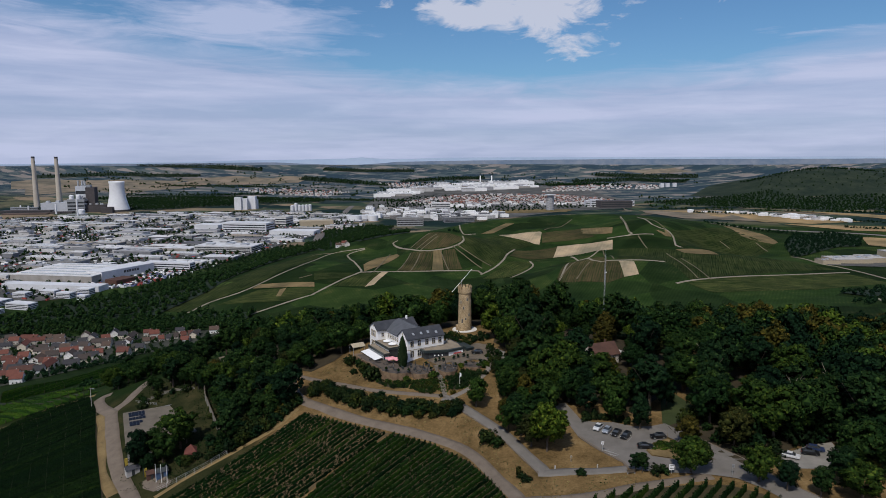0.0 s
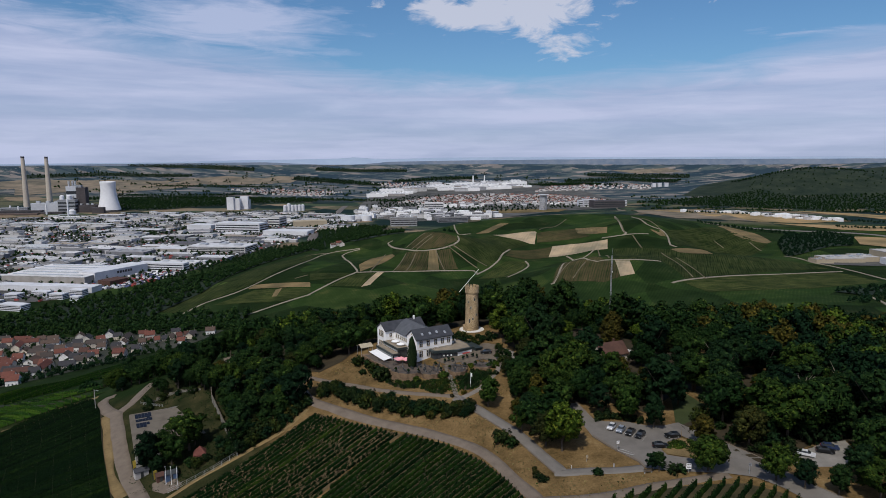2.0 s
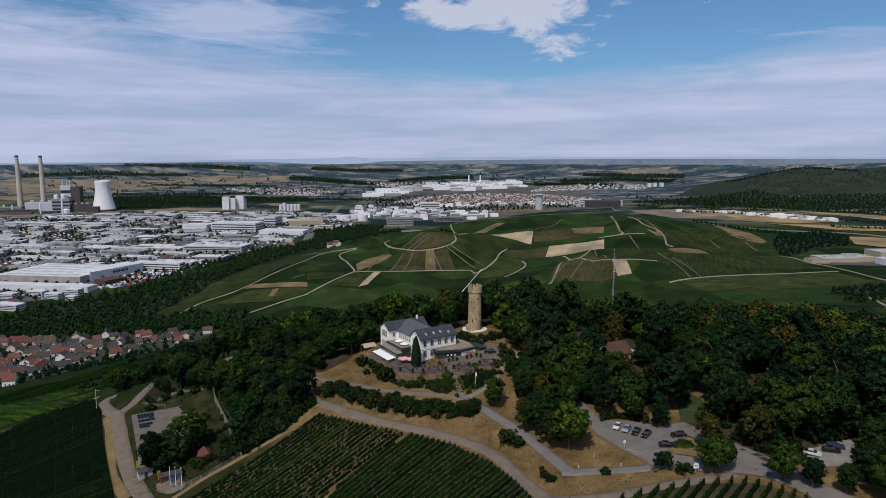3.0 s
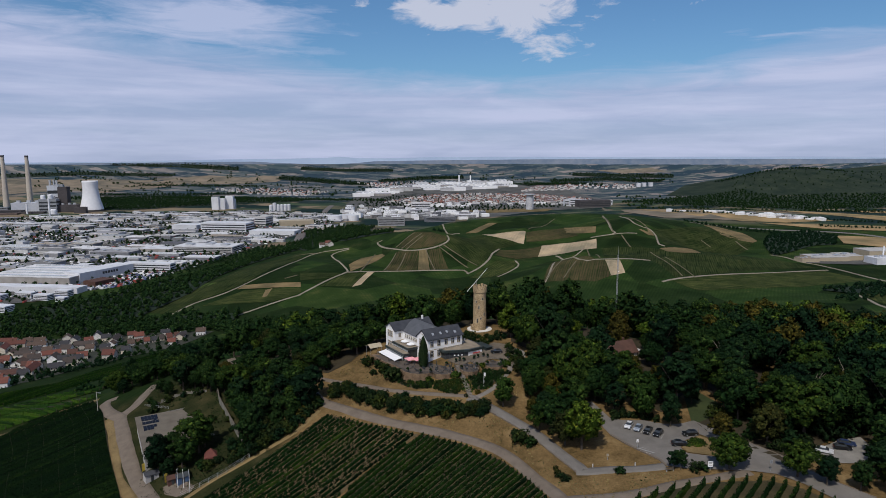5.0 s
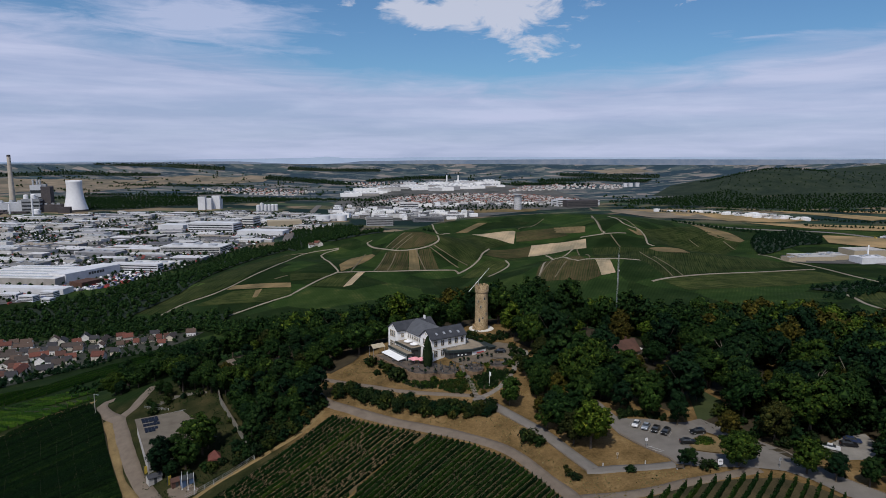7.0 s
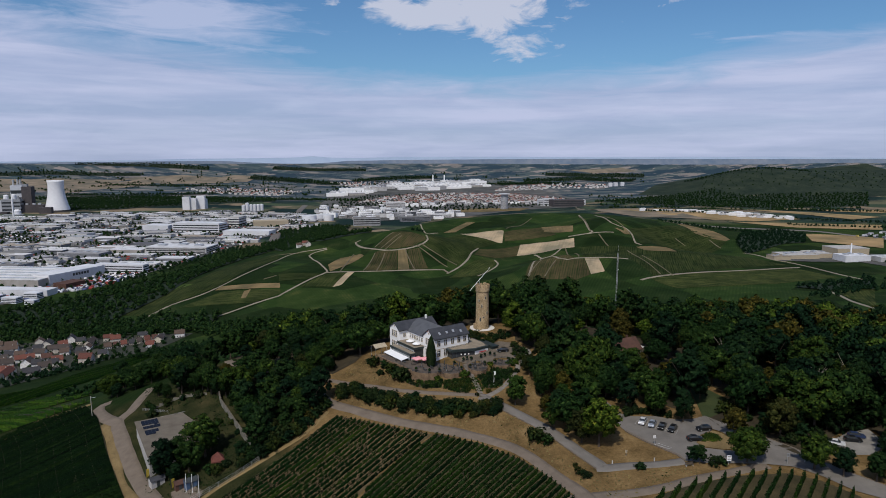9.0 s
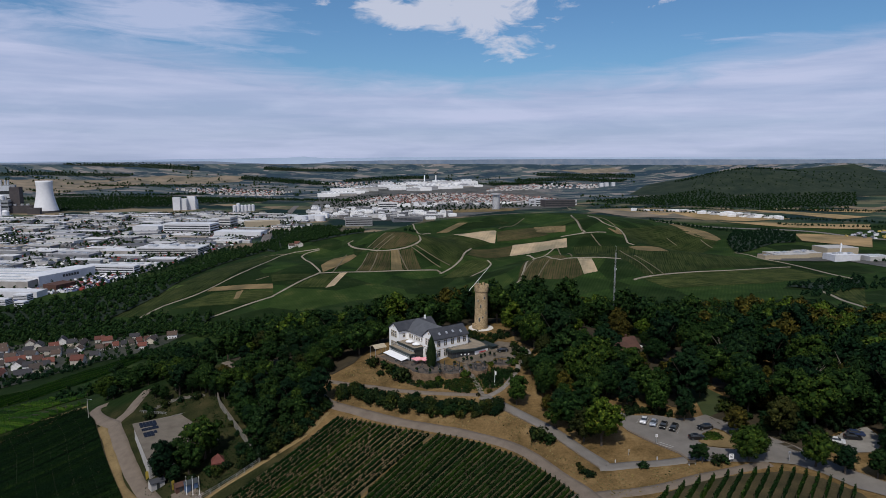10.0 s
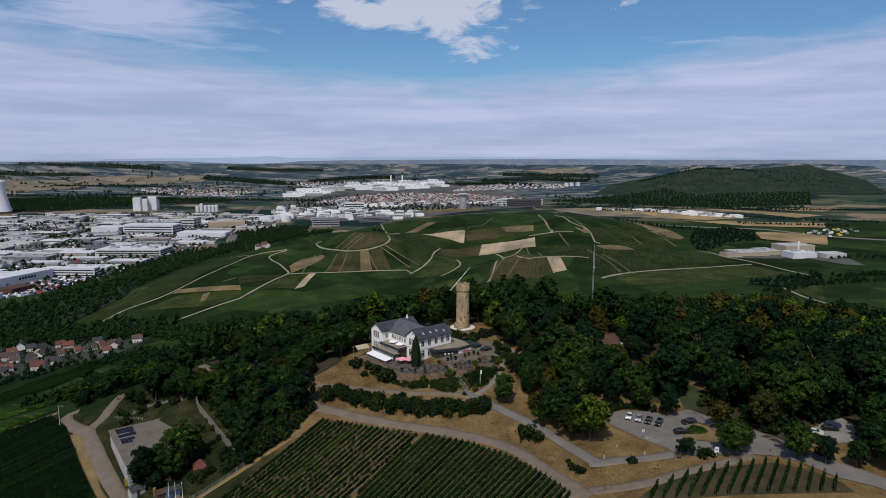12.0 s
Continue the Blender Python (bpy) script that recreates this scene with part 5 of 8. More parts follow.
terrace("terrace", [at_house(-13.5, 20), (-38, 233), (-33.5, 228), (-30.6, 223.6), (-29, 220.6), (-26.5, 218.8), (-23.5, 217.9), (-20.6, 218.4), (-18.6, 220.2), (-17.4, 218.3), (-15, 217.3), (-12.6, 217.9), (-11.3, 220.3), (-10.4, 225.5), at_house(6.0, -5.3), at_house(6.0, -0.4), at_house(-4.5, 5.0), at_house(-7, 20)], -5.9, "paved garden terrace on curved sandstone retaining walls")
terrace("terrace_2", [(-9.0, 226.5), (-8.8, 222), (-7.8, 219.4), (-6, 218.2), (-4.2, 218.3), (-2.5, 219.9), (-1.8, 223), (-2.6, 226.5), (-5, 228.6)], -5.2, "round stone-walled terrace beside the steps")
terrace("terrace_3", [(0.2, 227), (0.6, 223.6), (2.6, 222.4), (5.6, 222.6), (7.6, 225.2), (7.4, 229.2), (4.2, 230.6), (1.4, 229.8)], -4.75, "round paved terrace with seats")
M_forecourt = mottled("brown_gravel", (0.075, 0.060, 0.044), (0.155, 0.128, 0.097), 0.4, 6, 0.95, 0.2, 0.02)
patch("forecourt", [(-10.3, 227.6), (-8.9, 226.4), (-5, 228.8), (-2.4, 226.8), (0.1, 227.2), (1.3, 230.1), (4.2, 230.9), (7.7, 229.4), (10.8, 226), (12, 233), (13.4, 239.7), (9.7, 244.8), (5.2, 246.5), (3.6, 238), (-0.8, 234), (-6.5, 230.5), (-13.4, 231.2)], M_forecourt, 0.2, 3, "grey paved forecourt between the terraces and the entrance", "forecourt")
ribbon("garden_path", [(-5.6, 204.2), (-1.4, 206.5), (2.6, 210.4), (6.5, 217.1), (9.2, 222.6), (9.6, 227.7)], 1.9, M_pavers, 0.14, 1.5, "pale garden path curving up to the forecourt")
M_bedsoil = mottled("dark_planted_soil", (0.018, 0.018, 0.009), (0.055, 0.045, 0.024), 0.5, 5, 0.95, 0.4, 0.05)
BEDS = [[(-33.4, 223.0), (-31.0, 221.5), (-27.5, 218.0), (-21.5, 216.9), (-18.4, 216.5), (-19.0, 212.7), (-24.9, 213.8), (-30.2, 218.1)], [(-17.4, 216.6), (-13.6, 216.6), (-9.6, 216.3), (-8.6, 210.6), (-10.2, 208.1), (-14.0, 209.4), (-17.7, 212.4)], [(-6.2, 217.4), (-3.8, 217.6), (-1.4, 219.2), (0.4, 221.9), (7.1, 221.6), (6.0, 218.1), (2.6, 213), (0.2, 210.8), (-1.7, 209.2), (-4.4, 210.4), (-4.8, 214.5)]]
for poly in BEDS:
    patch("planting_bed", poly, M_bedsoil, 0.1, 3, "dark planted garden bed below the terrace", "garden bed")

# garden steps
st = tagged(new("garden_steps"), "stone garden steps climbing to the terrace", "steps", kind="structure")
for i in range(24):
    f = i / 23
    x, y = -5.6 - 4.2 * f ** 1.2, 205.2 + 21.0 * f
    z = gz(x, y) + 0.15
    m = Matrix.Translation((x, y, z)) @ Matrix.Rotation(radians(10), 4, "Z")
    part("step", box(bmesh.new(), -0.85, 0.85, -0.3, 0.3, -0.5, 0.1, m), M_pavers, st)

# terrace clutter: tables with chairs, planters
def bistro_set(x, y, z, rot):
    t = tagged(new("terrace_table"), "small dark garden table on the terrace", "table", "terrace tables")
    t.matrix_basis = pose(x, y, z, 0, 0, rot)
    part("tabletop", ring(bmesh.new(), 0.45, 0.45, 0.70, 0.74, 14), M_dark, t)
    part("leg", ring(bmesh.new(), 0.05, 0.05, 0.03, 0.70, 8), M_dark, t)
    part("base", ring(bmesh.new(), 0.3, 0.26, 0.0, 0.04, 12), M_dark, t)
    for k in range(2):
        a = radians(rot + 180 * k)
        c = tagged(new("garden_chair"), "dark metal garden chair at a terrace table", "chair", "terrace chairs")
        c.matrix_basis = pose(x + 0.85 * math.cos(a), y + 0.85 * math.sin(a), z, 0, 0, rot + 180 * k + 90)
        part("seat", boxes((-0.23, 0.23, -0.22, 0.22, 0.42, 0.46)), M_dark, c)
        part("backrest", boxes((-0.23, 0.23, -0.26, -0.22, 0.46, 0.88)), M_dark, c)
        for sx in (-0.21, 0.18):
            for sy in (-0.21, 0.18):
                part("leg", boxes((sx, sx + 0.03, sy, sy + 0.03, 0, 0.42)), M_dark, c)


rngc = random.Random(21)
for x, y, z in ((-27, 224, -5.88), (-24.5, 221.5, -5.88), (-22, 223.6, -5.88), (-17.5, 222.5, -5.88), (-15.6, 219.6, -5.88), (-13.4, 221, -5.88), (-14.8, 224.5, -5.88), (-19, 225.5, -5.88), (-12.6, 226.2, -5.88), (-28.5, 228, -5.88), (-32, 230, -5.88), (-35, 233, -5.88), (-6.5, 221, -5.18), (-4, 220.5, -5.18), (-5, 224, -5.18), (-7.2, 224.8, -5.18), (-3.6, 226, -5.18), (2.5, 224.5, -4.73), (5, 225, -4.73), (3.5, 228, -4.73)):
    bistro_set(x, y, z, rngc.uniform(0, 180))


# dark slim closed parasols standing on the terraces
def closed_parasol(x, y, z):
    ob = tagged(new("closed_parasol"), "closed dark parasol on a terrace", "parasol", "closed parasols")
    ob.location = (x, y, z)
    part("pole", ring(bmesh.new(), 0.04, 0.04, 0, 2.7, 8), M_metal, ob)
    part("canopy", ring(bmesh.new(), 0.22, 0.05, 0.9, 2.75, 10), M_dark, ob)
    part("base", ring(bmesh.new(), 0.4, 0.35, 0, 0.1, 12), M_dark, ob)


for x, y, z in ((-19.8, 222, -5.88), (-16.8, 220.8, -5.88), (-14.2, 222.7, -5.88), (-12.4, 219.4, -5.88), (-17.4, 225.2, -5.88), (-12.0, 223.8, -5.88), (-6.2, 222.8, -5.18), (-3.2, 222, -5.18), (-25.6, 226, -5.88)):
    closed_parasol(x, y, z)


def planter(x, y, z, r, mat):
    ob = tagged(new("planter"), "dark round planter with a clipped shrub", "planter", "terrace planters")
    ob.location = (x, y, z)
    part("pot", ring(bmesh.new(), r * 0.7, r, 0, 0.6, 14), M_dark, ob)
    mesh_object("shrub", *crown_arrays(random.Random(int(x * 9)), 1.7 * r + 0.9, r * 1.1, 0.55, 5, 110, 0.17), mat, ob)


# ---- bushes and single trees ----
def bush_model(seed, h, r, lobes, cards, size, mat, name="bush"):
    rng = random.Random(seed)
    ob = new(name)
    mesh_object("stem", *trunk_arrays(rng, h * 0.7, 0.05 * h), M_bark, ob)
    soften(mesh_object("foliage", *crown_arrays(rng, h, r, 0.15, lobes, cards, size * 0.62, 0.6), mat, ob), list(SOFT_NORMALS))
    return ob


BUSHES = []
for i, (h, r, mat, label) in enumerate(((3.2, 2.8, M_bush, "dense dark green hedge bush"), (3.8, 2.6, M_leaf_dark, "tall dark green bush"), (2.0, 1.6, M_bush, "rounded low garden shrub"), (2.4, 2.0, M_leaf_gold, "bush with browning leaves"), (1.6, 1.7, M_leaf_fresh, "light green garden shrub"))):
    b = bush_model(70 + i, h, r, 9, 520, 0.30 + 0.05 * h, mat)
    tagged(b, label, "bush", "hill bushes")
    BUSHES.append(b)


def bush(kind, x, y, s=1.0, label=""):
    b = BUSHES[kind]
    rng = random.Random(int(x * 31 + y * 17))
    m = Matrix.Translation((x, y, gz(x, y) - 0.25)) @ Matrix.Rotation(rng.uniform(0, 6.28), 4, "Z") @ Matrix.Diagonal((s * rng.uniform(0.9, 1.1), s * rng.uniform(0.9, 1.1), s * rng.uniform(0.9, 1.15), 1))
    if b.get("used"):
        ob = copy_thing(b, m)
    else:
        b["used"] = 1
        b.matrix_basis, ob = m, b
    if label:
        ob["label"] = label
    return ob


for x, y, z in ((-10.2, 229.2, -5.2), (-8.8, 230.2, -5), (-7.2, 229.6, -5), (-3.4, 231.2, -4.7), (-1.8, 232.4, -4.6), (0.2, 233.2, -4.4), (1.8, 232.2, -4.4), (-13.6, 227.6, -5.88), (-11.4, 221.6, -5.88), (-19.4, 219.7, -5.88), (-23, 219, -5.88), (-27.6, 220.8, -5.88), (-2.6, 224.6, -5.18), (-8.2, 221.6, -5.18), (1.2, 225.2, -4.73), (6.4, 227.6, -4.73), (9.4, 231.8, -4.4)):
    planter(x, y, z, 0.55, M_leaf_dark if int(x * 7) % 3 else M_bush)

# hedge between the lane and the garden
rngh = random.Random(4)
HEDGE = [(-51.9, 221.3), (-46.9, 217.5), (-41.1, 212.5), (-35.6, 208.8), (-30.4, 205.4), (-25.4, 202.5), (-20.5, 200.3), (-15.7, 199.4), (-11.4, 197.6), (-7.2, 196.4), (-3.9, 196.5)]
for i, (x, y) in enumerate(HEDGE):
    for k in range(8):
        bush(rngh.choice((0, 0, 1, 1, 3) if i > 6 else (0, 0, 1)), x + rngh.uniform(-3.2, 3.2), y - 1.8 + 0.72 * k + rngh.uniform(-0.5, 0.5), rngh.uniform(0.78, 1.1))
for x, y, k, s in ((-44, 238, 0, 1.1), (-39.5, 233, 1, 1.1), (-37, 229, 0, 1.2), (-34.5, 225.5, 1, 1.25), (-33, 221.5, 0, 1.3), (-31, 224, 1, 1.1), (-46, 241, 1, 0.9), (-41, 229, 2, 1.0)):
    bush(k, x, y, s)
# planted beds on the slope under the terrace
for j, poly in enumerate(BEDS):
    spots = scatter(poly, 1.15, 30 + j, 2500)
    joined_wood("bed_shrubs", spots[::2], 310 + j, [(2.0, 1.5, 0.1, 7, 230, 0.26, 0.6)], 0.5, 0.85, M_leaf, "low rounded green shrubs filling a garden bed", 0.2)
    joined_wood("bed_shrubs", spots[1::2], 320 + j, [(1.7, 1.5, 0.1, 7, 230, 0.26, 0.6)], 0.5, 0.85, M_bush, "low dark shrubs filling a garden bed", 0.2)
for x, y, k, s0 in ((6.7, 225.4, 4, 1.1), (8.6, 226.4, 4, 0.9), (-0.3, 225.3, 4, 0.9), (-19.8, 217.6, 4, 0.9), (-10.3, 218.6, 4, 1.1), (-6.9, 205.9, 3, 0.5), (-8.1, 214.7, 3, 0.5), (-3.2, 207.4, 3, 0.6), (8.4, 219.5, 2, 0.7), (-34.5, 226.5, 1, 0.8), (-32.5, 224.5, 0, 0.8), (10.4, 229.5, 2, 0.9), (11.6, 224.5, 2, 0.8)):
    bush(k, x, y, s0)
# shrubs round the tower foot and behind the annex
for x, y, k, s0 in ((-3.2, 254.5, 0, 1.1), (-0.6, 252.2, 1, 0.9), (2.6, 252.6, 0, 1.0), (-5.4, 257, 1, 1.1), (4.4, 250.4, 1, 1.1), (0.8, 248.6, 0, 1.1), (-2.6, 249.4, 1, 1.0), (7.4, 254.5, 0, 1.2), (6.6, 249.8, 0, 1.2), (-7.2, 253.4, 0, 1.1), (2.2, 245.4, 0, 0.9), (-1.2, 245.8, 1, 0.9), (-5, 249.8, 0, 1.1), (9.5, 251.5, 1, 1.2), (3.9, 247.5, 2, 1.0)):
    bush(k, x, y, s0 * 0.68)
for x, y, k, s0 in ((9.5, 233, 2, 0.9), (11.2, 236, 0, 0.8), (12, 231, 1, 0.8), (8, 228.5, 4, 0.8), (12.6, 227.5, 0, 0.9), (13.5, 234.5, 1, 0.9), (10.6, 240, 0, 0.8)):
    bush(k, x, y, s0)
# dry-slope bushes by the drive
for x, y, k, s in ((8.5, 178.2, 0, 1.25), (10.8, 176, 1, 1.1), (7.2, 180, 0, 1.0), (16.2, 161.5, 3, 0.6), (17.8, 157.6, 0, 0.6), (16.6, 159.5, 2, 0.8), (31.8, 157.4, 1, 0.75), (50.2, 155.0, 0, 0.85), (52.3, 155.3, 1, 0.8), (15.9, 163.6, 3, 0.5)):
    bush(k, x, y, s)
for x, y, s0 in ((53.6, 168.4, 0.62), (54.8, 169.7, 0.7), (56.2, 170.6, 0.75), (57.4, 170.2, 0.7), (57.6, 168.4, 0.66), (55.9, 168.2, 0.72)):
    bush(4, x, y, s0, "light green clipped hedge bush on the road island")
for x, y in ((38.0, 187.8), (39.6, 188.6), (41.3, 189.0), (43.0, 188.9), (44.8, 188.4), (46.6, 187.6), (48.4, 186.6), (50.2, 185.4), (38.9, 190.0), (41.5, 191.0)):
    bush(2, x, y, 0.95, "low clipped green hedge behind the parking bays")
SINGLE = [
    # by the drive and the parking road
    (5, 4.8, 199.0, 0.98), (5, 24.6, 171.2, 1.42), (4, 20.4, 174.6, 1.1), (5, 46.5, 187.0, 1.1), (1, 53.0, 181.4, 1.0), (4, 63.2, 170.2, 0.86), (2, 58.9, 155.0, 0.78), (3, 38.9, 191.7, 0.62), (0, 73.3, 149.4, 0.75), (1, 78.2, 145.4, 0.85), (1, 84.5, 142.5, 0.8), (1, 91.5, 146.5, 1.0), (0, 97.5, 151, 1.0), (1, 104, 147, 1.0), (0, 92.5, 140.0, 0.78), (4, 98, 136, 0.75),
    # west of the parking road, up to the forecourt
    (0, 17.9, 181.4, 0.85), (5, 27.2, 175.6, 0.95), (1, 16.5, 190.5, 0.90), (4, 20.8, 200.7, 0.95), (0, 26.4, 194.6, 0.80), (0, 30.7, 205.4, 0.90), (2, 15.3, 205.3, 0.80), (1, 26.5, 209.3, 1.00), (0, 20.2, 213.0, 1.00), (4, 12.7, 217.6, 0.80),
    (0, 14.5, 184, 0.62), (4, 18.5, 187, 0.6), (0, 24, 190, 0.68), (4, 13.5, 193, 0.6), (5, 20, 197, 0.72), (1, 28, 198.5, 0.85), (1, 14, 203, 0.75), (4, 20.5, 207, 1.0), (0, 27, 206, 1.1), (3, 25, 214, 1.1), (2, 16.5, 213, 0.8), (4, 19.5, 226, 1.1), (1, 28, 222, 1.2), (0, 35, 212, 1.2),
    # golden and dark trees below the lodge
    (1, 107.4, 236.4, 1.00), (0, 109.0, 243.8, 1.10), (1, 47.9, 190.1, 0.90), (0, 46.4, 195.7, 0.85), (1, 54.3, 198.8, 0.90), (0, 76.3, 212.6, 0.90), (3, 41.3, 209.4, 0.80),
    (4, 58.8, 206, 1.15), (4, 50.8, 217, 1.1), (1, 41, 207, 1.0), (0, 46, 211, 0.95), (2, 35, 201, 0.9), (1, 66, 199, 0.9), (0, 76, 190, 1.0),
    # wood edge above the parking
    (4, 80.2, 183, 1.15), (0, 86, 170, 1.2), (0, 94, 172, 1.2), (1, 101, 170, 1.25), (1, 109, 165, 1.2), (0, 117, 160, 1.25), (2, 104, 158, 0.9),
    # round the tower and behind the restaurant
    (5, 12.5, 253, 1.5), (5, -10.5, 270.5, 1.2), (0, 19.5, 248, 1.25), (2, 18, 238, 1.1), (0, 8.5, 274, 1.2), (1, -2, 277, 1.2), (1, -17, 268, 1.2), (2, -23, 272, 1.1), (0, 20, 262, 1.3), (3, 25, 232, 1.2)]
for k, x, y, s in SINGLE:
    plant(k, x, y, s)
M_deadwood = mottled("bare_pale_wood", (0.16, 0.14, 0.11), (0.30, 0.27, 0.22), 0.6, 5, 0.95, 0.3, 0.03)
for i, (x, y, h) in enumerate(((92, 236, 15), (118, 226, 16), (131, 235, 15), (150, 222, 16), (108, 204, 13), (124, 212, 14), (143, 205, 13), (100, 255, 15))):
    bt = tagged(new("dead_tree"), "bare pale tree standing in the wood", "dead tree", "dead trees")
    bt.location = (x, y, gz(x, y))
    mesh_object("trunk", *trunk_arrays(random.Random(300 + i), h, 0.3, 7), M_deadwood, bt)


def far_from(line, x, y, r):
    return all((p.x - x) ** 2 + (p.y - y) ** 2 > r * r for p in smooth_line(line, 2.5))


# trees reaching down to the restaurant's western side
for x, y in scatter([(-84, 262), (-63, 244), (-57, 256), (-52, 263), (-50, 276), (-80, 285)], 7.0, 63, 900, [(-24, 242, 16), (-29, 250, 12)]):
    plant(rngh.choice((0, 1, 1, 3, 2)), x, y, rngh.uniform(0.7, 0.95))
# undergrowth along the wood edge
for x, y in scatter(EDGE, 4.4, 61, 1500, [(100, 163, 7), (94, 162, 5), (88, 160, 5)]):
    if far_from(ROAD_B, x, y, 5.0):
        bush(rngh.choice((0, 1, 1, 0, 3)), x, y, rngh.uniform(0.9, 1.5))
for x, y in scatter(EDGE, 7.5, 62, 900, [(100, 163, 8), (94, 162, 6), (88, 160, 6)]):
    if far_from(ROAD_B, x, y, 8.5):
        plant(rngh.choice((1, 1, 3, 4)), x, y, rngh.uniform(0.75, 1.05))
# wood between the western road, the hall and the lane
WEST = [(-66.5, 216), (-75, 204.5), (-87, 219.5), (-96, 236), (-105, 246), (-116, 251), (-133, 267), (-128, 275), (-117, 268), (-104, 262), (-92, 254), (-80, 246), (-70, 236)]
for x, y in scatter(WEST, 5.6, 12, 4000):
    plant(rng0.choices(range(6), (5, 6, 3, 4, 1.3, 0.4))[0], x, y, rng0.uniform(0.66, 0.95))
WEST2 = [(-152, 280), (-146, 285), (-132, 283), (-120, 286), (-118, 300), (-150, 318), (-178, 310), (-172, 288), (-160, 277)]
for x, y in scatter(WEST2, 6.4, 14, 4000):
    plant(rng0.choices(range(6), (5, 6, 3, 4, 0.6, 0.2))[0], x, y, rng0.uniform(0.62, 0.9))
for k, x, y, s in ((1, -110.8, 202.0, 1.4), (1, -107.0, 206.5, 1.15), (0, -99.5, 209.0, 1.1), (1, -106, 198.6, 0.72), (1, -114.0, 206.0, 0.8), (0, -103.0, 202.5, 0.8), (3, -98.5, 211.5, 0.6)):
    plant(k, x, y, s)
for x, y, k, s in ((-136.6, 252.5, 1, 1.0), (-131.7, 244, 0, 0.9), (-92.4, 198.5, 0, 1.0), (-95.5, 199.5, 1, 1.0), (-90, 200.5, 0, 0.8), (-83.9, 199.5, 0, 0.7), (-90.9, 217, 1, 0.6), (-100, 197, 0, 0.9), (-112.5, 207, 4, 0.9), (-117, 208.5, 4, 0.6), (-86, 205, 2, 0.9)):
    bush(k, x, y, s)


# thick growth down to the verge, and behind the hall yard
rngw = random.Random(91)
for i, q in enumerate(smooth_line(VERGE[2:], 2.4)):
    for off, k, lo, hi in ((2.6, rngw.choice((0, 1, 1)), 1.0, 1.4), (4.6, rngw.choice((1, 0, 3)), 1.2, 1.6)):
        bush(k, q.x - 0.5 * off + rngw.uniform(-0.6, 0.6), q.y + 0.86 * off + rngw.uniform(-0.6, 0.6), rngw.uniform(lo, hi))
    if i % 2 == 0:
        plant(rngw.choice((1, 0, 3, 1)), q.x - 0.5 * 6.5, q.y + 0.86 * 6.5, rngw.uniform(0.62, 0.85))
for x, y, k, s in ((-130, 255, 1, 0.7), (-124.5, 256.5, 3, 0.75), (-119, 255.5, 1, 0.8), (-112.5, 252.5, 0, 0.75), (-136, 261, 1, 0.7), (-128, 262, 0, 0.8), (-107, 247.5, 1, 0.8), (-101, 244, 0, 0.8), (-96.5, 238, 1, 0.8), (-92, 230, 0, 0.8), (-88, 222, 1, 0.8), (-83.5, 213.5, 0, 0.75), (-79.5, 206.5, 3, 0.75)):
    plant(k, x, y, s)
for x, y, k, s in ((-133, 248.5, 1, 0.9), (-128, 250, 0, 0.9), (-122, 250.5, 1, 0.8), (-115, 249, 0, 0.9), (-98, 231, 2, 0.8), (-94, 224, 0, 0.7), (-90.5, 218, 1, 0.6), (-85, 208.5, 0, 0.7)):
    bush(k, x, y, s)


def cypress(x, y, z, h):
    ob = tagged(new("cypress"), "narrow dark columnar conifer beside the white gable", "conifer")
    ob.location = (x, y, z)
    rng = random.Random(9)
    mesh_object("trunk", *trunk_arrays(rng, h * 0.4, 0.16, 2), M_bark, ob)
    V, F = [], []
    for i in range(2600):
        f = rng.random() ** 0.9
        r = 1.75 * math.sin(math.pi * min(1, 0.12 + 0.88 * f) ** 0.75) ** 0.7 + 0.08
        a = rng.uniform(0, 6.2832)
        n = Vector((math.cos(a), math.sin(a), 0.5)).normalized()
        p = Vector((math.cos(a) * r, math.sin(a) * r, 0.3 + f * (h - 0.3))) * 1.0
        u, w = n.orthogonal().normalized(), None
        w = n.cross(u)
        s = rng.uniform(0.14, 0.3)
        k = len(V)
        V += [tuple(p - u * s), tuple(p - w * s * 0.6), tuple(p + u * s * 1.3 + Vector((0, 0, 0.15))), tuple(p + w * s * 0.6)]
        F += [(k, k + 1, k + 2), (k, k + 2, k + 3)]
    for j in range(8):
        k = len(V)
        f = j / 7
        r = 1.5 * math.sin(math.pi * min(1, 0.12 + 0.88 * f) ** 0.75) ** 0.7 + 0.03
        V += [(r * math.cos(t * 0.785), r * math.sin(t * 0.785), 0.2 + f * (h - 0.4)) for t in range(8)]
        if j:
            F += [(k + t, k + (t + 1) % 8, k - 8 + (t + 1) % 8, k - 8 + t) for t in range(8)]
    mesh_object("foliage", V, F, M_conifer, ob)


cypress(-22.2, 226.2, -6.0, 11.6)


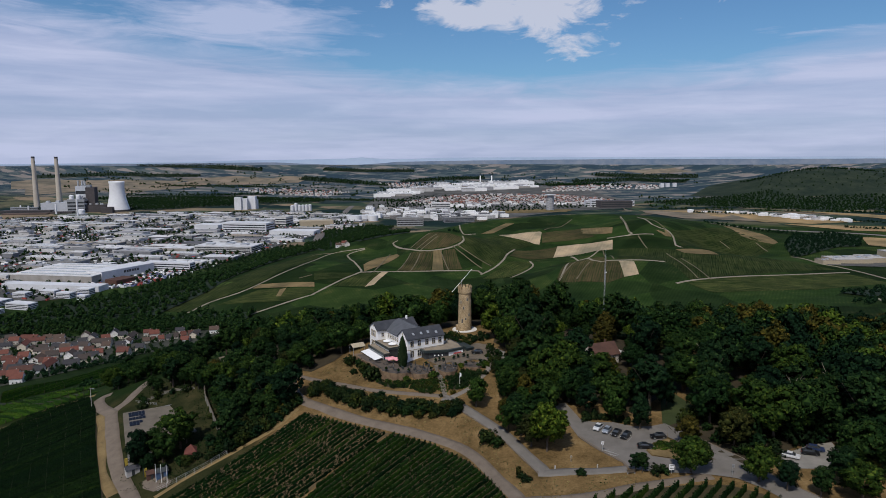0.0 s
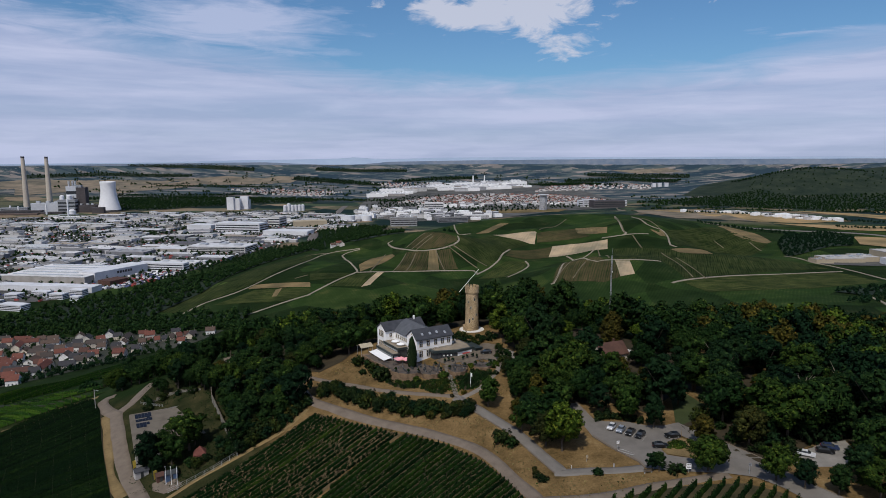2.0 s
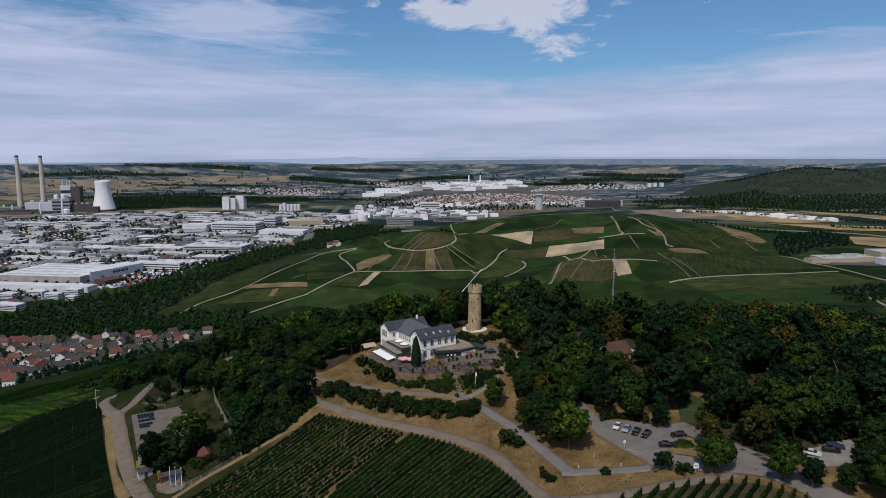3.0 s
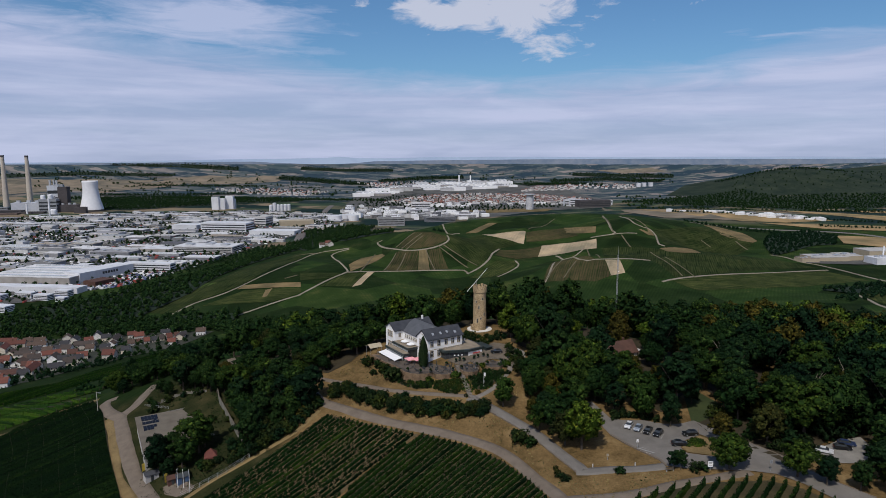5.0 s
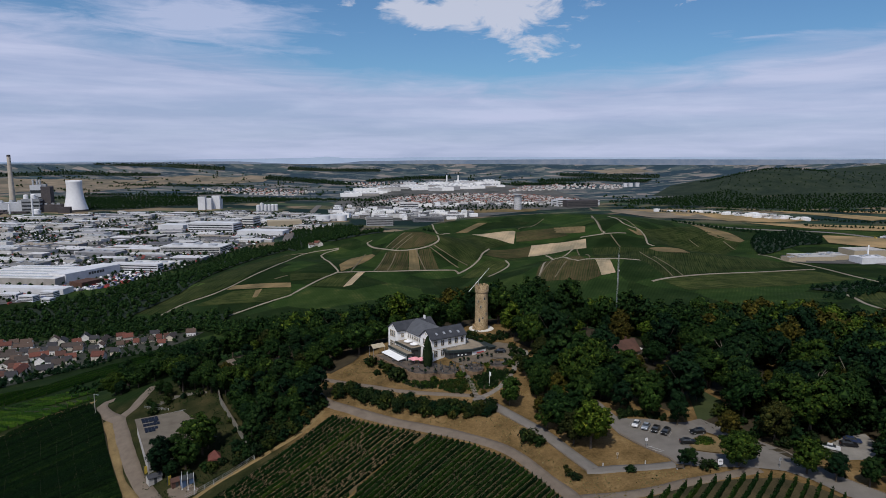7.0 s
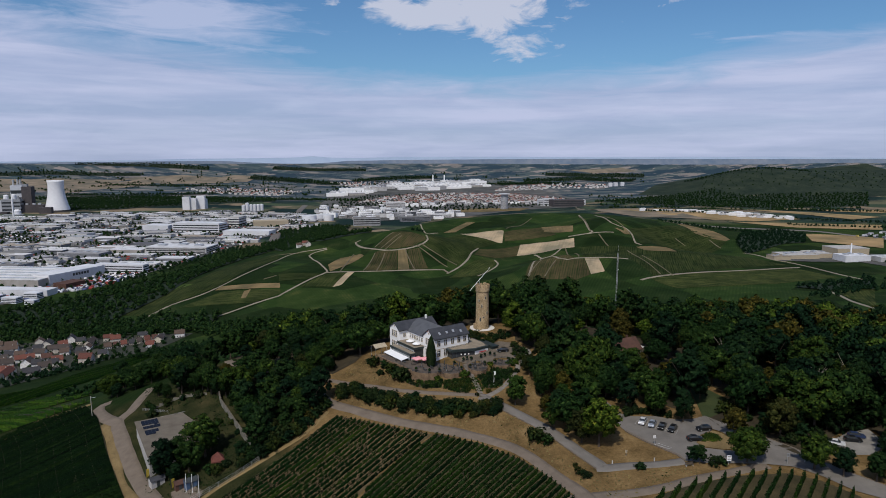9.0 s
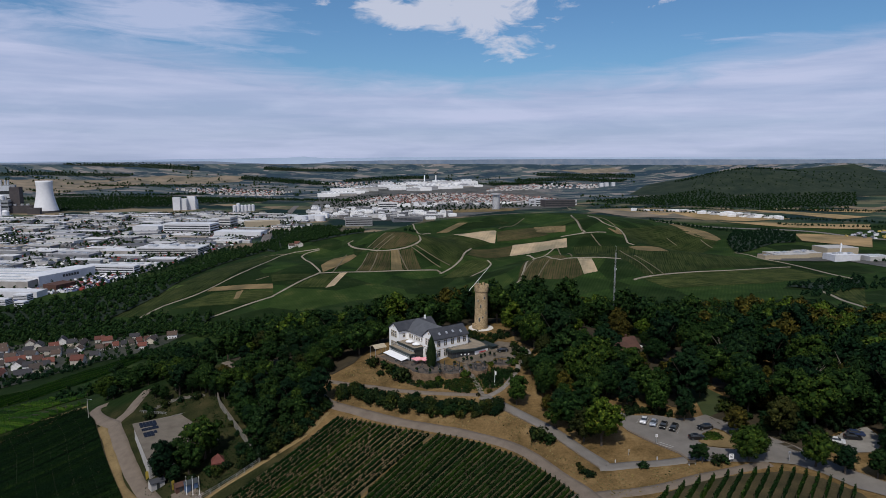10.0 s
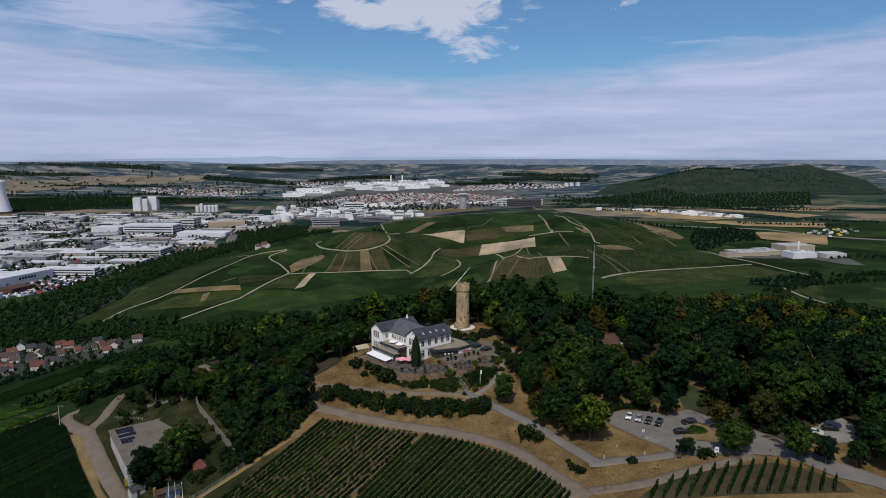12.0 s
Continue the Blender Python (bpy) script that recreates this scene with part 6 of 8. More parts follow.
# ---- vine rows ----
def vine_rows(poly, direction, gap, height, thin, seed, label, fill=1.0, leaves=None):
    rng = np.random.default_rng(seed)
    d = Vector(direction).normalized()
    n = Vector((-d.y, d.x))
    P = [Vector(p) for p in poly]
    c0, c1 = min(p.dot(n) for p in P), max(p.dot(n) for p in P)
    k, count = c0 + gap * 0.6, 0
    while k < c1:
        cuts = []
        for a, b in zip(P, P[1:] + P[:1]):
            fa, fb = a.dot(n) - k, b.dot(n) - k
            if (fa > 0) != (fb > 0):
                cuts.append(a.lerp(b, fa / (fa - fb)).dot(d))
        cuts.sort()
        for s0, s1 in zip(cuts[::2], cuts[1::2]):
            L = s1 - s0 - 1.0
            if L < 3:
                continue
            cards = int(L * 22 * fill)
            s = s0 + 0.5 + rng.random(cards) * L
            bushy = 0.5 + 0.5 * np.sin(s * 4.1 + count) * np.sin(s * 1.7)
            keep = rng.random(cards) < (1 - thin * (0.35 + 0.65 * (np.sin(s * 0.35 + count * 1.3) > 0.2)))
            s, bushy = s[keep], bushy[keep]
            m = len(s)
            if m < 4:
                continue
            off = rng.normal(0, 0.13, m)
            hh = 0.25 + rng.random(m) ** 0.7 * (height - 0.2 + 0.25 * bushy)
            base = np.stack([s * d.x + (k + off) * n.x, s * d.y + (k + off) * n.y], 1)
            z = terrain(base[:, 0], base[:, 1]) + hh
            C = np.column_stack([base, z])
            nn = rng.normal(0, 1, (m, 3)) + np.array([n.x * 0.6, n.y * 0.6, 0.7])
            nn /= np.linalg.norm(nn, axis=1)[:, None]
            u = np.cross(nn, rng.normal(0, 1, (m, 3)))
            u /= np.linalg.norm(u, axis=1)[:, None]
            w = np.cross(nn, u)
            sz = rng.uniform(0.15, 0.30, m)[:, None]
            V = np.stack([C - u * sz, C - w * sz * 0.75, C + u * sz, C + w * sz * 0.75], 1).reshape(-1, 3)
            i4 = np.arange(m) * 4
            F = np.concatenate([np.stack([i4, i4 + 1, i4 + 2], 1), np.stack([i4, i4 + 2, i4 + 3], 1)]).tolist()
            # the leafy wall itself, broken where vines are missing
            q = np.arange(s0 + 0.5, s1 - 0.4, 0.55)
            if thin > 0.3:
                gone = rng.random(len(q)) < thin * (0.35 + 0.65 * (np.sin(q * 0.35 + count * 1.3) > 0.2))
            else:
                gone = rng.random(len(q)) < thin
            hw = np.where(gone, 0.02, rng.uniform(0.16, 0.30, len(q)))
            ht = np.where(gone, 0.15, height * rng.uniform(0.78, 1.0, len(q)))
            j = k + rng.normal(0, 0.04, len(q))
            prof = []
            for a, z1 in ((-1.0, 0.05), (-0.8, 0.8), (0.0, 1.0), (0.8, 0.8), (1.0, 0.05)):
                xx, yy = q * d.x + (j + a * hw) * n.x, q * d.y + (j + a * hw) * n.y
                prof.append(np.column_stack([xx, yy, terrain(xx, yy) + z1 * ht]))
            base_i, nq = len(V), len(q)
            V = np.concatenate([V] + prof)
            for a in range(4):
                for i in range(nq - 1):
                    c = base_i + a * nq + i
                    F.append((c, c + 1, c + nq + 1, c + nq))
            row = new("vine_row")
            tagged(row, label, "vine row", "vine rows")
            mesh_object("foliage", V.tolist(), F, leaves or M_vine, row)
            posts = bmesh.new()
            for q in np.arange(s0 + 0.4, s1, 5.5):
                x, y = q * d.x + k * n.x, q * d.y + k * n.y
                zb = gz(x, y)
                box(posts, x - 0.04, x + 0.04, y - 0.04, y + 0.04, zb - 0.3, zb + height + 0.15)
            part("support_posts", posts, M_bark, row)["kind"] = "stuff"
            count += 1
        k += gap


vine_rows(VINE_A, (13.7, 10.8), 1.85, 1.12, 0.20, 1, "patchy green vine row over brown soil", 1.1)
vine_rows(VINE_B, (22.5, 19.6), 1.9, 1.22, 0.08, 2, "dense dark green vine row on posts", 1.25)
vine_rows(VINE_C, (6.4, 7.2), 2.6, 2.05, 0.05, 3, "tall dense dark green vine row ending at the lane", 1.6)
vine_rows(VINE_D, (-21.9, -9.9), 1.9, 1.4, 0.02, 4, "dense dark green vine row on the western slope, shade in its colour", 1.1, M_vine_shaded)
vine_rows(GRASS_BAND2, (-0.77, 0.64), 3.0, 1.7, 0.04, 5, "bright green vine row above the village", 0.35, M_vine_fresh)
vine_rows(GRASS_BAND3, (-0.77, 0.64), 2.8, 1.7, 0.04, 6, "bright green vine row above the village", 0.4, M_vine_fresh)
vine_rows(GRASS_BAND1, (0.12, 0.99), 3.4, 1.8, 0.03, 7, "bright green vine row on the slope down to the village", 0.22, M_vine_fresh)


# ---- woods and hedges further off ----
def far_wood(name, polys, gap, seed, label, scale=(0.8, 1.2), mat=None, tries=16000, sparse=None):
    spots = []
    for i, p in enumerate(polys):
        spots += [q for q in scatter(p, gap, seed + i, tries) if sparse is None or noise.noise((q[0] / 70, q[1] / 70, 3)) > sparse]
    return joined_wood(name, spots, seed, [(11, 4.6, 1.0, 5, 26, 1.25), (9, 4.8, 0.8, 5, 26, 1.25), (12, 4.2, 1.2, 5, 26, 1.25)], *scale, mat or M_leaf_dark, label)


def strip(pts, width):
    """Outline of a band along a line."""
    line = [Vector(p) for p in pts]
    left, right = [], []
    for i, p in enumerate(line):
        d = (line[min(i + 1, len(line) - 1)] - line[max(i - 1, 0)]).normalized()
        s = Vector((-d.y, d.x)) * width / 2
        left.append(tuple(p + s)), right.append(tuple(p - s))
    return left + right[::-1]


WOOD_BELT = [(-676, 862), (-638, 950), (-592, 1023), (-548, 1109), (-499, 1187), (-468, 1522), (-418, 1720), (-349, 1957), (-278, 2084), (-125, 1339), (-230, 1325), (-384, 1574), (-427, 1300), (-420, 988), (-446, 873), (-461, 840), (-495, 805), (-578, 787), (-603, 763)]
WOOD_BELT2 = [(-456, 831), (-434, 847), (-365, 851), (-290, 833), (-292, 796), (-303, 785), (-358, 778), (-434, 788)]
WOOD_EAST = [(689, 1371), (815, 1445), (817, 1351), (742, 1228), (692, 1211), (609, 1140), (555, 1096), (597, 1218)]
WOOD_EAST2 = [(458, 787), (515, 815), (607, 850), (547, 766), (479, 759)]
WOOD_FOOT = [(869, 3199), (1228, 3369), (1578, 3451), (1661, 3233), (2296, 3209), (2002, 2794), (1521, 2742), (1235, 2904), (1061, 3010)]
WOOD_RIVER = [(-1793, 3214), (-1536, 3259), (-1415, 3414), (-776, 3343), (-745, 3205), (-1143, 3043), (-1318, 2785), (-1504, 2713)]
WOOD_MID = [(-457, 1988), (-406, 2060), (-332, 2122), (-252, 2098), (-283, 1953), (-351, 1888), (-416, 1797)]
far_wood("wood_belt", [WOOD_BELT, WOOD_BELT2], 10, 90, "dark green tree belt between the works and the vineyards", (0.8, 1.4))
far_wood("wood_belt", [WOOD_BELT, WOOD_BELT2, [(-560, 760), (-430, 790), (-300, 790), (-280, 760), (-420, 765)]], 17, 190, "lighter green trees in the belt above the village", (0.7, 1.25), M_leaf)
far_wood("copse", [WOOD_EAST, WOOD_EAST2], 9, 95, "dark copse between the vineyards and the plain", (0.6, 0.95))
# Dark green sheets added under the far trees to cover tan ground in the gaps.
M_woodfloor = mottled("dark_gap_filler", (0.006, 0.013, 0.008), (0.018, 0.030, 0.015), 0.02, 0.2, 0.95, 0.3, 0.3)
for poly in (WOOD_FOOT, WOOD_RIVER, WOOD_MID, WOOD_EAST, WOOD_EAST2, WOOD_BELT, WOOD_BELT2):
    patch("wood_floor", poly, M_woodfloor, 1.3, 60, "dark green sheet filling gaps below the far woods", "forest floor")
far_wood("hill_trees", [[(1500, 3400), (2600, 3300), (2700, 3700), (2300, 3850), (1700, 3850)]], 38, 270, "single dark trees on the far vineyard hill", (0.7, 1.2), None, 3000)
far_wood("wood_foot", [WOOD_FOOT], 17, 97, "dark woodland at the foot of the far hill", (0.7, 1.3), None, 20000)
far_wood("wood_foot", [WOOD_FOOT], 21, 98, "green woodland at the foot of the far hill", (0.7, 1.3), M_leaf, 12000)
far_wood("river_wood", [WOOD_RIVER, WOOD_MID, strip([(-2000, 3150), (-1500, 3330), (-900, 3330), (-300, 3250)], 90), strip([(-1900, 3900), (-1500, 3960), (-1150, 4000)], 60), strip([(-350, 4150), (300, 4230), (900, 4200)], 70)], 13, 99, "dark riverside woods on the plain", (0.8, 1.5), None, 12000)
far_wood("hedgerow", [strip([(540, 1480), (640, 1420), (720, 1400)], 22), strip([(660, 1900), (840, 1830), (1040, 1700)], 18), strip([(1040, 1700), (1300, 1560)], 18), strip([(1180, 2060), (1500, 1990), (1700, 1980)], 26), strip([(900, 1560), (1150, 1480)], 14), strip([(620, 830), (760, 860)], 26), strip([(740, 1010), (860, 1000)], 14),
                      strip([(430, 700), (520, 760), (640, 800)], 22), strip([(-320, 1420), (-240, 1470), (-100, 1560)], 24), strip([(-40, 1262), (-20, 1268)], 16), strip([(-170, 1560), (-60, 1640), (60, 1700), (170, 1720)], 60), strip([(-330, 1700), (-200, 1850), (-60, 1960)], 50)], 8, 103, "dark hedge trees beside fields", (0.55, 0.9), None, 2500)
FAR_BANDS = [strip([(-2704, 3843), (-2362, 4109), (-1860, 4289)], 70), strip([(-1863, 3387), (-1327, 3524), (-877, 3782)], 60), strip([(-1762, 3148), (-1397, 2979), (-1118, 3035)], 150), strip([(-1170, 4420), (-849, 4346), (-522, 4207)], 130), strip([(-1079, 4680), (-749, 4702), (-417, 4738)], 60),
                       strip([(884, 4567), (1178, 4473), (1525, 4359)], 90), strip([(692, 4360), (1078, 4381), (1402, 4208)], 110), strip([(-480, 4380), (-200, 4520), (100, 4560)], 90), strip([(500, 4180), (760, 4230), (1000, 4120)], 80), strip([(-2300, 4330), (-1900, 4480), (-1500, 4560)], 60), strip([(1560, 3760), (1800, 3740), (2050, 3730), (2300, 3760)], 50)]
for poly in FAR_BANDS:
    patch("wood_floor", poly, M_woodfloor, 2.0, 60, "dark green sheet filling gaps below the far woods", "forest floor")
far_wood("far_woods", FAR_BANDS, 14, 130, "dark woods in bands across the far plain", (0.9, 1.6), None, 3000)
# trees behind the hill down to the village and along the western slope
far_wood("slope_wood", [[(-200, 330), (-140, 330), (-120, 350), (-60, 360), (0, 370), (120, 380), (60, 430), (-60, 450), (-160, 440), (-205, 390)], [(-330, 780), (-200, 790), (-80, 760), (-80, 700), (-220, 690)], [(-640, 800), (-560, 775), (-430, 785), (-300, 770), (-300, 800), (-440, 830), (-600, 840)], [(180, 400), (300, 330), (330, 390), (260, 440)]], 7.5, 120, "dark trees on the slope behind the hill", (0.8, 1.1))
far_wood("slope_wood", [[(-350, 640), (-280, 690), (-210, 660), (-230, 600)], [(-240, 380), (-205, 395), (-190, 345), (-215, 330)]], 8, 124, "green trees beside the village vineyards", (0.6, 0.9), M_leaf)


# ---- village houses ----
M_houseroof = varied("village_roof", [(0.110, 0.042, 0.031), (0.085, 0.042, 0.032), (0.062, 0.050, 0.044), (0.150, 0.056, 0.040), (0.040, 0.040, 0.045), (0.090, 0.062, 0.048)], 0.85, 0.8)
M_housewall = varied("village_wall", [(0.70, 0.69, 0.66), (0.60, 0.57, 0.51), (0.64, 0.58, 0.47), (0.76, 0.76, 0.75), (0.48, 0.44, 0.39)], 0.85, 0.6)


def village_house(w, d, h, rise):
    ob = new("house")
    part("wall", gable_walls(-w / 2, w / 2, -d / 2, d / 2, -2.5, h, h + rise), M_housewall, ob)
    roof = part("roof", gable_roof(-w / 2, w / 2, -d / 2, d / 2, h, h + rise, 0.5, 0.25), M_houseroof, ob)
    part("chimney", boxes((w * 0.2, w * 0.2 + 0.7, 0.4, 1.0, h + rise * 0.5, h + rise + 1.0)), M_concrete, roof)
    for lv in range(int(h // 2.7)):
        for i in range(3):
            x = -w / 2 + w * (i + 0.7) / 3.4
            part("window", boxes((x, x + 1.3, -d / 2 - 0.06, -d / 2 + 0.05, 0.9 + lv * 2.7, 2.2 + lv * 2.7)), M_glass, ob)
        for y in (-d * 0.22, d * 0.16):
            part("window", boxes((w / 2 - 0.05, w / 2 + 0.06, y, y + 1.3, 0.9 + lv * 2.7, 2.2 + lv * 2.7)), M_glass, ob)
    return ob


HOUSES = [village_house(w, d, h, r) for w, d, h, r in ((12, 9.5, 5.2, 3.6), (15, 10, 5.4, 3.4), (10, 9, 5.0, 3.8), (19, 10, 5.6, 3.4), (11, 8.5, 3.2, 3.6))]
VILLAGE_A = [(-554, 716), (-530, 680), (-532, 716), (-504, 689), (-486, 642), (-488, 656), (-483, 703), (-467, 664), (-448, 673), (-440, 621), (-413, 638), (-448, 701), (-468, 730), (-436, 716), (-402, 652), (-420, 699), (-431, 754), (-405, 717), (-387, 670), (-366, 640), (-364, 670)]
VILLAGE_B = [(-403, 762), (-388, 748), (-362, 763), (-330, 731), (-312, 748), (-329, 705), (-450, 586), (-462, 600), (-432, 575), (-405, 530), (-400, 556), (-385, 581), (-413, 740), (-379, 500), (-500, 728), (-531, 736), (-561, 740), (-575, 700), (-590, 725), (-570, 672), (-545, 650), (-520, 620), (-495, 600), (-480, 566), (-455, 545)]
ROW_HOUSES = [(-382 + 7.2 * i, 717 + 4.0 * i) for i in range(8)]
rngv = random.Random(77)
patch("village_ground", [(-610, 760), (-600, 650), (-480, 525), (-400, 470), (-365, 520), (-350, 640), (-315, 690), (-300, 760), (-420, 785)], mottled("village_gardens", (0.010, 0.018, 0.009), (0.065, 0.062, 0.048), 0.04, 0.25, 0.95, 0.2, 0.1), 0.3, 20, "gardens and lanes between the village houses", "gardens")
FILL = [p for p in scatter([(-610, 750), (-600, 660), (-480, 540), (-410, 500), (-385, 590), (-400, 700), (-440, 770)], 19, 78, 1500) if all((p[0] - a) ** 2 + (p[1] - b) ** 2 > 190 for a, b in VILLAGE_A + VILLAGE_B + ROW_HOUSES)]
for i, (x, y) in enumerate(FILL + VILLAGE_A + VILLAGE_B + ROW_HOUSES):
    row = i >= len(FILL) + len(VILLAGE_A) + len(VILLAGE_B)
    src = HOUSES[4 if row else rngv.choice((0, 0, 1, 2, 2, 3))]
    rot = 29 if row else rngv.choice((12, 20, 28, 105, 25)) + rngv.uniform(-8, 8)
    m = Matrix.Translation((x, y, gz(x, y))) @ Matrix.Rotation(radians(rot), 4, "Z") @ Matrix.Diagonal((rngv.uniform(0.85, 1.1) * (0.75 if row else 1), rngv.uniform(0.9, 1.05), rngv.uniform(0.9, 1.1), 1))
    if src.get("used"):
        ob = copy_thing(src, m)
    else:
        src["used"] = 1
        src.matrix_basis, ob = m, src
    tagged(ob, "small row house with red tiled roof in the village" if row else "village house with pale walls and tiled gable roof", "house", "village houses")
far_wood("village_trees", [[(-600, 760), (-600, 660), (-470, 530), (-390, 480), (-370, 520), (-350, 640), (-320, 690), (-310, 760), (-400, 780)]], 10, 140, "garden trees between the village houses", (0.36, 0.75))
far_wood("village_trees", [[(-470, 525), (-400, 470), (-350, 520), (-335, 600), (-352, 640), (-372, 600), (-388, 540)]], 8, 144, "dark trees at the lower village edge", (0.45, 0.75))


# ---- industrial district ----
M_hallroof = varied("hall_roof", [(0.52, 0.52, 0.52), (0.30, 0.30, 0.31), (0.64, 0.64, 0.64), (0.20, 0.198, 0.19), (0.46, 0.45, 0.43), (0.11, 0.11, 0.118), (0.60, 0.61, 0.63), (0.36, 0.31, 0.25)], 0.7, 0.06)
M_hallwall = varied("hall_wall", [(0.521, 0.529, 0.538), (0.294, 0.302, 0.319), (0.462, 0.462, 0.454), (0.588, 0.588, 0.588), (0.185, 0.193, 0.210), (0.353, 0.336, 0.311)], 0.7, 0.08)
M_yard = mottled("city_yards", (0.022, 0.026, 0.022), (0.135, 0.13, 0.122), 0.012, 0.09, 0.95, 0.1, 0.2)
CITY = [(-828, 911), (-670, 1001), (-634, 1100), (-583, 1184), (-548, 1311), (-506, 1654), (-423, 2068), (-412, 2464), (-534, 2640), (-886, 2713), (-1300, 2622), (-1502, 2454), (-1843, 2332)]
patch("works_district", CITY, M_yard, 0.9, 60, "grey paved yards and streets of the industrial district", "paved ground")
_cube, _slab, _sky, _saw = bmesh.new(), bmesh.new(), bmesh.new(), bmesh.new()
box(_cube, -0.5, 0.5, -0.5, 0.5, -0.4, 1.0)
box(_slab, -0.502, 0.502, -0.502, 0.502, 1.0, 1.07)
for k in range(5):
    box(_sky, -0.42, 0.42, -0.42 + k * 0.2, -0.38 + k * 0.2, 1.075, 1.14)
for k in range(3):
    box(_saw, -0.36 + k * 0.3, -0.24 + k * 0.3, -0.2 + 0.2 * (k % 2), 0.05 + 0.2 * (k % 2), 1.075, 1.3)
UNIT = {}
for name, bm, mat in (("wall", _cube, M_hallwall), ("roof", _slab, M_hallroof), ("skylight_band", _sky, M_glasspale), ("roof_unit", _saw, M_metal)):
    me = bpy.data.meshes.new(name)
    bm.to_mesh(me), bm.free()
    me.materials.append(mat)
    UNIT[name] = me
_band = bmesh.new()
for k in range(3):
    z = 0.18 + k * 0.28
    box(_band, -0.48, 0.48, -0.503, -0.49, z, z + 0.13), box(_band, 0.49, 0.503, -0.48, 0.48, z, z + 0.13)
me = bpy.data.meshes.new("window_band")
_band.to_mesh(me), _band.free()
me.materials.append(M_glass)
UNIT["window_band"] = me


def hall(x, y, w, d, h, rot, label="", kind="warehouse", extra=(), paint=None, base=None):
    ob = tagged(new(kind), label or "flat-roofed pale industrial hall", kind.replace("_", " "), "industrial halls")
    ob.matrix_basis = Matrix.Translation((x, y, gz(x, y) if base is None else base)) @ Matrix.Rotation(radians(rot), 4, "Z") @ Matrix.Diagonal((w, d, h, 1))
    for n in ("wall", "roof", *extra):
        me = UNIT[n]
        c = new(n, me)
        c.parent = ob
        if n not in ("wall", "roof"):
            c["kind"] = "stuff"
        if paint and n in ("wall", "roof"):
            c.material_slots[0].link = "OBJECT"
            c.material_slots[0].material = paint[n == "roof"] if isinstance(paint, tuple) else paint
    return ob


taken = []


def special(x, y, w, d, h, rot, label, kind="warehouse", extra=(), paint=None):
    taken.append((x, y, max(w, d) * 0.55))
    return hall(x, y, w, d, h, rot, label, kind, extra, paint)


M_clad = mottled("white_cladding", (0.46, 0.47, 0.49), (0.66, 0.67, 0.69), 0.02, 0.25, 0.6, 0.05, 0.05)
# large press works with a raised white front block
special(-775, 1200, 170, 130, 14, -6, "large grey-roofed press works with white front", extra=("skylight_band",))
special(-735, 1078, 190, 26, 10, -6, "long low white works extension", paint=M_clad)
wb = special(-690, 1215, 44, 120, 17, -22, "raised white office block with dark lettering bars", "office_block", paint=M_clad)
for i in range(6):
    bm = box(bmesh.new(), 0.506, 0.512, -0.10 + i * 0.05, -0.065 + i * 0.05, 0.55, 0.82)
    part("lettering_bar", bm, M_dark, wb)
brick = special(-648, 1135, 30, 40, 9, -22, "low red brick entrance block beside the works", "brick_block", paint=M_redtile)
special(-620, 1275, 102, 20, 17, -8, "long white office block with window bands", "office_block", ("window_band",), M_clad)
for x, y, w, d, h, r in ((-672, 1012, 26, 14, 9, -10), (-655, 1040, 24, 14, 10, -10), (-625, 985, 16, 12, 10, -10), (-693, 935, 44, 18, 9, -12), (-747, 1012, 24, 16, 9, -8), (-715, 1035, 30, 16, 8, -8), (-760, 960, 50, 26, 8, -10), (-720, 900, 40, 20, 7, -14)):
    special(x, y, w, d, h, r, "small white commercial building with window bands", "office_block", ("window_band",), M_clad)
special(-709, 2000, 150, 60, 26, -8, "long layered white office block with dark window bands", "office_block", ("window_band",), M_clad)
special(-640, 2160, 40, 60, 30, -8, "grey office slab with window bands", "office_block", ("window_band",))
special(-605, 1560, 150, 70, 15, -5, "broad low grey logistics hall with roof plant", "warehouse", ("window_band", "roof_unit"))
special(-848, 2040, 84, 60, 16, -8, "white flat-roofed hall among paved yards", paint=M_clad)
special(-526, 2150, 110, 50, 18, 20, "ochre flat-roofed depot hall", paint=M_trim)
special(-535, 1915, 140, 60, 12, -6, "wide white flat-roofed hall", paint=M_clad)
rngi = random.Random(31)
ang = radians(-8)
for i in range(-26, 30):
    for j in range(-20, 30):
        u, v = i * 92 + rngi.uniform(-16, 16) + 46 * (j % 2), j * 56 + rngi.uniform(-9, 9)
        x, y = -1000 + u * math.cos(ang) - v * math.sin(ang), 1700 + u * math.sin(ang) + v * math.cos(ang)
        if not within(CITY, x, y) or rngi.random() < 0.13:
            continue
        if any((x - a) ** 2 + (y - b) ** 2 < (r + 26) ** 2 for a, b, r in taken):
            continue
        big = rngi.random()
        w, d, h = (rngi.uniform(60, 104), rngi.uniform(26, 50), rngi.uniform(5, 9)) if big < 0.62 else (rngi.uniform(18, 40), rngi.uniform(14, 28), rngi.uniform(4.5, 12))
        ex = rngi.choice((("skylight_band",), (), (), ("roof_unit",), ("roof_unit",), ("skylight_band", "roof_unit"), ("window_band",)))
        hall(x, y, w, d, h, -8 + rngi.choice((0, 0, 0, 4, -6, 14)), rngi.choice(("flat-roofed pale industrial hall", "grey flat-roofed warehouse among paved yards", "low commercial building with pale flat roof")), "warehouse", ex)
        if big < 0.5:
            hall(x + rngi.choice((-1, 1)) * (w / 2 + rngi.uniform(8, 16)), y + rngi.uniform(-24, 24), rngi.uniform(10, 24), rngi.uniform(10, 18), rngi.uniform(4, 9), -8, "small pale workshop beside a hall", "workshop", ())
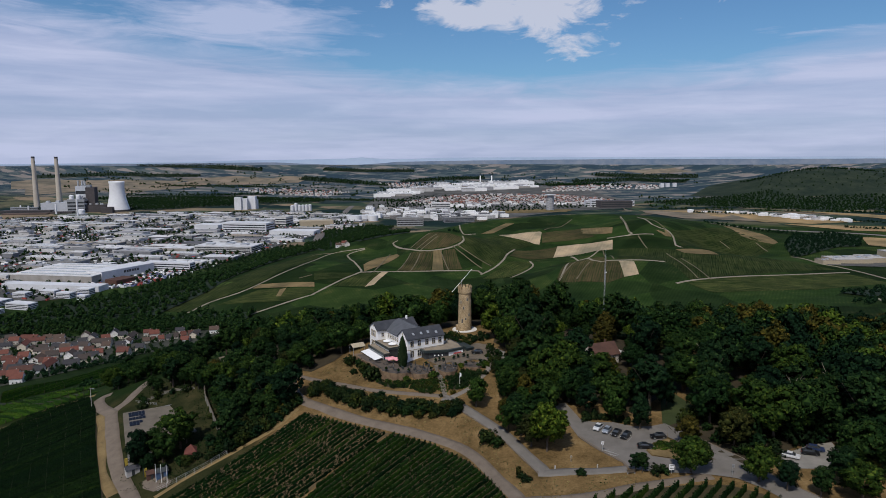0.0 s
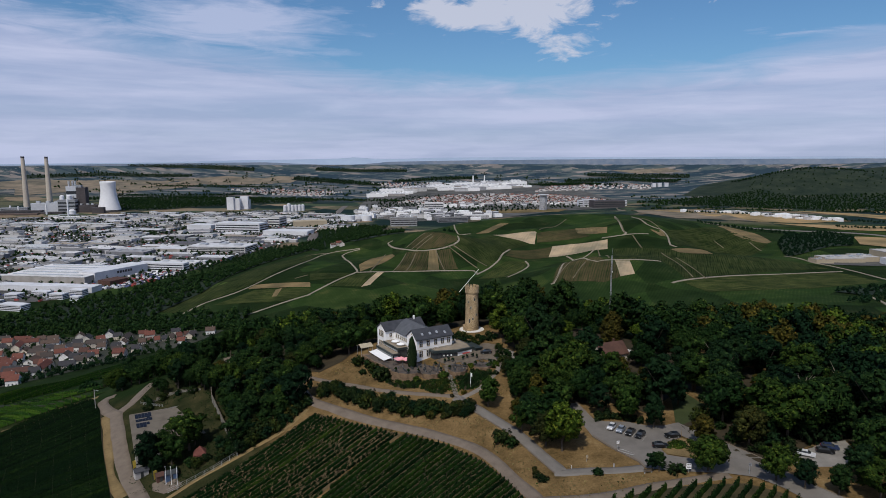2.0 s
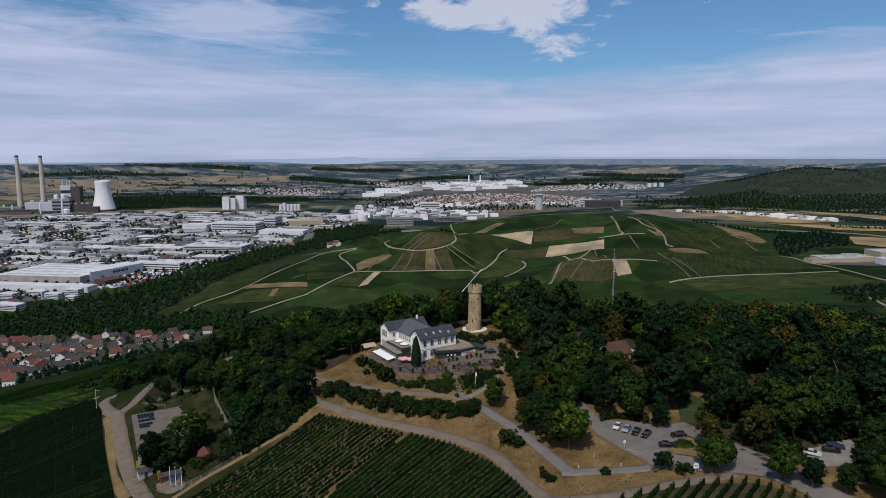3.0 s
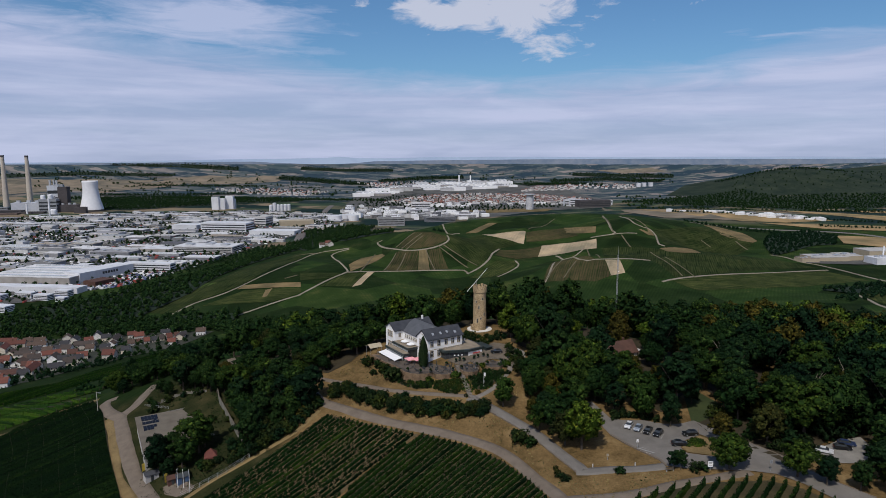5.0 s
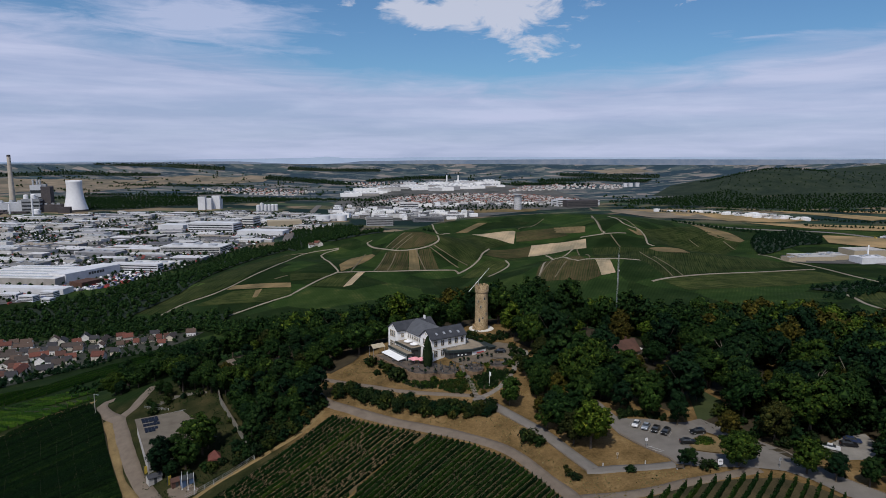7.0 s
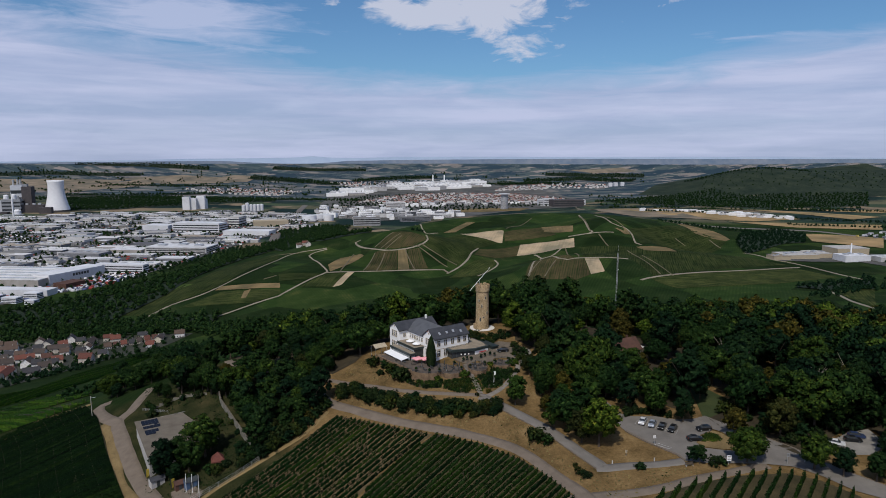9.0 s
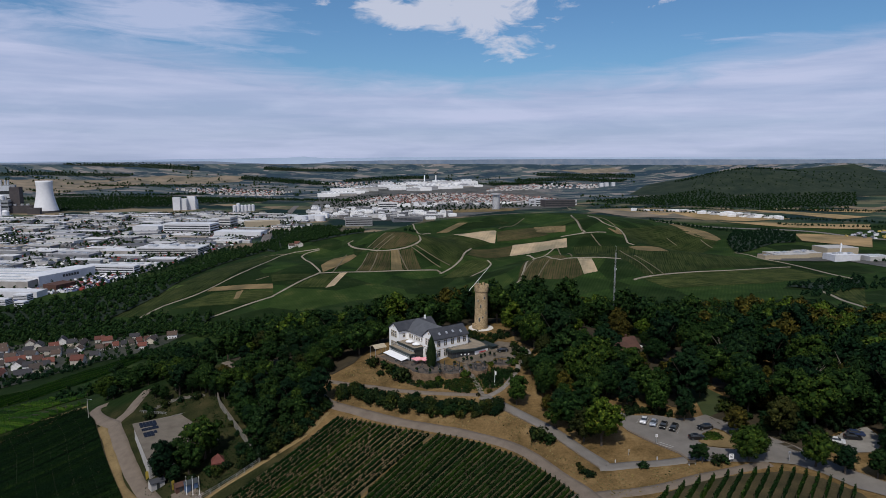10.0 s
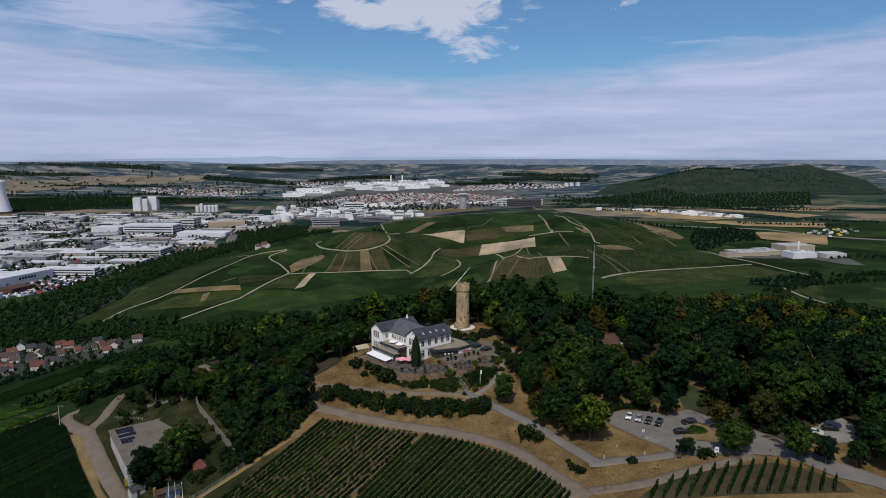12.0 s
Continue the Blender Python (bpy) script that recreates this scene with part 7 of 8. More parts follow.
far_wood("street_trees", [CITY], 13, 150, "dark street trees between the industrial halls", (0.5, 1.05), None, 30000, -0.2)
far_wood("street_trees", [strip([(-600, 1120), (-560, 1230), (-520, 1420), (-470, 1640)], 40), strip([(-900, 1120), (-700, 1340), (-640, 1420)], 22), strip([(-1300, 1900), (-1000, 1960), (-700, 1850)], 26), strip([(-1500, 2300), (-1000, 2420), (-560, 2400)], 40)], 9, 155, "dense dark trees along the works", (0.5, 0.9), None, 3000)


# parked cars and yards too small to tell apart, as one scatter of little boxes
def box_scatter(name, spots, sizes, colours, seed, label, category, lift=0.9):
    rng = random.Random(seed)
    V, F = [], []
    for x, y in spots:
        w, d, h = (rng.uniform(*s) for s in sizes)
        a = rng.choice((-8, 82, -8)) + rng.uniform(-4, 4)
        c, s = math.cos(radians(a)), math.sin(radians(a))
        z = gz(x, y) + lift
        k = len(V)
        for zz, q in ((z - 1.5, 1.0), (z + h * 0.6, 1.0), (z + h, 0.72)):
            for sx, sy in ((-1, -1), (1, -1), (1, 1), (-1, 1)):
                V.append((x + (sx * w * c - sy * d * s) / 2 * q, y + (sx * w * s + sy * d * c) / 2 * q, zz))
        for lv in (0, 4):
            F += [(k + lv + i, k + lv + (i + 1) % 4, k + lv + 4 + (i + 1) % 4, k + lv + 4 + i) for i in range(4)]
        F.append((k + 8, k + 9, k + 10, k + 11))
    m = Mat(name + "_paint", 0.6, 0, 0.4)
    r = m.n("ShaderNodeValToRGB")
    r.color_ramp.interpolation = "CONSTANT"
    e = r.color_ramp.elements
    while len(e) < len(colours):
        e.new(0.5)
    for i, col in enumerate(colours):
        e[i].position, e[i].color = i / len(colours), (*col, 1)
    m.link(m.island(), r.inputs[0])
    m.colour(r.outputs[0])
    return tagged(mesh_object(name, V, F, m.m), label, category, kind="stuff")


yard_spots = scatter([(-650, 1080), (-600, 1100), (-555, 1240), (-640, 1255)], 5.5, 161, 3000) + scatter(CITY, 13, 162, 22000)
box_scatter("parked_cars", yard_spots, ((4, 9), (1.8, 3), (1.5, 3)), [(0.6, 0.6, 0.6), (0.05, 0.05, 0.06), (0.3, 0.31, 0.33), (0.75, 0.75, 0.75), (0.25, 0.04, 0.03), (0.08, 0.1, 0.2)], 163, "parked cars and vans in the works yards", "cars")

# woods, orchards and villages scattered over the far plain
far_wood("plain_woods", [[(-2300, 3450), (-1300, 3500), (-300, 3550), (-500, 4300), (-1500, 4500), (-2600, 4100)], [(900, 2300), (1500, 2250), (1900, 2700), (1500, 3300), (900, 3500), (820, 2900)], [(-500, 4300), (900, 4250), (1500, 4050), (1400, 4500), (0, 4700)]], 15, 250, "scattered dark woods and orchards on the far plain", (0.8, 1.7), None, 9000, 0.26)

# railway and trunk road through the district
ribbon("railway", [(-400, 1620), (-451, 1887), (-468, 2096), (-506, 2430), (-543, 2772), (-562, 3008)], 26, mottled("track_ballast", (0.09, 0.08, 0.075), (0.16, 0.145, 0.13), 0.05, 0.4, 0.95), 1.3, 40, "brown railway tracks crossing the district", "railway")
ribbon("trunk_road", [(560, 1500), (868, 1444), (947, 1293), (1120, 1180), (1500, 1050)], 16, M_asphalt, 0.8, 30, "grey trunk road across the plain", "road")


# ---- power station ----
M_tower_conc = mottled("pale_concrete", (0.5800, 0.5900, 0.6100), (0.7400, 0.7500, 0.7600), 0.012, 0.1, 0.85, 0.05, 0.3)
M_stack = mottled("chimney_concrete", (0.374, 0.330, 0.275), (0.528, 0.473, 0.396), 0.02, 0.1, 0.9, 0.05, 0.3)
M_plantdark = mottled("dark_cladding", (0.045, 0.042, 0.045), (0.085, 0.075, 0.075), 0.02, 0.15, 0.8, 0.05, 0.3)
M_plantgrey = mottled("grey_cladding", (0.198, 0.211, 0.229), (0.285, 0.298, 0.316), 0.02, 0.15, 0.7, 0.05, 0.3)


def cooling_tower(x, y, h, rb):
    ob = tagged(new("cooling_tower"), "tall pale concrete hyperbolic cooling tower", "cooling tower")
    ob.location = (x, y, gz(x, y))
    bm = bmesh.new()
    seg, lv = 56, 18
    rings = []
    for inner in (0, 1):
        for j in range(lv + 1) if not inner else range(lv, lv - 6, -1):
            f = j / lv
            r = rb * math.sqrt(0.40 + 0.60 * ((0.78 - f) / 0.78) ** 2) - inner * 1.5
            rings.append([bm.verts.new((r * math.cos(6.2832 * i / seg), r * math.sin(6.2832 * i / seg), 7 + f * (h - 7))) for i in range(seg)])
    for a, b in zip(rings, rings[1:]):
        for i in range(seg):
            bm.faces.new((a[i], a[(i + 1) % seg], b[(i + 1) % seg], b[i]))
    for f in bm.faces:
        f.smooth = True
    part("shell", bm, M_tower_conc, ob)
    legs = bmesh.new()
    part("base_ring", ring(legs, rb * 1.02, rb * 0.99, -8, 7.2, 56), M_plantdark, ob, "dark air inlet ring")
    return ob


def chimney(x, y, h, r0, r1):
    ob = tagged(new("chimney"), "very tall tan concrete power station chimney", "chimney", "power station chimneys")
    ob.location = (x, y, gz(x, y))
    bm = bmesh.new()
    ring(bm, r0, r1, -5, h, 24)
    part("shaft", bm, M_stack, ob)
    part("rim", ring(bmesh.new(), r1 * 1.08, r1 * 1.08, h * 0.97, h * 1.005, 24), M_plantdark, ob)


cooling_tower(-1530, 2700, 128, 47)
def plant_block(name, x, y, w, d, h, rot, mat, label, extra=()):
    ob = hall(x, y, w, d, h, rot, label, name, extra, mat)
    ob["group"] = "power station blocks"


for bx, by, bh in ((-1985, 2830, 226), (-1890, 2850, 226)):
    chimney(bx, by, bh, 13, 7)
M_plantpale = mottled("pale_cladding", (0.36, 0.38, 0.41), (0.50, 0.52, 0.55), 0.02, 0.15, 0.7, 0.05, 0.3)
M_plantbrown = mottled("brown_cladding", (0.075, 0.055, 0.048), (0.13, 0.095, 0.08), 0.02, 0.15, 0.8, 0.05, 0.3)
for x, y, w, d, h, mat, extra, label in (
        (-1845, 2570, 192, 60, 11, M_plantdark, ("window_band",), "long dark power station turbine hall"),
        (-1816, 2518, 166, 36, -13, M_plantbrown, ("roof_unit",), "low brown annexe of the turbine hall"),
        (-1717, 2580, 111, 40, 6, M_plantdark, (), "dark clad power station boiler house"),
        (-1754, 2630, 113, 50, 37, M_plantpale, ("roof_unit",), "pale grey power station flue hall"),
        (-1667, 2630, 66, 40, 52, M_plantgrey, ("window_band", "roof_unit"), "grey power station filter block"),
        (-1672, 2678, 42, 36, 101, M_plantpale, ("window_band", "roof_unit"), "tall pale framed boiler tower"),
        (-1636, 2687, 35, 46, 96, M_plantdark, (), "tall dark power station boiler tower"),
        (-1654, 2682, 37, 20, 105, M_plantgrey, (), "grey head block of the boiler tower"),
        (-1605, 2665, 74, 50, 28, M_plantdark, ("roof_unit",), "dark power station coal bunker"),
        (-1528, 2615, 44, 30, 23, M_plantdark, (), "dark power station conveyor house"),
        (-1607, 2532, 71, 24, -8, M_plantgrey, ("roof_unit",), "low grey workshop of the power station"),
        (-1523, 2420, 122, 40, -15, M_white, (), "long white storage shed"),
        (-1870, 2590, 102, 20, 21, M_plantgrey, ("window_band",), "grey pipe gallery over the turbine hall")):
    plant_block("power_station_block", x, y, w, d, h, 14, mat, label, extra)
for x, y, h, r, label in ((-1706, 2545, 40, 3.2, "slim pale flue pipe"),
                          (-1587, 2500, 68, 3.2, "slim pale flue pipe"),
                          (-1686, 2622, 70, 9.0, "round pale ash silo"),
                          (-1656, 2622, 72, 9.0, "round pale ash silo"),
                          (-1603, 2550, 17, 14.0, "wide pale storage drum"),
                          (-1885, 2585, 30, 3.0, "slim pale flue pipe"),
                          (-1851, 2585, 28, 3.0, "slim pale flue pipe")):
    ob = tagged(new("flue_pipe" if r < 5 else "silo"), label, "stack" if r < 5 else "silo", "power station stacks")
    ob.location = (x, y, gz(x, y))
    bm = ring(bmesh.new(), r, r, -3, h, 20)
    ring(bm, r, r * 0.5, h, h + r * 0.3, 20)
    part("shaft", bm, M_tower_conc, ob)


# ---- town, car factory and highrise towards the horizon ----
patch("town_ground", [(-412, 2464), (-182, 2308), (157, 2430), (420, 2760), (700, 2900), (820, 3300), (700, 3900), (480, 4180), (118, 4250), (-330, 4000), (-520, 3500), (-497, 2999)], M_yard, 1.0, 90, "grey streets of the town", "paved ground")


def gabled_stuff(name, spots, seed, size, colours, wallc, label, category):
    rng = random.Random(seed)
    Vw, Fw, Vr, Fr = [], [], [], []
    for x, y in spots:
        w, d, h, r = rng.uniform(*size[0]), rng.uniform(*size[1]), rng.uniform(*size[2]), rng.uniform(2.5, 4.5)
        a = rng.choice((5, 25, 95, -30)) + rng.uniform(-15, 15)
        c, s = math.cos(radians(a)), math.sin(radians(a))
        z = gz(x, y)

        def P(px, py, pz):
            return (x + px * c - py * s, y + px * s + py * c, z + pz)
        k = len(Vw)
        Vw += [P(sx * w / 2, sy * d / 2, -3) for sx, sy in ((-1, -1), (1, -1), (1, 1), (-1, 1))] + [P(sx * w / 2, sy * d / 2, h) for sx, sy in ((-1, -1), (1, -1), (1, 1), (-1, 1))] + [P(-w / 2, 0, h + r), P(w / 2, 0, h + r)]
        Fw += [(k, k + 1, k + 5, k + 4), (k + 2, k + 3, k + 7, k + 6), (k + 1, k + 2, k + 6, k + 9, k + 5), (k + 3, k, k + 4, k + 8, k + 7)]
        k = len(Vr)
        Vr += [P(-w / 2 - 0.4, -d / 2 - 0.5, h - 0.3), P(w / 2 + 0.4, -d / 2 - 0.5, h - 0.3), P(w / 2 + 0.4, 0, h + r + 0.2), P(-w / 2 - 0.4, 0, h + r + 0.2), P(-w / 2 - 0.4, d / 2 + 0.5, h - 0.3), P(w / 2 + 0.4, d / 2 + 0.5, h - 0.3)]
        Fr += [(k, k + 1, k + 2, k + 3), (k + 3, k + 2, k + 5, k + 4)]
    m = Mat(name + "_roofs", 0.85, 0, 0.2)
    r = m.n("ShaderNodeValToRGB")
    r.color_ramp.interpolation = "CONSTANT"
    e = r.color_ramp.elements
    while len(e) < len(colours):
        e.new(0.5)
    for i, col in enumerate(colours):
        e[i].position, e[i].color = i / len(colours), (*col, 1)
    m.link(m.island(), r.inputs[0])
    m.colour(r.outputs[0])
    ob = tagged(new(name), label, category, kind="stuff")
    a = mesh_object("walls", Vw, Fw, mottled(name + "_walls", wallc[0], wallc[1], 0.02, 0.1, 0.85), ob)
    b = mesh_object("roofs", Vr, Fr, m.m, ob)
    a["kind"] = b["kind"] = "stuff"
    return ob


REDS = [(0.18, 0.085, 0.068), (0.14, 0.078, 0.065), (0.22, 0.11, 0.085), (0.10, 0.085, 0.08), (0.38, 0.37, 0.37), (0.075, 0.075, 0.085)]
red_spots = scatter([(-330, 3150), (-200, 3420), (-60, 3560), (180, 3640), (480, 3600), (760, 3300), (620, 3180), (300, 3120), (0, 3050)], 21, 170, 6000)
red_spots += scatter([(420, 3800), (560, 4080), (800, 4080), (760, 3880)], 24, 171, 900)
red_spots += scatter([(-1150, 3600), (-800, 3520), (-700, 3760), (-1050, 3850), (-1400, 3800)], 26, 172, 1400) + scatter([(-420, 4050), (-80, 4200), (-200, 4350), (-620, 4250)], 30, 173, 800)
red_spots += scatter([(700, 3950), (1150, 3900), (1200, 4080), (760, 4150)], 34, 174, 700)
gabled_stuff("town_houses", red_spots, 175, ((11, 18), (9, 13), (6, 10)), REDS, ((0.45, 0.43, 0.40), (0.66, 0.64, 0.61)), "dense red-roofed old town houses far off", "town")
far_wood("town_trees", [[(-480, 2900), (-200, 2500), (300, 2800), (700, 3000), (760, 3300), (100, 3650), (-330, 3500)]], 24, 180, "dark trees between the town buildings", (0.8, 1.4))
for i, (x, y) in enumerate(scatter([(-420, 2480), (-200, 2330), (60, 2380), (180, 2520), (-60, 2740), (-330, 2900), (-470, 2850)], 36, 181, 1200)):
    hall(x, y, rngi.uniform(16, 44), rngi.uniform(14, 28), rngi.uniform(6, 17), rngi.choice((-8, 10, 30)), "white commercial building at the town edge", "office_block", rngi.choice(((), ("window_band",), ("roof_unit",))), M_white if i % 2 else None)
for x, y, w, d, h, r in ((-205, 2165, 90, 34, 26, 8), (-40, 2300, 110, 30, 16, 14), (-130, 2810, 84, 36, 32, 5), (60, 2420, 70, 30, 14, 10)):
    hall(x, y, w, d, h, r, "modern grey and white office complex", "office_block", ("window_band",), None)
for i, (x, y) in enumerate(scatter([(-480, 3480), (-360, 3600), (-240, 3940), (-41, 3835), (190, 3945), (420, 4100), (380, 4320), (0, 4300), (-300, 4130), (-520, 3620)], 56, 182, 1500)):
    hall(x, y, rngi.uniform(60, 110), rngi.uniform(34, 52), rngi.uniform(9, 24), rngi.choice((10, 14)), "long white car factory hall", "factory_hall", ("roof_unit",), M_white if i % 3 else None)
for x, y in ((67, 4290), (143, 4288)):
    ob = tagged(new("factory_chimney"), "slim white factory chimney", "chimney", "factory chimneys")
    ob.location = (x, y, gz(x, y))
    part("shaft", ring(bmesh.new(), 5, 4, -5, 58, 16), M_white, ob)
patch("bare_site", [(40, 2760), (230, 2850), (470, 2840), (400, 2690), (150, 2640)], M_brown, 1.6, 60, "brown cleared building ground before the town", "bare ground")
for i, (x, y) in enumerate(scatter([(-250, 2950), (0, 2900), (300, 3000), (600, 3060), (700, 2960), (760, 3120), (500, 3150), (0, 3080)], 38, 188, 700)):
    hall(x, y, rngi.uniform(16, 40), rngi.uniform(12, 24), rngi.uniform(6, 14), rngi.choice((-8, 10, 30)), "pale flat-roofed building at the old town edge", "office_block", rngi.choice(((), ("window_band",))), M_white if i % 2 else None)
# round glazed highrise and the dark arena beside it
hr = tagged(new("highrise"), "grey glazed highrise with a flat white top", "highrise")
hr.location = (352, 2810, gz(352, 2810))
part("body", ring(bmesh.new(), 17, 16, -5, 66, 28), M_clad, hr)
for k in range(14):
    part("window_band", ring(bmesh.new(), 17.15 - k * 0.07, 17.1 - k * 0.07, 3.4 + k * 4.4, 4.9 + k * 4.4, 28), M_glass, hr)
part("roof_disc", ring(bmesh.new(), 24, 25, 66, 69, 28), M_clad, hr)
hall(662, 2950, 150, 60, 30, 10, "dark glazed arena hall", "arena", ("window_band",), M_plantdark)
for dx, dy, h in ((0, 0, 34), (28, 10, 30), (-22, 16, 28), (60, 44, 26), (180, 60, 22)):
    hall(575 + dx, 2980 + dy, 34, 26, h, 10, "white office block beside the arena", "office_block", ("window_band",), M_clad)
# white tower blocks and silos by the river
for x, y, w, h in ((-1035, 2800, 30, 52), (-1010, 2812, 26, 46), (-985, 2838, 34, 54), (-975, 2850, 20, 40)):
    hall(x, y, w, 26, h, 5, "white storage tower block by the river", "tower_block", (), M_clad)
for i in range(6):
    ob = tagged(new("silo"), "round white storage silo", "silo", "silos")
    x, y = -770 + 13 * i, 2722 + 9 * i
    ob.location = (x, y, gz(x, y))
    bm = ring(bmesh.new(), 8, 8, -4, 26 + 8 * (i == 1), 18)
    ring(bm, 8, 1.0, 26 + 8 * (i == 1), 29 + 8 * (i == 1), 18)
    part("shell", bm, M_clad, ob)
for x, y, r in ((-427, 2330, 26), (-395, 2350, 22), (-360, 2340, 20)):
    ob = tagged(new("storage_tank"), "wide white cylindrical storage tank", "tank", "storage tanks")
    ob.location = (x, y, gz(x, y))
    part("shell", ring(bmesh.new(), r, r, -4, 20, 28), M_clad, ob)
for i, (x, y) in enumerate(((1180, 3985), (1215, 3990), (1255, 3985))):
    hall(x, y, 22, 22, 22, 0, "far white tower block", "tower_block", (), M_clad)

# works on the eastern plain
special(625, 1066, 62, 40, 7, 6, "beige factory hall with pale flat roof", "factory_hall", ("roof_unit",), (M_trim, M_concrete))
special(668, 1076, 30, 40, 8, 6, "low beige hall with pale roof", "factory_hall", ("roof_unit",), (M_trim, M_concrete))
special(735, 1098, 60, 40, 12, 4, "tall cream warehouse with ribbed walls", "factory_hall", (), (M_trim, M_concrete))
special(700, 1030, 46, 30, 10, 4, "white factory hall beside a slim stack", "factory_hall", ("roof_unit",), M_clad)
special(752, 1020, 40, 26, 8, 4, "pale low factory shed", "factory_hall", ("skylight_band",))
special(580, 1040, 30, 22, 6, 6, "low beige annexe of the works", "factory_hall", ("roof_unit",), (M_trim, M_deck))
patch("works_yard", [(570, 1020), (700, 1015), (720, 940), (640, 930), (760, 930), (800, 1080), (690, 1120), (600, 1100)][:3] + [(745, 930), (800, 1080), (690, 1130), (590, 1095)], M_yard, 0.8, 20, "grey works yard", "paved ground")
stk = tagged(new("works_stack"), "slim white works stack", "chimney")
stk.location = (712, 1050, gz(712, 1050))
part("shaft", ring(bmesh.new(), 1.4, 1.1, -2, 26, 12), M_white, stk)
for i, (x, y) in enumerate(scatter([(640, 1930), (760, 1880), (900, 1730), (1010, 1690), (980, 1780), (800, 1900)], 17, 183, 900)):
    hall(x, y, rngi.uniform(9, 26), rngi.uniform(9, 16), rngi.uniform(4, 9), 20, "white commercial shed on the plain", "warehouse", (), M_white if i % 3 else None)
box_scatter("lorries", scatter([(900, 1330), (1080, 1440), (1120, 1400), (960, 1270)], 17, 185, 300), ((5, 12), (2.4, 2.6), (2.4, 3.4)), [(0.55, 0.55, 0.55), (0.4, 0.4, 0.42), (0.2, 0.2, 0.22), (0.1, 0.1, 0.11), (0.45, 0.33, 0.08)], 186, "lorries and cars on the trunk road lay-by", "vehicles")
for x, y, r in ((-277, 1325, 20), (-256, 1312, 110), (-266, 1332, 15)):
    ob = copy_thing(HOUSES[0], Matrix.Translation((x, y, gz(x, y))) @ Matrix.Rotation(radians(r), 4, "Z"))
    tagged(ob, "white farmhouse with red roof below the vineyards", "house", "farmhouses")

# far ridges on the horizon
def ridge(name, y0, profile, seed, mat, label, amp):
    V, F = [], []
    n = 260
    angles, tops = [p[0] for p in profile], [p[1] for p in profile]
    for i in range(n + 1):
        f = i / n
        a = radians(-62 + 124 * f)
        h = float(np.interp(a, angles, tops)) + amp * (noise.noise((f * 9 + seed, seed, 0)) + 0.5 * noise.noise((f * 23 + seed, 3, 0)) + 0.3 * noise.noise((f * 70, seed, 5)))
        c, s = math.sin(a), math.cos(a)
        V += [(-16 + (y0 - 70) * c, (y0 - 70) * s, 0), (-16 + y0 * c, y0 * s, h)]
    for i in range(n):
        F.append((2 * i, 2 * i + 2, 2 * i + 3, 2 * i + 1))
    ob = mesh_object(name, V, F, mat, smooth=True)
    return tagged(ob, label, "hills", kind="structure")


# The blue of distance haze is put into both ridge colours.
M_ridge1 = mottled("far_hazed_woods", (0.085, 0.125, 0.18), (0.18, 0.20, 0.235), 0.006, 0.03, 1.0, 0, 0, 0.0)
M_ridge2 = mottled("farthest_hazed_hills", (0.24, 0.31, 0.42), (0.30, 0.37, 0.47), 0.002, 0.02, 1.0, 0, 0, 0.0)
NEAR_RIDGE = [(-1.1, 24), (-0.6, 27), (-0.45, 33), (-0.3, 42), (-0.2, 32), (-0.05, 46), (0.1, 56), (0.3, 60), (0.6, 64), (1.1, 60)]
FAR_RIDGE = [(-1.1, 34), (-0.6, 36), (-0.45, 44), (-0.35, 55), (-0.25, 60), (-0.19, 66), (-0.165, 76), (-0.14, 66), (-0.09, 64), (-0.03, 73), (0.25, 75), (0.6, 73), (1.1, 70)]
ridge("backdrop_hills", 4945, NEAR_RIDGE, 2.0, M_ridge1, "wooded ridge along the horizon, haze blue in its colour", 5)
ridge("backdrop_mountains", 4970, FAR_RIDGE, 7.0, M_ridge2, "mountains on the horizon, pale haze blue in their colour", 3)


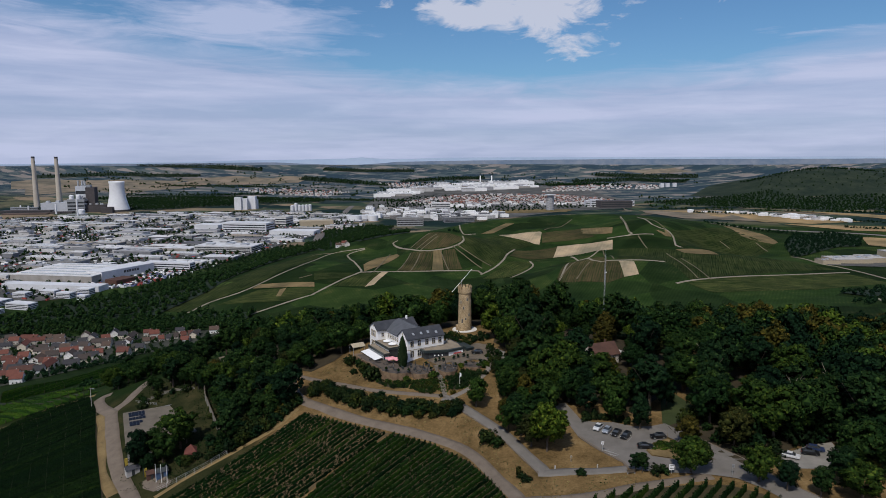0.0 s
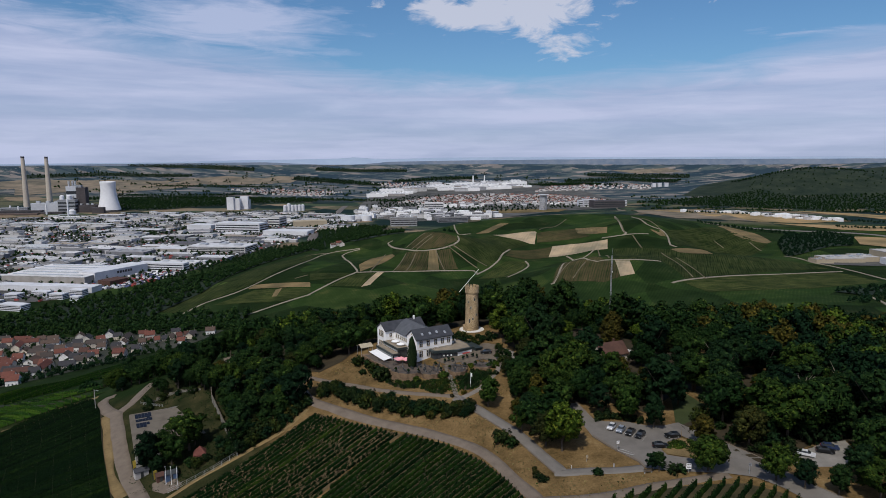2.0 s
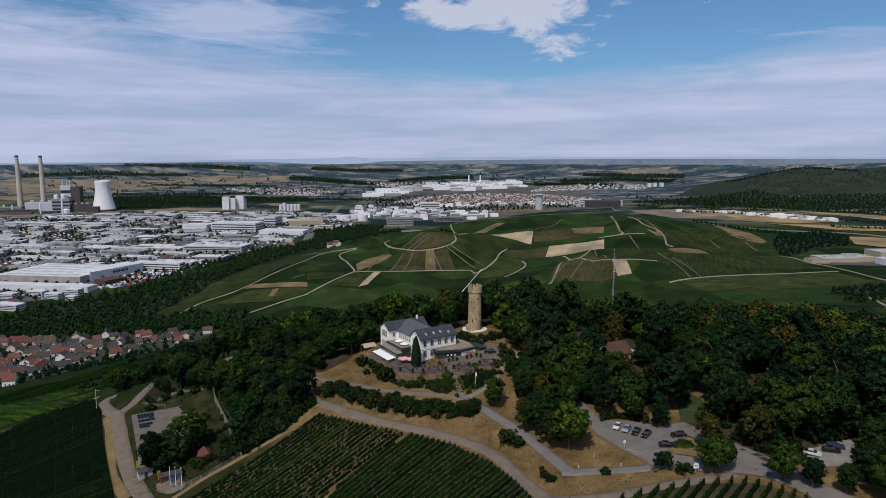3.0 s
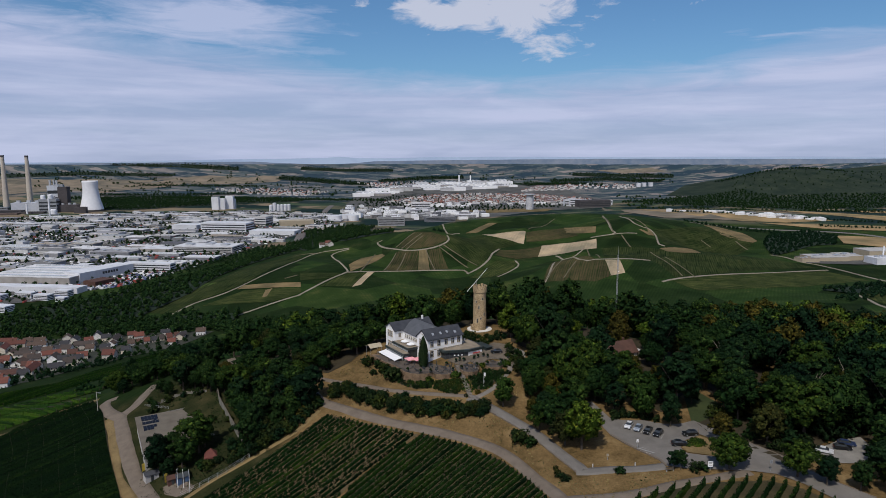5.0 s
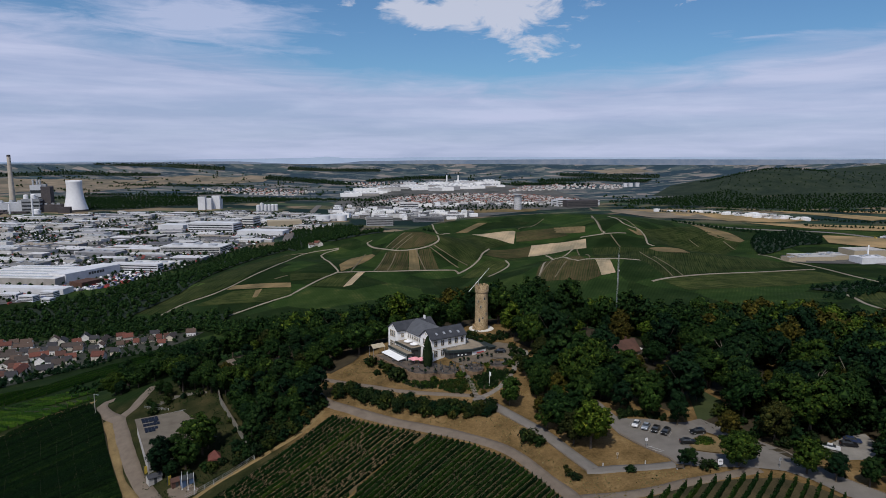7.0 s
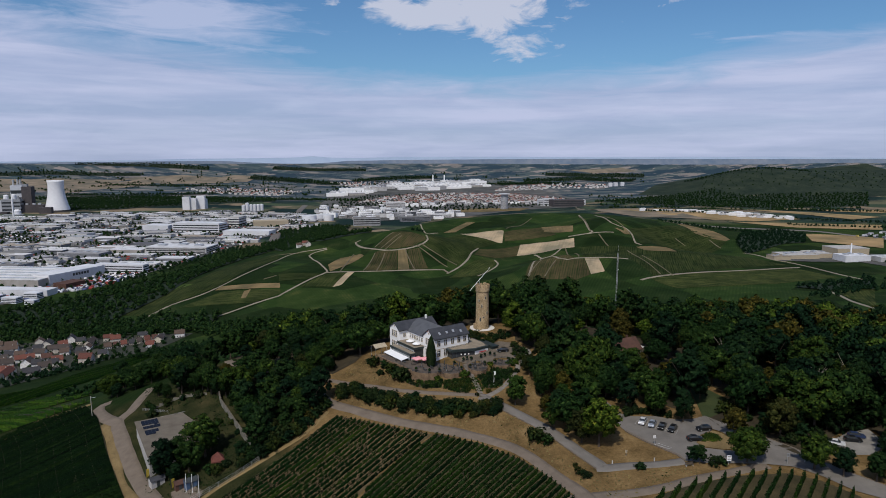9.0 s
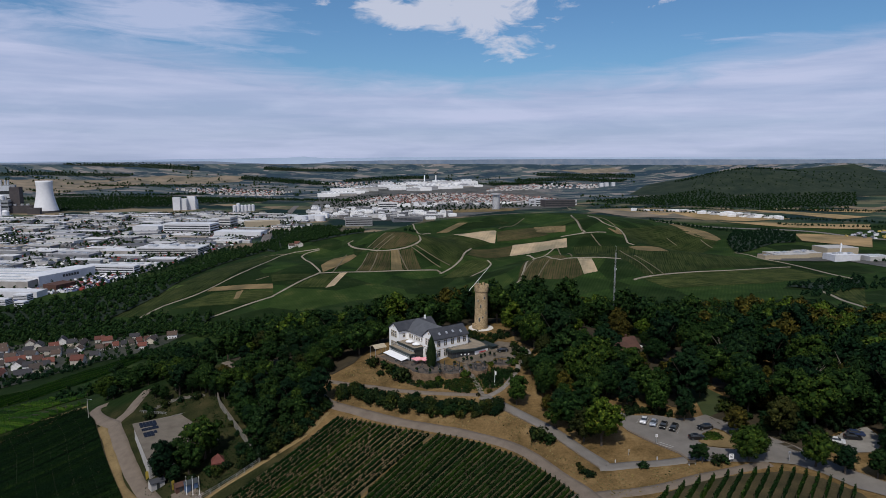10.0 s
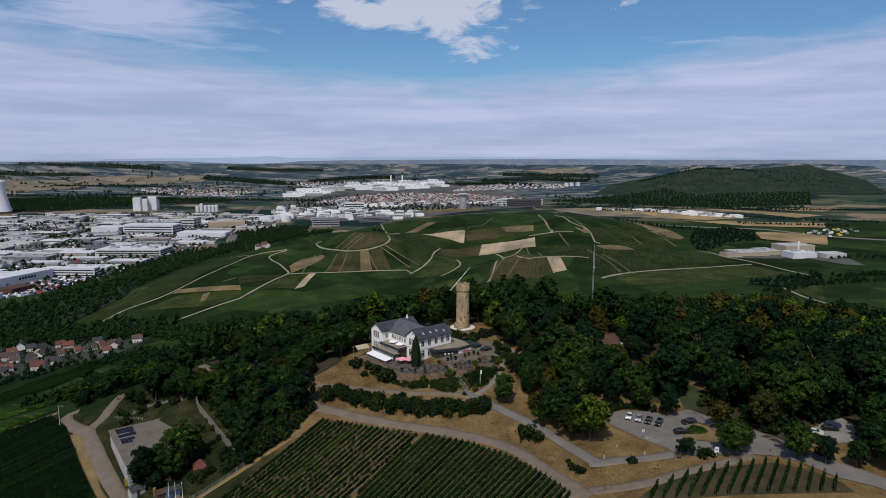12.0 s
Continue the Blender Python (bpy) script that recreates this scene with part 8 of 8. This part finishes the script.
# ---- flat-roofed hall beside the western road ----
def west_hall():
    ob = tagged(new("flat_roofed_hall"), "low concrete hall with pale gravel roof and solar panels", "hall")
    pts = [(-133.0, 232.8), (-114.8, 243.5), (-111.6, 238.2), (-108.2, 240.2), (-96.5, 219.6), (-100.5, 214.2), (-104.5, 216.2), (-116.6, 204.8)]
    lo = [gz(x, y) - 1.0 for x, y in pts]
    part("wall", prism(bmesh.new(), pts, lo, -29.0), M_concrete, ob)
    cx, cy = sum(p[0] for p in pts) / 8, sum(p[1] for p in pts) / 8
    wide = [(cx + (x - cx) * 1.03, cy + (y - cy) * 1.03) for x, y in pts]
    roof = part("roof", prism(bmesh.new(), wide, -29.0, -28.6), M_flatroof, ob)
    u, v = Vector((0.862, 0.507)), Vector((0.507, -0.862))
    rot = math.degrees(math.atan2(u.y, u.x))
    for i, (k, n) in enumerate(((2.5, 5), (4.6, 5), (5.9, 1), (8.2, 5), (12.2, 4), (14.2, 3))):
        for j in range(n):
            p = Vector((-133.0, 232.8)) + v * k + u * (2.0 + j * 1.15 + (4 if n == 1 else 0))
            m = Matrix.Translation((p.x, p.y, -28.35)) @ Matrix.Rotation(radians(rot), 4, "Z") @ Matrix.Rotation(radians(14), 4, "X")
            part("solar_panel", box(bmesh.new(), -0.54, 0.54, -0.8, 0.8, -0.04, 0.04, m), M_solar, roof)
    for q, t in ((0.15, "door"), (0.35, "window"), (0.55, "window"), (0.75, "window")):
        p = Vector((-116.6, 204.8)).lerp(Vector((-104.5, 216.2)), q)
        m = Matrix.Translation((p.x, p.y, gz(p.x, p.y))) @ Matrix.Rotation(math.atan2(11.4, 12.1), 4, "Z")
        part(t, box(bmesh.new(), -0.8, 0.8, -0.25, 0.1, 0.1 if t == "door" else 1.1, 2.3, m), M_dark, ob)


M_solar = mottled("solar_cells", (0.008, 0.009, 0.013), (0.016, 0.018, 0.024), 1, 8, 0.2, 0, 0, 0.6)
west_hall()


M_oldwall = mottled("mossy_concrete", (0.07, 0.072, 0.055), (0.24, 0.225, 0.19), 0.5, 3, 0.95, 0.3, 0.03)


def panel_wall(pts, h, label):
    ob = tagged(new("boundary_wall"), label, "wall")
    for a, b in zip(pts, pts[1:]):
        a, b = Vector(a), Vector(b)
        n = max(1, round((b - a).length / 2.6))
        for i in range(n):
            p = a.lerp(b, (i + 0.5) / n)
            d = b - a
            L = d.length / n
            m = Matrix.Translation((p.x, p.y, gz(p.x, p.y))) @ Matrix.Rotation(math.atan2(d.y, d.x), 4, "Z")
            part("panel", box(bmesh.new(), -L / 2 + 0.02, L / 2 - 0.02, -0.1, 0.1, -1.0, h, m), M_oldwall, ob)
            part("coping", box(bmesh.new(), -L / 2, L / 2, -0.17, 0.17, h + 0.004, h + 0.12, m), M_flatroof, ob)
    return ob


panel_wall([(-106, 246), (-103, 239), (-87.1, 212.6), (-78.7, 198.7)], 2.6, "grey concrete boundary wall with coping")
panel_wall([(-134, 250), (-124, 253), (-112, 250)], 0.9, "low grey wall behind the hall yard")


def fence(pts, h, label):
    ob = tagged(new("fence"), label, "fence")
    for a, b in zip(pts, pts[1:]):
        a, b = Vector(a), Vector(b)
        n = max(1, round((b - a).length / 2.5))
        for i in range(n):
            p, q = a.lerp(b, i / n), a.lerp(b, (i + 1) / n)
            z0, z1 = gz(p.x, p.y), gz(q.x, q.y)
            part("post", box(bmesh.new(), p.x - 0.05, p.x + 0.05, p.y - 0.05, p.y + 0.05, z0 - 0.4, z0 + h), M_metal, ob)
            bm = bmesh.new()
            for k in (0.3, 0.65, 0.97):
                c = [(p.x, p.y, z0 + h * k), (q.x, q.y, z1 + h * k), (q.x, q.y, z1 + h * k + 0.06), (p.x, p.y, z0 + h * k + 0.06)]
                off = Vector((-(q.y - p.y), q.x - p.x)).normalized() * 0.03
                f = [bm.verts.new(w) for w in c] + [bm.verts.new((w[0] + off.x, w[1] + off.y, w[2])) for w in c]
                for t in ((0, 1, 2, 3), (7, 6, 5, 4), (0, 4, 5, 1), (1, 5, 6, 2), (2, 6, 7, 3), (3, 7, 4, 0)):
                    bm.faces.new([f[s] for s in t])
            part("rail", bm, M_metal, ob)
    return ob


fence([(-78.7, 198.7), (-85, 194), (-92, 189.4), (-97, 186)], 1.8, "wire fence with thin metal posts above the vineyard")
fence([(-125.5, 244), (-131, 247), (-139, 252)], 1.1, "wire fence beside the hall yard")


def flagpole(x, y, h, label="thin white flagpole beside the hall"):
    ob = tagged(new("flagpole"), label, "flagpole", "flagpoles")
    ob.location = (x, y, gz(x, y))
    part("pole", ring(bmesh.new(), 0.09, 0.05, -0.4, h, 10), M_whitepaint, ob)
    part("base", ring(bmesh.new(), 0.3, 0.26, -0.4, 0.25, 12), M_concrete, ob)
    part("finial", ring(bmesh.new(), 0.1, 0.02, h, h + 0.18, 10), M_whitepaint, ob)


for x, y in ((-100.0, 191.8), (-97.8, 191.0), (-95.5, 190.2)):
    flagpole(x, y, 6.2)
flagpole(-0.8, 211.5, 5.0, "thin white pole with a narrow banner by the garden")
bn = tagged(new("banner"), "narrow white banner hanging on a pole", "banner")
bn.location = (-0.5, 211.45, gz(-0.8, 211.5))
part("cloth", boxes((-0.2, 0.25, -0.03, 0.03, 3.6, 4.9)), M_canvas, bn)


def shed(name, x, y, w, d, h, rot, wall, roofm, label):
    ob = tagged(new(name), label, name.replace("_", " "))
    ob.matrix_basis = pose(x, y, gz(x, y), 0, 0, rot)
    part("wall", gable_walls(-w / 2, w / 2, -d / 2, d / 2, -1, h, h + 0.8), wall, ob)
    part("roof", gable_roof(-w / 2, w / 2, -d / 2, d / 2, h, h + 0.8, 0.25, 0.12), roofm, ob)
    part("door", boxes((-0.45, 0.45, -d / 2 - 0.06, -d / 2 + 0.04, 0, 2.0)), M_dark, ob)
    return ob


M_blue = mottled("blue_boards", (0.05, 0.09, 0.16), (0.09, 0.14, 0.23), 1, 6, 0.7, 0.1, 0.02)
M_yellow = mottled("yellow_paint", (0.45, 0.33, 0.05), (0.6, 0.45, 0.08), 1, 6, 0.7, 0.05, 0.01)
shed("garden_hut", -112.4, 199.8, 4.2, 3.2, 2.2, 40, M_concrete, M_slate, "small grey hut at the roadside gate")
shed("kiosk", -99.6, 194.6, 3.6, 2.8, 2.3, 35, M_blue, M_dark, "small dark blue kiosk beside the flagpoles")
shed("brick_shed", -103.2, 195.0, 3.0, 2.6, 2.0, 35, M_redtile, M_redtile, "small brick-red shed by the kiosk")
tn = tagged(new("pyramid_tent"), "dark red pyramid tent on the yard lawn", "tent")
tn.matrix_basis = pose(-94.2, 205.5, gz(-94.2, 205.5), 0, 0, 20)
bm = bmesh.new()
rim = [bm.verts.new(c) for c in ((-2.2, -2.2, 0.4), (2.2, -2.2, 0.4), (2.2, 2.2, 0.4), (-2.2, 2.2, 0.4))]
low = [bm.verts.new((v.co.x, v.co.y, -0.4)) for v in rim]
apex = bm.verts.new((0, 0, 2.9))
for i in range(4):
    bm.faces.new((rim[i], rim[(i + 1) % 4], apex)), bm.faces.new((low[i], low[(i + 1) % 4], rim[(i + 1) % 4], rim[i]))
part("canvas", bm, mottled("red_canvas", (0.09, 0.032, 0.027), (0.16, 0.055, 0.042), 0.8, 5, 0.85, 0.1, 0.03), tn)
for x, y, h in ((-105.8, 196.2, 3.0), (-117.8, 205.6, 2.6)):
    gp = tagged(new("gate_panel"), "upright yellow painted gate panel", "gate panel", "gate panels")
    gp.matrix_basis = pose(x, y, gz(x, y), 0, 0, 55)
    part("panel", boxes((-0.55, 0.55, -0.08, 0.08, -0.5, h)), M_yellow, gp)
    part("post", boxes((-0.7, -0.56, -0.1, 0.1, -0.5, h + 0.2)), M_dark, gp)

# wooden power pole at the road bend
pp = tagged(new("power_pole"), "grey wooden pole with a lamp arm at the road bend", "pole")
pp.location = (-163.6, 260.5, gz(-163.6, 260.5))
part("pole", ring(bmesh.new(), 0.16, 0.11, -0.6, 9.5, 10), M_concrete, pp)
part("arm", boxes((0, 1.4, -0.05, 0.05, 9.1, 9.2)), M_metal, pp)
part("lamp_head", boxes((1.1, 1.9, -0.15, 0.15, 8.95, 9.1)), M_metal, pp)


M_mast = mottled("weathered_steel", (0.2560, 0.2640, 0.2720), (0.4160, 0.4240, 0.4320), 1, 6, 0.6, 0, 0, 0.4, 0.3)
# lattice radio mast in the wood
def radio_mast(x, y, top):
    z0 = gz(x, y)
    h = top - z0
    ob = tagged(new("radio_mast"), "slim grey lattice radio mast rising from the wood", "mast")
    ob.location = (x, y, z0)
    for sx, sy in ((-0.2, -0.2), (0.2, -0.2), (0.2, 0.2), (-0.2, 0.2)):
        part("leg", boxes((sx - 0.035, sx + 0.035, sy - 0.035, sy + 0.035, -0.5, h)), M_mast, ob)
    n = int(h / 1.6)
    for i in range(n):
        z = i * 1.6
        bm = bmesh.new()
        for a in range(4):
            m = Matrix.Rotation(radians(90 * a), 4, "Z") @ Matrix.Translation((0, -0.2, z)) @ Matrix.Rotation(radians(76 if (i + a) % 2 else -68), 4, "Y")
            box(bm, -0.82, 0.82, -0.015, 0.015, -0.015, 0.015, m @ Matrix.Translation((0.0, 0, 0)))
        part("brace", bm, M_mast, ob)
    part("antenna", ring(bmesh.new(), 0.05, 0.03, h, h + 3.5, 8), M_metal, ob)
    for z in (h * 0.8,):
        part("dish", ring(bmesh.new(), 0.25, 0.22, z, z + 0.3, 14, 0.35, -0.3), M_whitepaint, ob)


radio_mast(61.6, 277.0, 28.0)

# red-roofed house among the trees
rh = tagged(new("lodge"), "old lodge with weathered red tiled roof among trees", "house")
rh.matrix_basis = pose(52.6, 238.0, gz(52.6, 238.0) + 0.4, 0, 0, 24)
part("wall", gable_walls(-5.6, 5.6, -3.8, 3.8, -1.5, 3.2, 6.6), M_housewall, rh)
rr = part("roof", gable_roof(-5.6, 5.6, -3.8, 3.8, 3.2, 6.6, 0.5, 0.25), M_redtile, rh)
part("chimney", boxes((2.2, 2.9, 0.6, 1.2, 5.4, 7.6)), M_redtile, rr)
for x in (-3.5, 0, 3.5):
    window(rh, x, -3.8, 1.0, 1.1, 1.4, "-y")
part("annexe", boxes((5.6, 9.0, -2.5, 2.5, -1.5, 2.6)), M_flatroof, rh)
part("annexe_roof", boxes((5.62, 9.2, -2.7, 2.7, 2.604, 2.8)), M_concrete, rh)


# ---- cars ----
def car_model(paint, estate, name="car"):
    ob = new(name)
    L, W = 2.15, 0.88
    prof = [(-L, 0.35), (-L, 0.75), (-L + 0.15, 0.92), (-1.05, 1.0), (1.25 if not estate else 1.8, 1.02), (L - 0.05, 0.95), (L, 0.6), (L, 0.35)]
    bm = bmesh.new()
    sides = [[bm.verts.new((x, s * W * (0.96 if z > 0.9 else 1.0), z)) for x, z in prof] for s in (-1, 1)]
    n = len(prof)
    for i in range(n):
        bm.faces.new((sides[0][i], sides[0][(i + 1) % n], sides[1][(i + 1) % n], sides[1][i]))
    bm.faces.new(sides[0]), bm.faces.new(sides[1][::-1])
    part("body", bm, paint, ob)
    cab = [(-1.05, 1.0), (-0.35, 1.42), (1.0 if not estate else 1.55, 1.46), (1.75 if not estate else 1.98, 1.02)]
    bm = bmesh.new()
    sides = [[bm.verts.new((x, s * (W * 0.95 if z < 1.1 else W * 0.76), z)) for x, z in cab] for s in (-1, 1)]
    for i in range(4):
        bm.faces.new((sides[0][i], sides[0][(i + 1) % 4], sides[1][(i + 1) % 4], sides[1][i]))
    bm.faces.new(sides[0]), bm.faces.new(sides[1][::-1])
    part("cabin_glass", bm, M_glass, ob)
    part("roof", boxes((-0.33, (1.0 if not estate else 1.53), -W * 0.74, W * 0.74, 1.44, 1.49)), paint, ob)
    for x in (-1.35, 1.32):
        for s in (-1, 1):
            wheel = new("wheel")
            wheel.parent = ob
            wheel.matrix_basis = Matrix.Translation((x, s * (W - 0.08), 0.33)) @ Matrix.Rotation(radians(90), 4, "X")
            part("tyre", ring(bmesh.new(), 0.33, 0.33, -0.11, 0.11, 16), M_dark, wheel)
            part("rim", ring(bmesh.new(), 0.2, 0.2, -0.12, 0.12, 12), M_metal, wheel)
    for s in (-1, 1):
        part("headlight", boxes((-L - 0.01, -L + 0.06, s * 0.62 - 0.16, s * 0.62 + 0.16, 0.62, 0.76)), M_whitepaint, ob)
        part("tail_light", boxes((L - 0.05, L + 0.01, s * 0.66 - 0.12, s * 0.66 + 0.12, 0.68, 0.86)), M_signred, ob)
    return ob


def paint(name, c):
    m = Mat(name, 0.28, 0.25, 0.6)
    m.colour(m.ramp(m.noise(3, 3), [(0.3, tuple(v * 0.85 for v in c)), (0.7, c)]))
    return m.m


P_white, P_silver, P_black, P_blue = paint("car_white", (0.7, 0.71, 0.72)), paint("car_silver", (0.30, 0.34, 0.40)), paint("car_black", (0.012, 0.013, 0.015)), paint("car_blue", (0.03, 0.05, 0.12))
CARS = [car_model(P_white, False), car_model(P_silver, False), car_model(P_black, False), car_model(P_black, True), car_model(P_blue, True)]
for k, x, y, rot, label in ((0, 40.9, 182.0, 58, "white hatchback parked in a bay"), (1, 43.1, 180.0, 58, "silver blue car parked in a bay"), (2, 45.3, 178.0, 56, "black car parked in a bay"), (3, 47.6, 176.0, 52, "black estate car parked in a bay"),
                            (3, 56.4, 174.8, 8, "black estate car parked by the island"), (2, 51.2, 168.9, 176, "black saloon parked by the island"), (2, 92.2, 162.3, 160, "black car on the gravel lot"), (4, 94.6, 164.4, 160, "dark blue estate car on the gravel lot"), (0, 86.5, 160.8, 150, "white car half hidden under trees"), (3, 5.4, 236.0, 10, "black estate car in the restaurant yard")):
    m = pose(x, y, gz(x, y) + 0.2, 0, 0, rot)
    if CARS[k].get("used"):
        ob = copy_thing(CARS[k], m)
    else:
        CARS[k]["used"] = 1
        CARS[k].matrix_basis, ob = m, CARS[k]
    tagged(ob, label, "car", "parked cars")

M_worn = mottled("worn_road_paint", (0.16, 0.155, 0.145), (0.40, 0.39, 0.37), 1.2, 6, 0.85, 0.05, 0.005)
# painted bay lines and a hatched box on the asphalt
for i, (x, y) in enumerate(((39.5, 183.2), (41.9, 181.2), (44.0, 179.0), (46.0, 176.8), (48.4, 174.6))):
    ln = tagged(new("bay_line"), "white painted parking bay line", "road marking", "bay lines", "structure")
    ln.matrix_basis = pose(x, y, gz(x, y) + 0.2, 0, 0, 58)
    part("paint", boxes((-2.0, 2.0, -0.05, 0.05, 0, 0.02)), M_worn, ln)
for i in range(5):
    x, y = 40.6 + i * 0.55, 168.6 - i * 0.75
    ln = tagged(new("hatched_marking"), "white hatched marking on the asphalt", "road marking", "hatched markings", "structure")
    ln.matrix_basis = pose(x, y, gz(x, y) + 0.2, 0, 0, 24)
    part("paint", boxes((-1.3, 1.3, -0.13, 0.13, 0, 0.02)), M_worn, ln)

# low stone kerbs along the drive and road
def kerb(pts, off, label, h=0.32, w=0.28, mat=None):
    line = smooth_line(pts, 3.0)
    ob = tagged(new("kerb"), label, "kerb", kind="structure")
    for i in range(len(line) - 1):
        a, b = line[i], line[i + 1]
        d = (b - a).normalized()
        s = Vector((-d.y, d.x)) * off
        p = (a + b) / 2 + s
        m = Matrix.Translation((p.x, p.y, gz(p.x, p.y))) @ Matrix.Rotation(math.atan2(d.y, d.x), 4, "Z")
        part("kerbstone", box(bmesh.new(), -(b - a).length / 2 + 0.01, (b - a).length / 2 - 0.01, -w / 2, w / 2, -0.3, h, m), mat or M_concrete, ob)


kerb(DRIVE[:8], -1.9, "low stone edging along the drive", 0.22, 0.25, M_lane)
kerb(PARKING[3:8], 0.25, "pale kerb along the parking road", 0.26, 0.7, M_lane)
kerb(EAST_ROAD[2:8], 0.1, "pale kerb along the wood edge", 0.28, 0.3, M_lane)


# ---- posts, signs, bench ----
def sign_post(x, y, h, w, label, board):
    ob = tagged(new("sign"), label, "sign")
    ob.matrix_basis = pose(x, y, gz(x, y), 0, 0, 5)
    part("post", ring(bmesh.new(), 0.06, 0.05, -0.3, h, 8), M_metal, ob)
    b = part("board", boxes((-w / 2, w / 2, -0.09, -0.05, h - w * 1.2, h)), board, ob)
    for k in range(3):
        part("text_bar", boxes((-w * 0.35, w * 0.35, -0.10, -0.094, h - w * (0.3 + 0.3 * k), h - w * (0.2 + 0.3 * k))), M_dark, b)


sign_post(54.0, 154.8, 2.6, 1.3, "white notice board beside the bushes", M_whitepaint)
sign_post(39.4, 168.4, 3.0, 0.7, "small white parking sign on a post", M_whitepaint)
sign_post(68.4, 152.8, 3.0, 0.7, "small dark sign on a post by the road", M_plantgrey)
sign_post(30.2, 164.5, 1.8, 0.6, "low information board by the path", M_trim)
bench = tagged(new("park_bench"), "brown wooden bench beside the path", "bench")
bench.matrix_basis = pose(44.2, 156.0, gz(44.2, 156.0) + 0.05, 0, 0, 6)
for y in (-0.2, 0.0, 0.2):
    part("slat", boxes((-1.1, 1.1, y - 0.08, y + 0.08, 0.42, 0.47)), M_bark, bench)
part("backrest", boxes((-1.1, 1.1, 0.28, 0.33, 0.55, 0.95)), M_bark, bench)
for x in (-0.9, 0.9):
    part("leg", boxes((x - 0.06, x + 0.06, -0.25, 0.33, -0.2, 0.42)), M_concrete, bench)
for x, y in ((25.6, 161.8), (36.5, 160.3), (73.0, 152.9)):
    bo = tagged(new("bollard"), "short grey stone bollard", "bollard", "bollards")
    bo.location = (x, y, gz(x, y))
    part("shaft", ring(bmesh.new(), 0.2, 0.16, -0.3, 0.9, 12), M_concrete, bo)
for x, y in ((47.1, 156.3), (45.5, 157.0)):
    yt = plant(3, x, y, 0.32, "thin young tree with sparse leaves")


# ---- dry tufts, weeds and seedlings over the open slopes ----
def tufts(name, poly, count, seed, mat, size, label):
    rng = np.random.default_rng(seed)
    px, py = np.array([p[0] for p in poly]), np.array([p[1] for p in poly])
    P = np.column_stack([rng.uniform(px.min(), px.max(), count), rng.uniform(py.min(), py.max(), count)])
    P = np.array([p for p in P if within(poly, *p) and noise.noise((p[0] / 6, p[1] / 6, seed)) > -0.15])
    clear = np.array([tuple(q) for line in (DRIVE, UPPER, LANE, ROAD_A, ROAD_B) for q in smooth_line(line, 1.5)])
    P = P[((P[:, None, :] - clear[None]) ** 2).sum(2).min(1) > 5.5]
    z = terrain(P[:, 0], P[:, 1])
    V, F = [], []
    for (x, y), zz in zip(P.tolist(), z.tolist()):
        for k in range(3):
            a, s = rng.uniform(0, 6.28), size * rng.uniform(0.5, 1.4)
            c, d = math.cos(a) * s, math.sin(a) * s
            i = len(V)
            V += [(x - c * 0.4, y - d * 0.4, zz - 0.05), (x + c * 0.4, y + d * 0.4, zz - 0.05), (x + c * 0.7 + 0.1, y + d * 0.7, zz + s), (x - c * 0.6, y - d * 0.6 + 0.1, zz + s * 0.9)]
            F += [(i, i + 1, i + 2), (i, i + 2, i + 3)]
    return tagged(mesh_object(name, V, F, mat), label, "grass", kind="stuff")


SLOPE = [(-62, 236), (-48, 240), (-33, 222), (-6, 206), (8, 190), (22, 164), (45, 158), (45, 150), (22, 146), (12, 160), (2, 177), (-12, 190), (-40, 206), (-58, 222)]
TOPS = [(-62, 240), (-44, 246), (-36, 228), (-12, 206), (-6, 204), (10, 216), (28, 228), (27, 200), (20, 200)]
M_straw = leafy("dry_straw", (0.15, 0.102, 0.045), (0.23, 0.158, 0.072), (0.33, 0.24, 0.12), (1, 1, 1))
tufts("dry_grass", SLOPE, 11000, 5, M_straw, 0.24, "golden dry grass tufts on the slope")
tufts("dry_grass", TOPS, 7000, 6, M_straw, 0.24, "golden dry grass tufts round the garden")
tufts("weeds", SLOPE, 350, 7, M_leaf, 0.24, "green weeds in the dry grass")
tufts("weeds", [(-31, 221), (-6, 207), (6, 212), (7, 221), (-6, 217), (-20, 216.6)], 2500, 8, M_leaf, 0.35, "low green planting in the garden beds")
YARD = [(-150, 280), (-106, 248), (-80, 200), (-96, 188), (-112, 190), (-118, 204), (-96, 220), (-110, 242), (-134, 246)]
tufts("weeds", YARD, 7000, 9, M_leaf, 0.26, "dark rough grass round the hall")
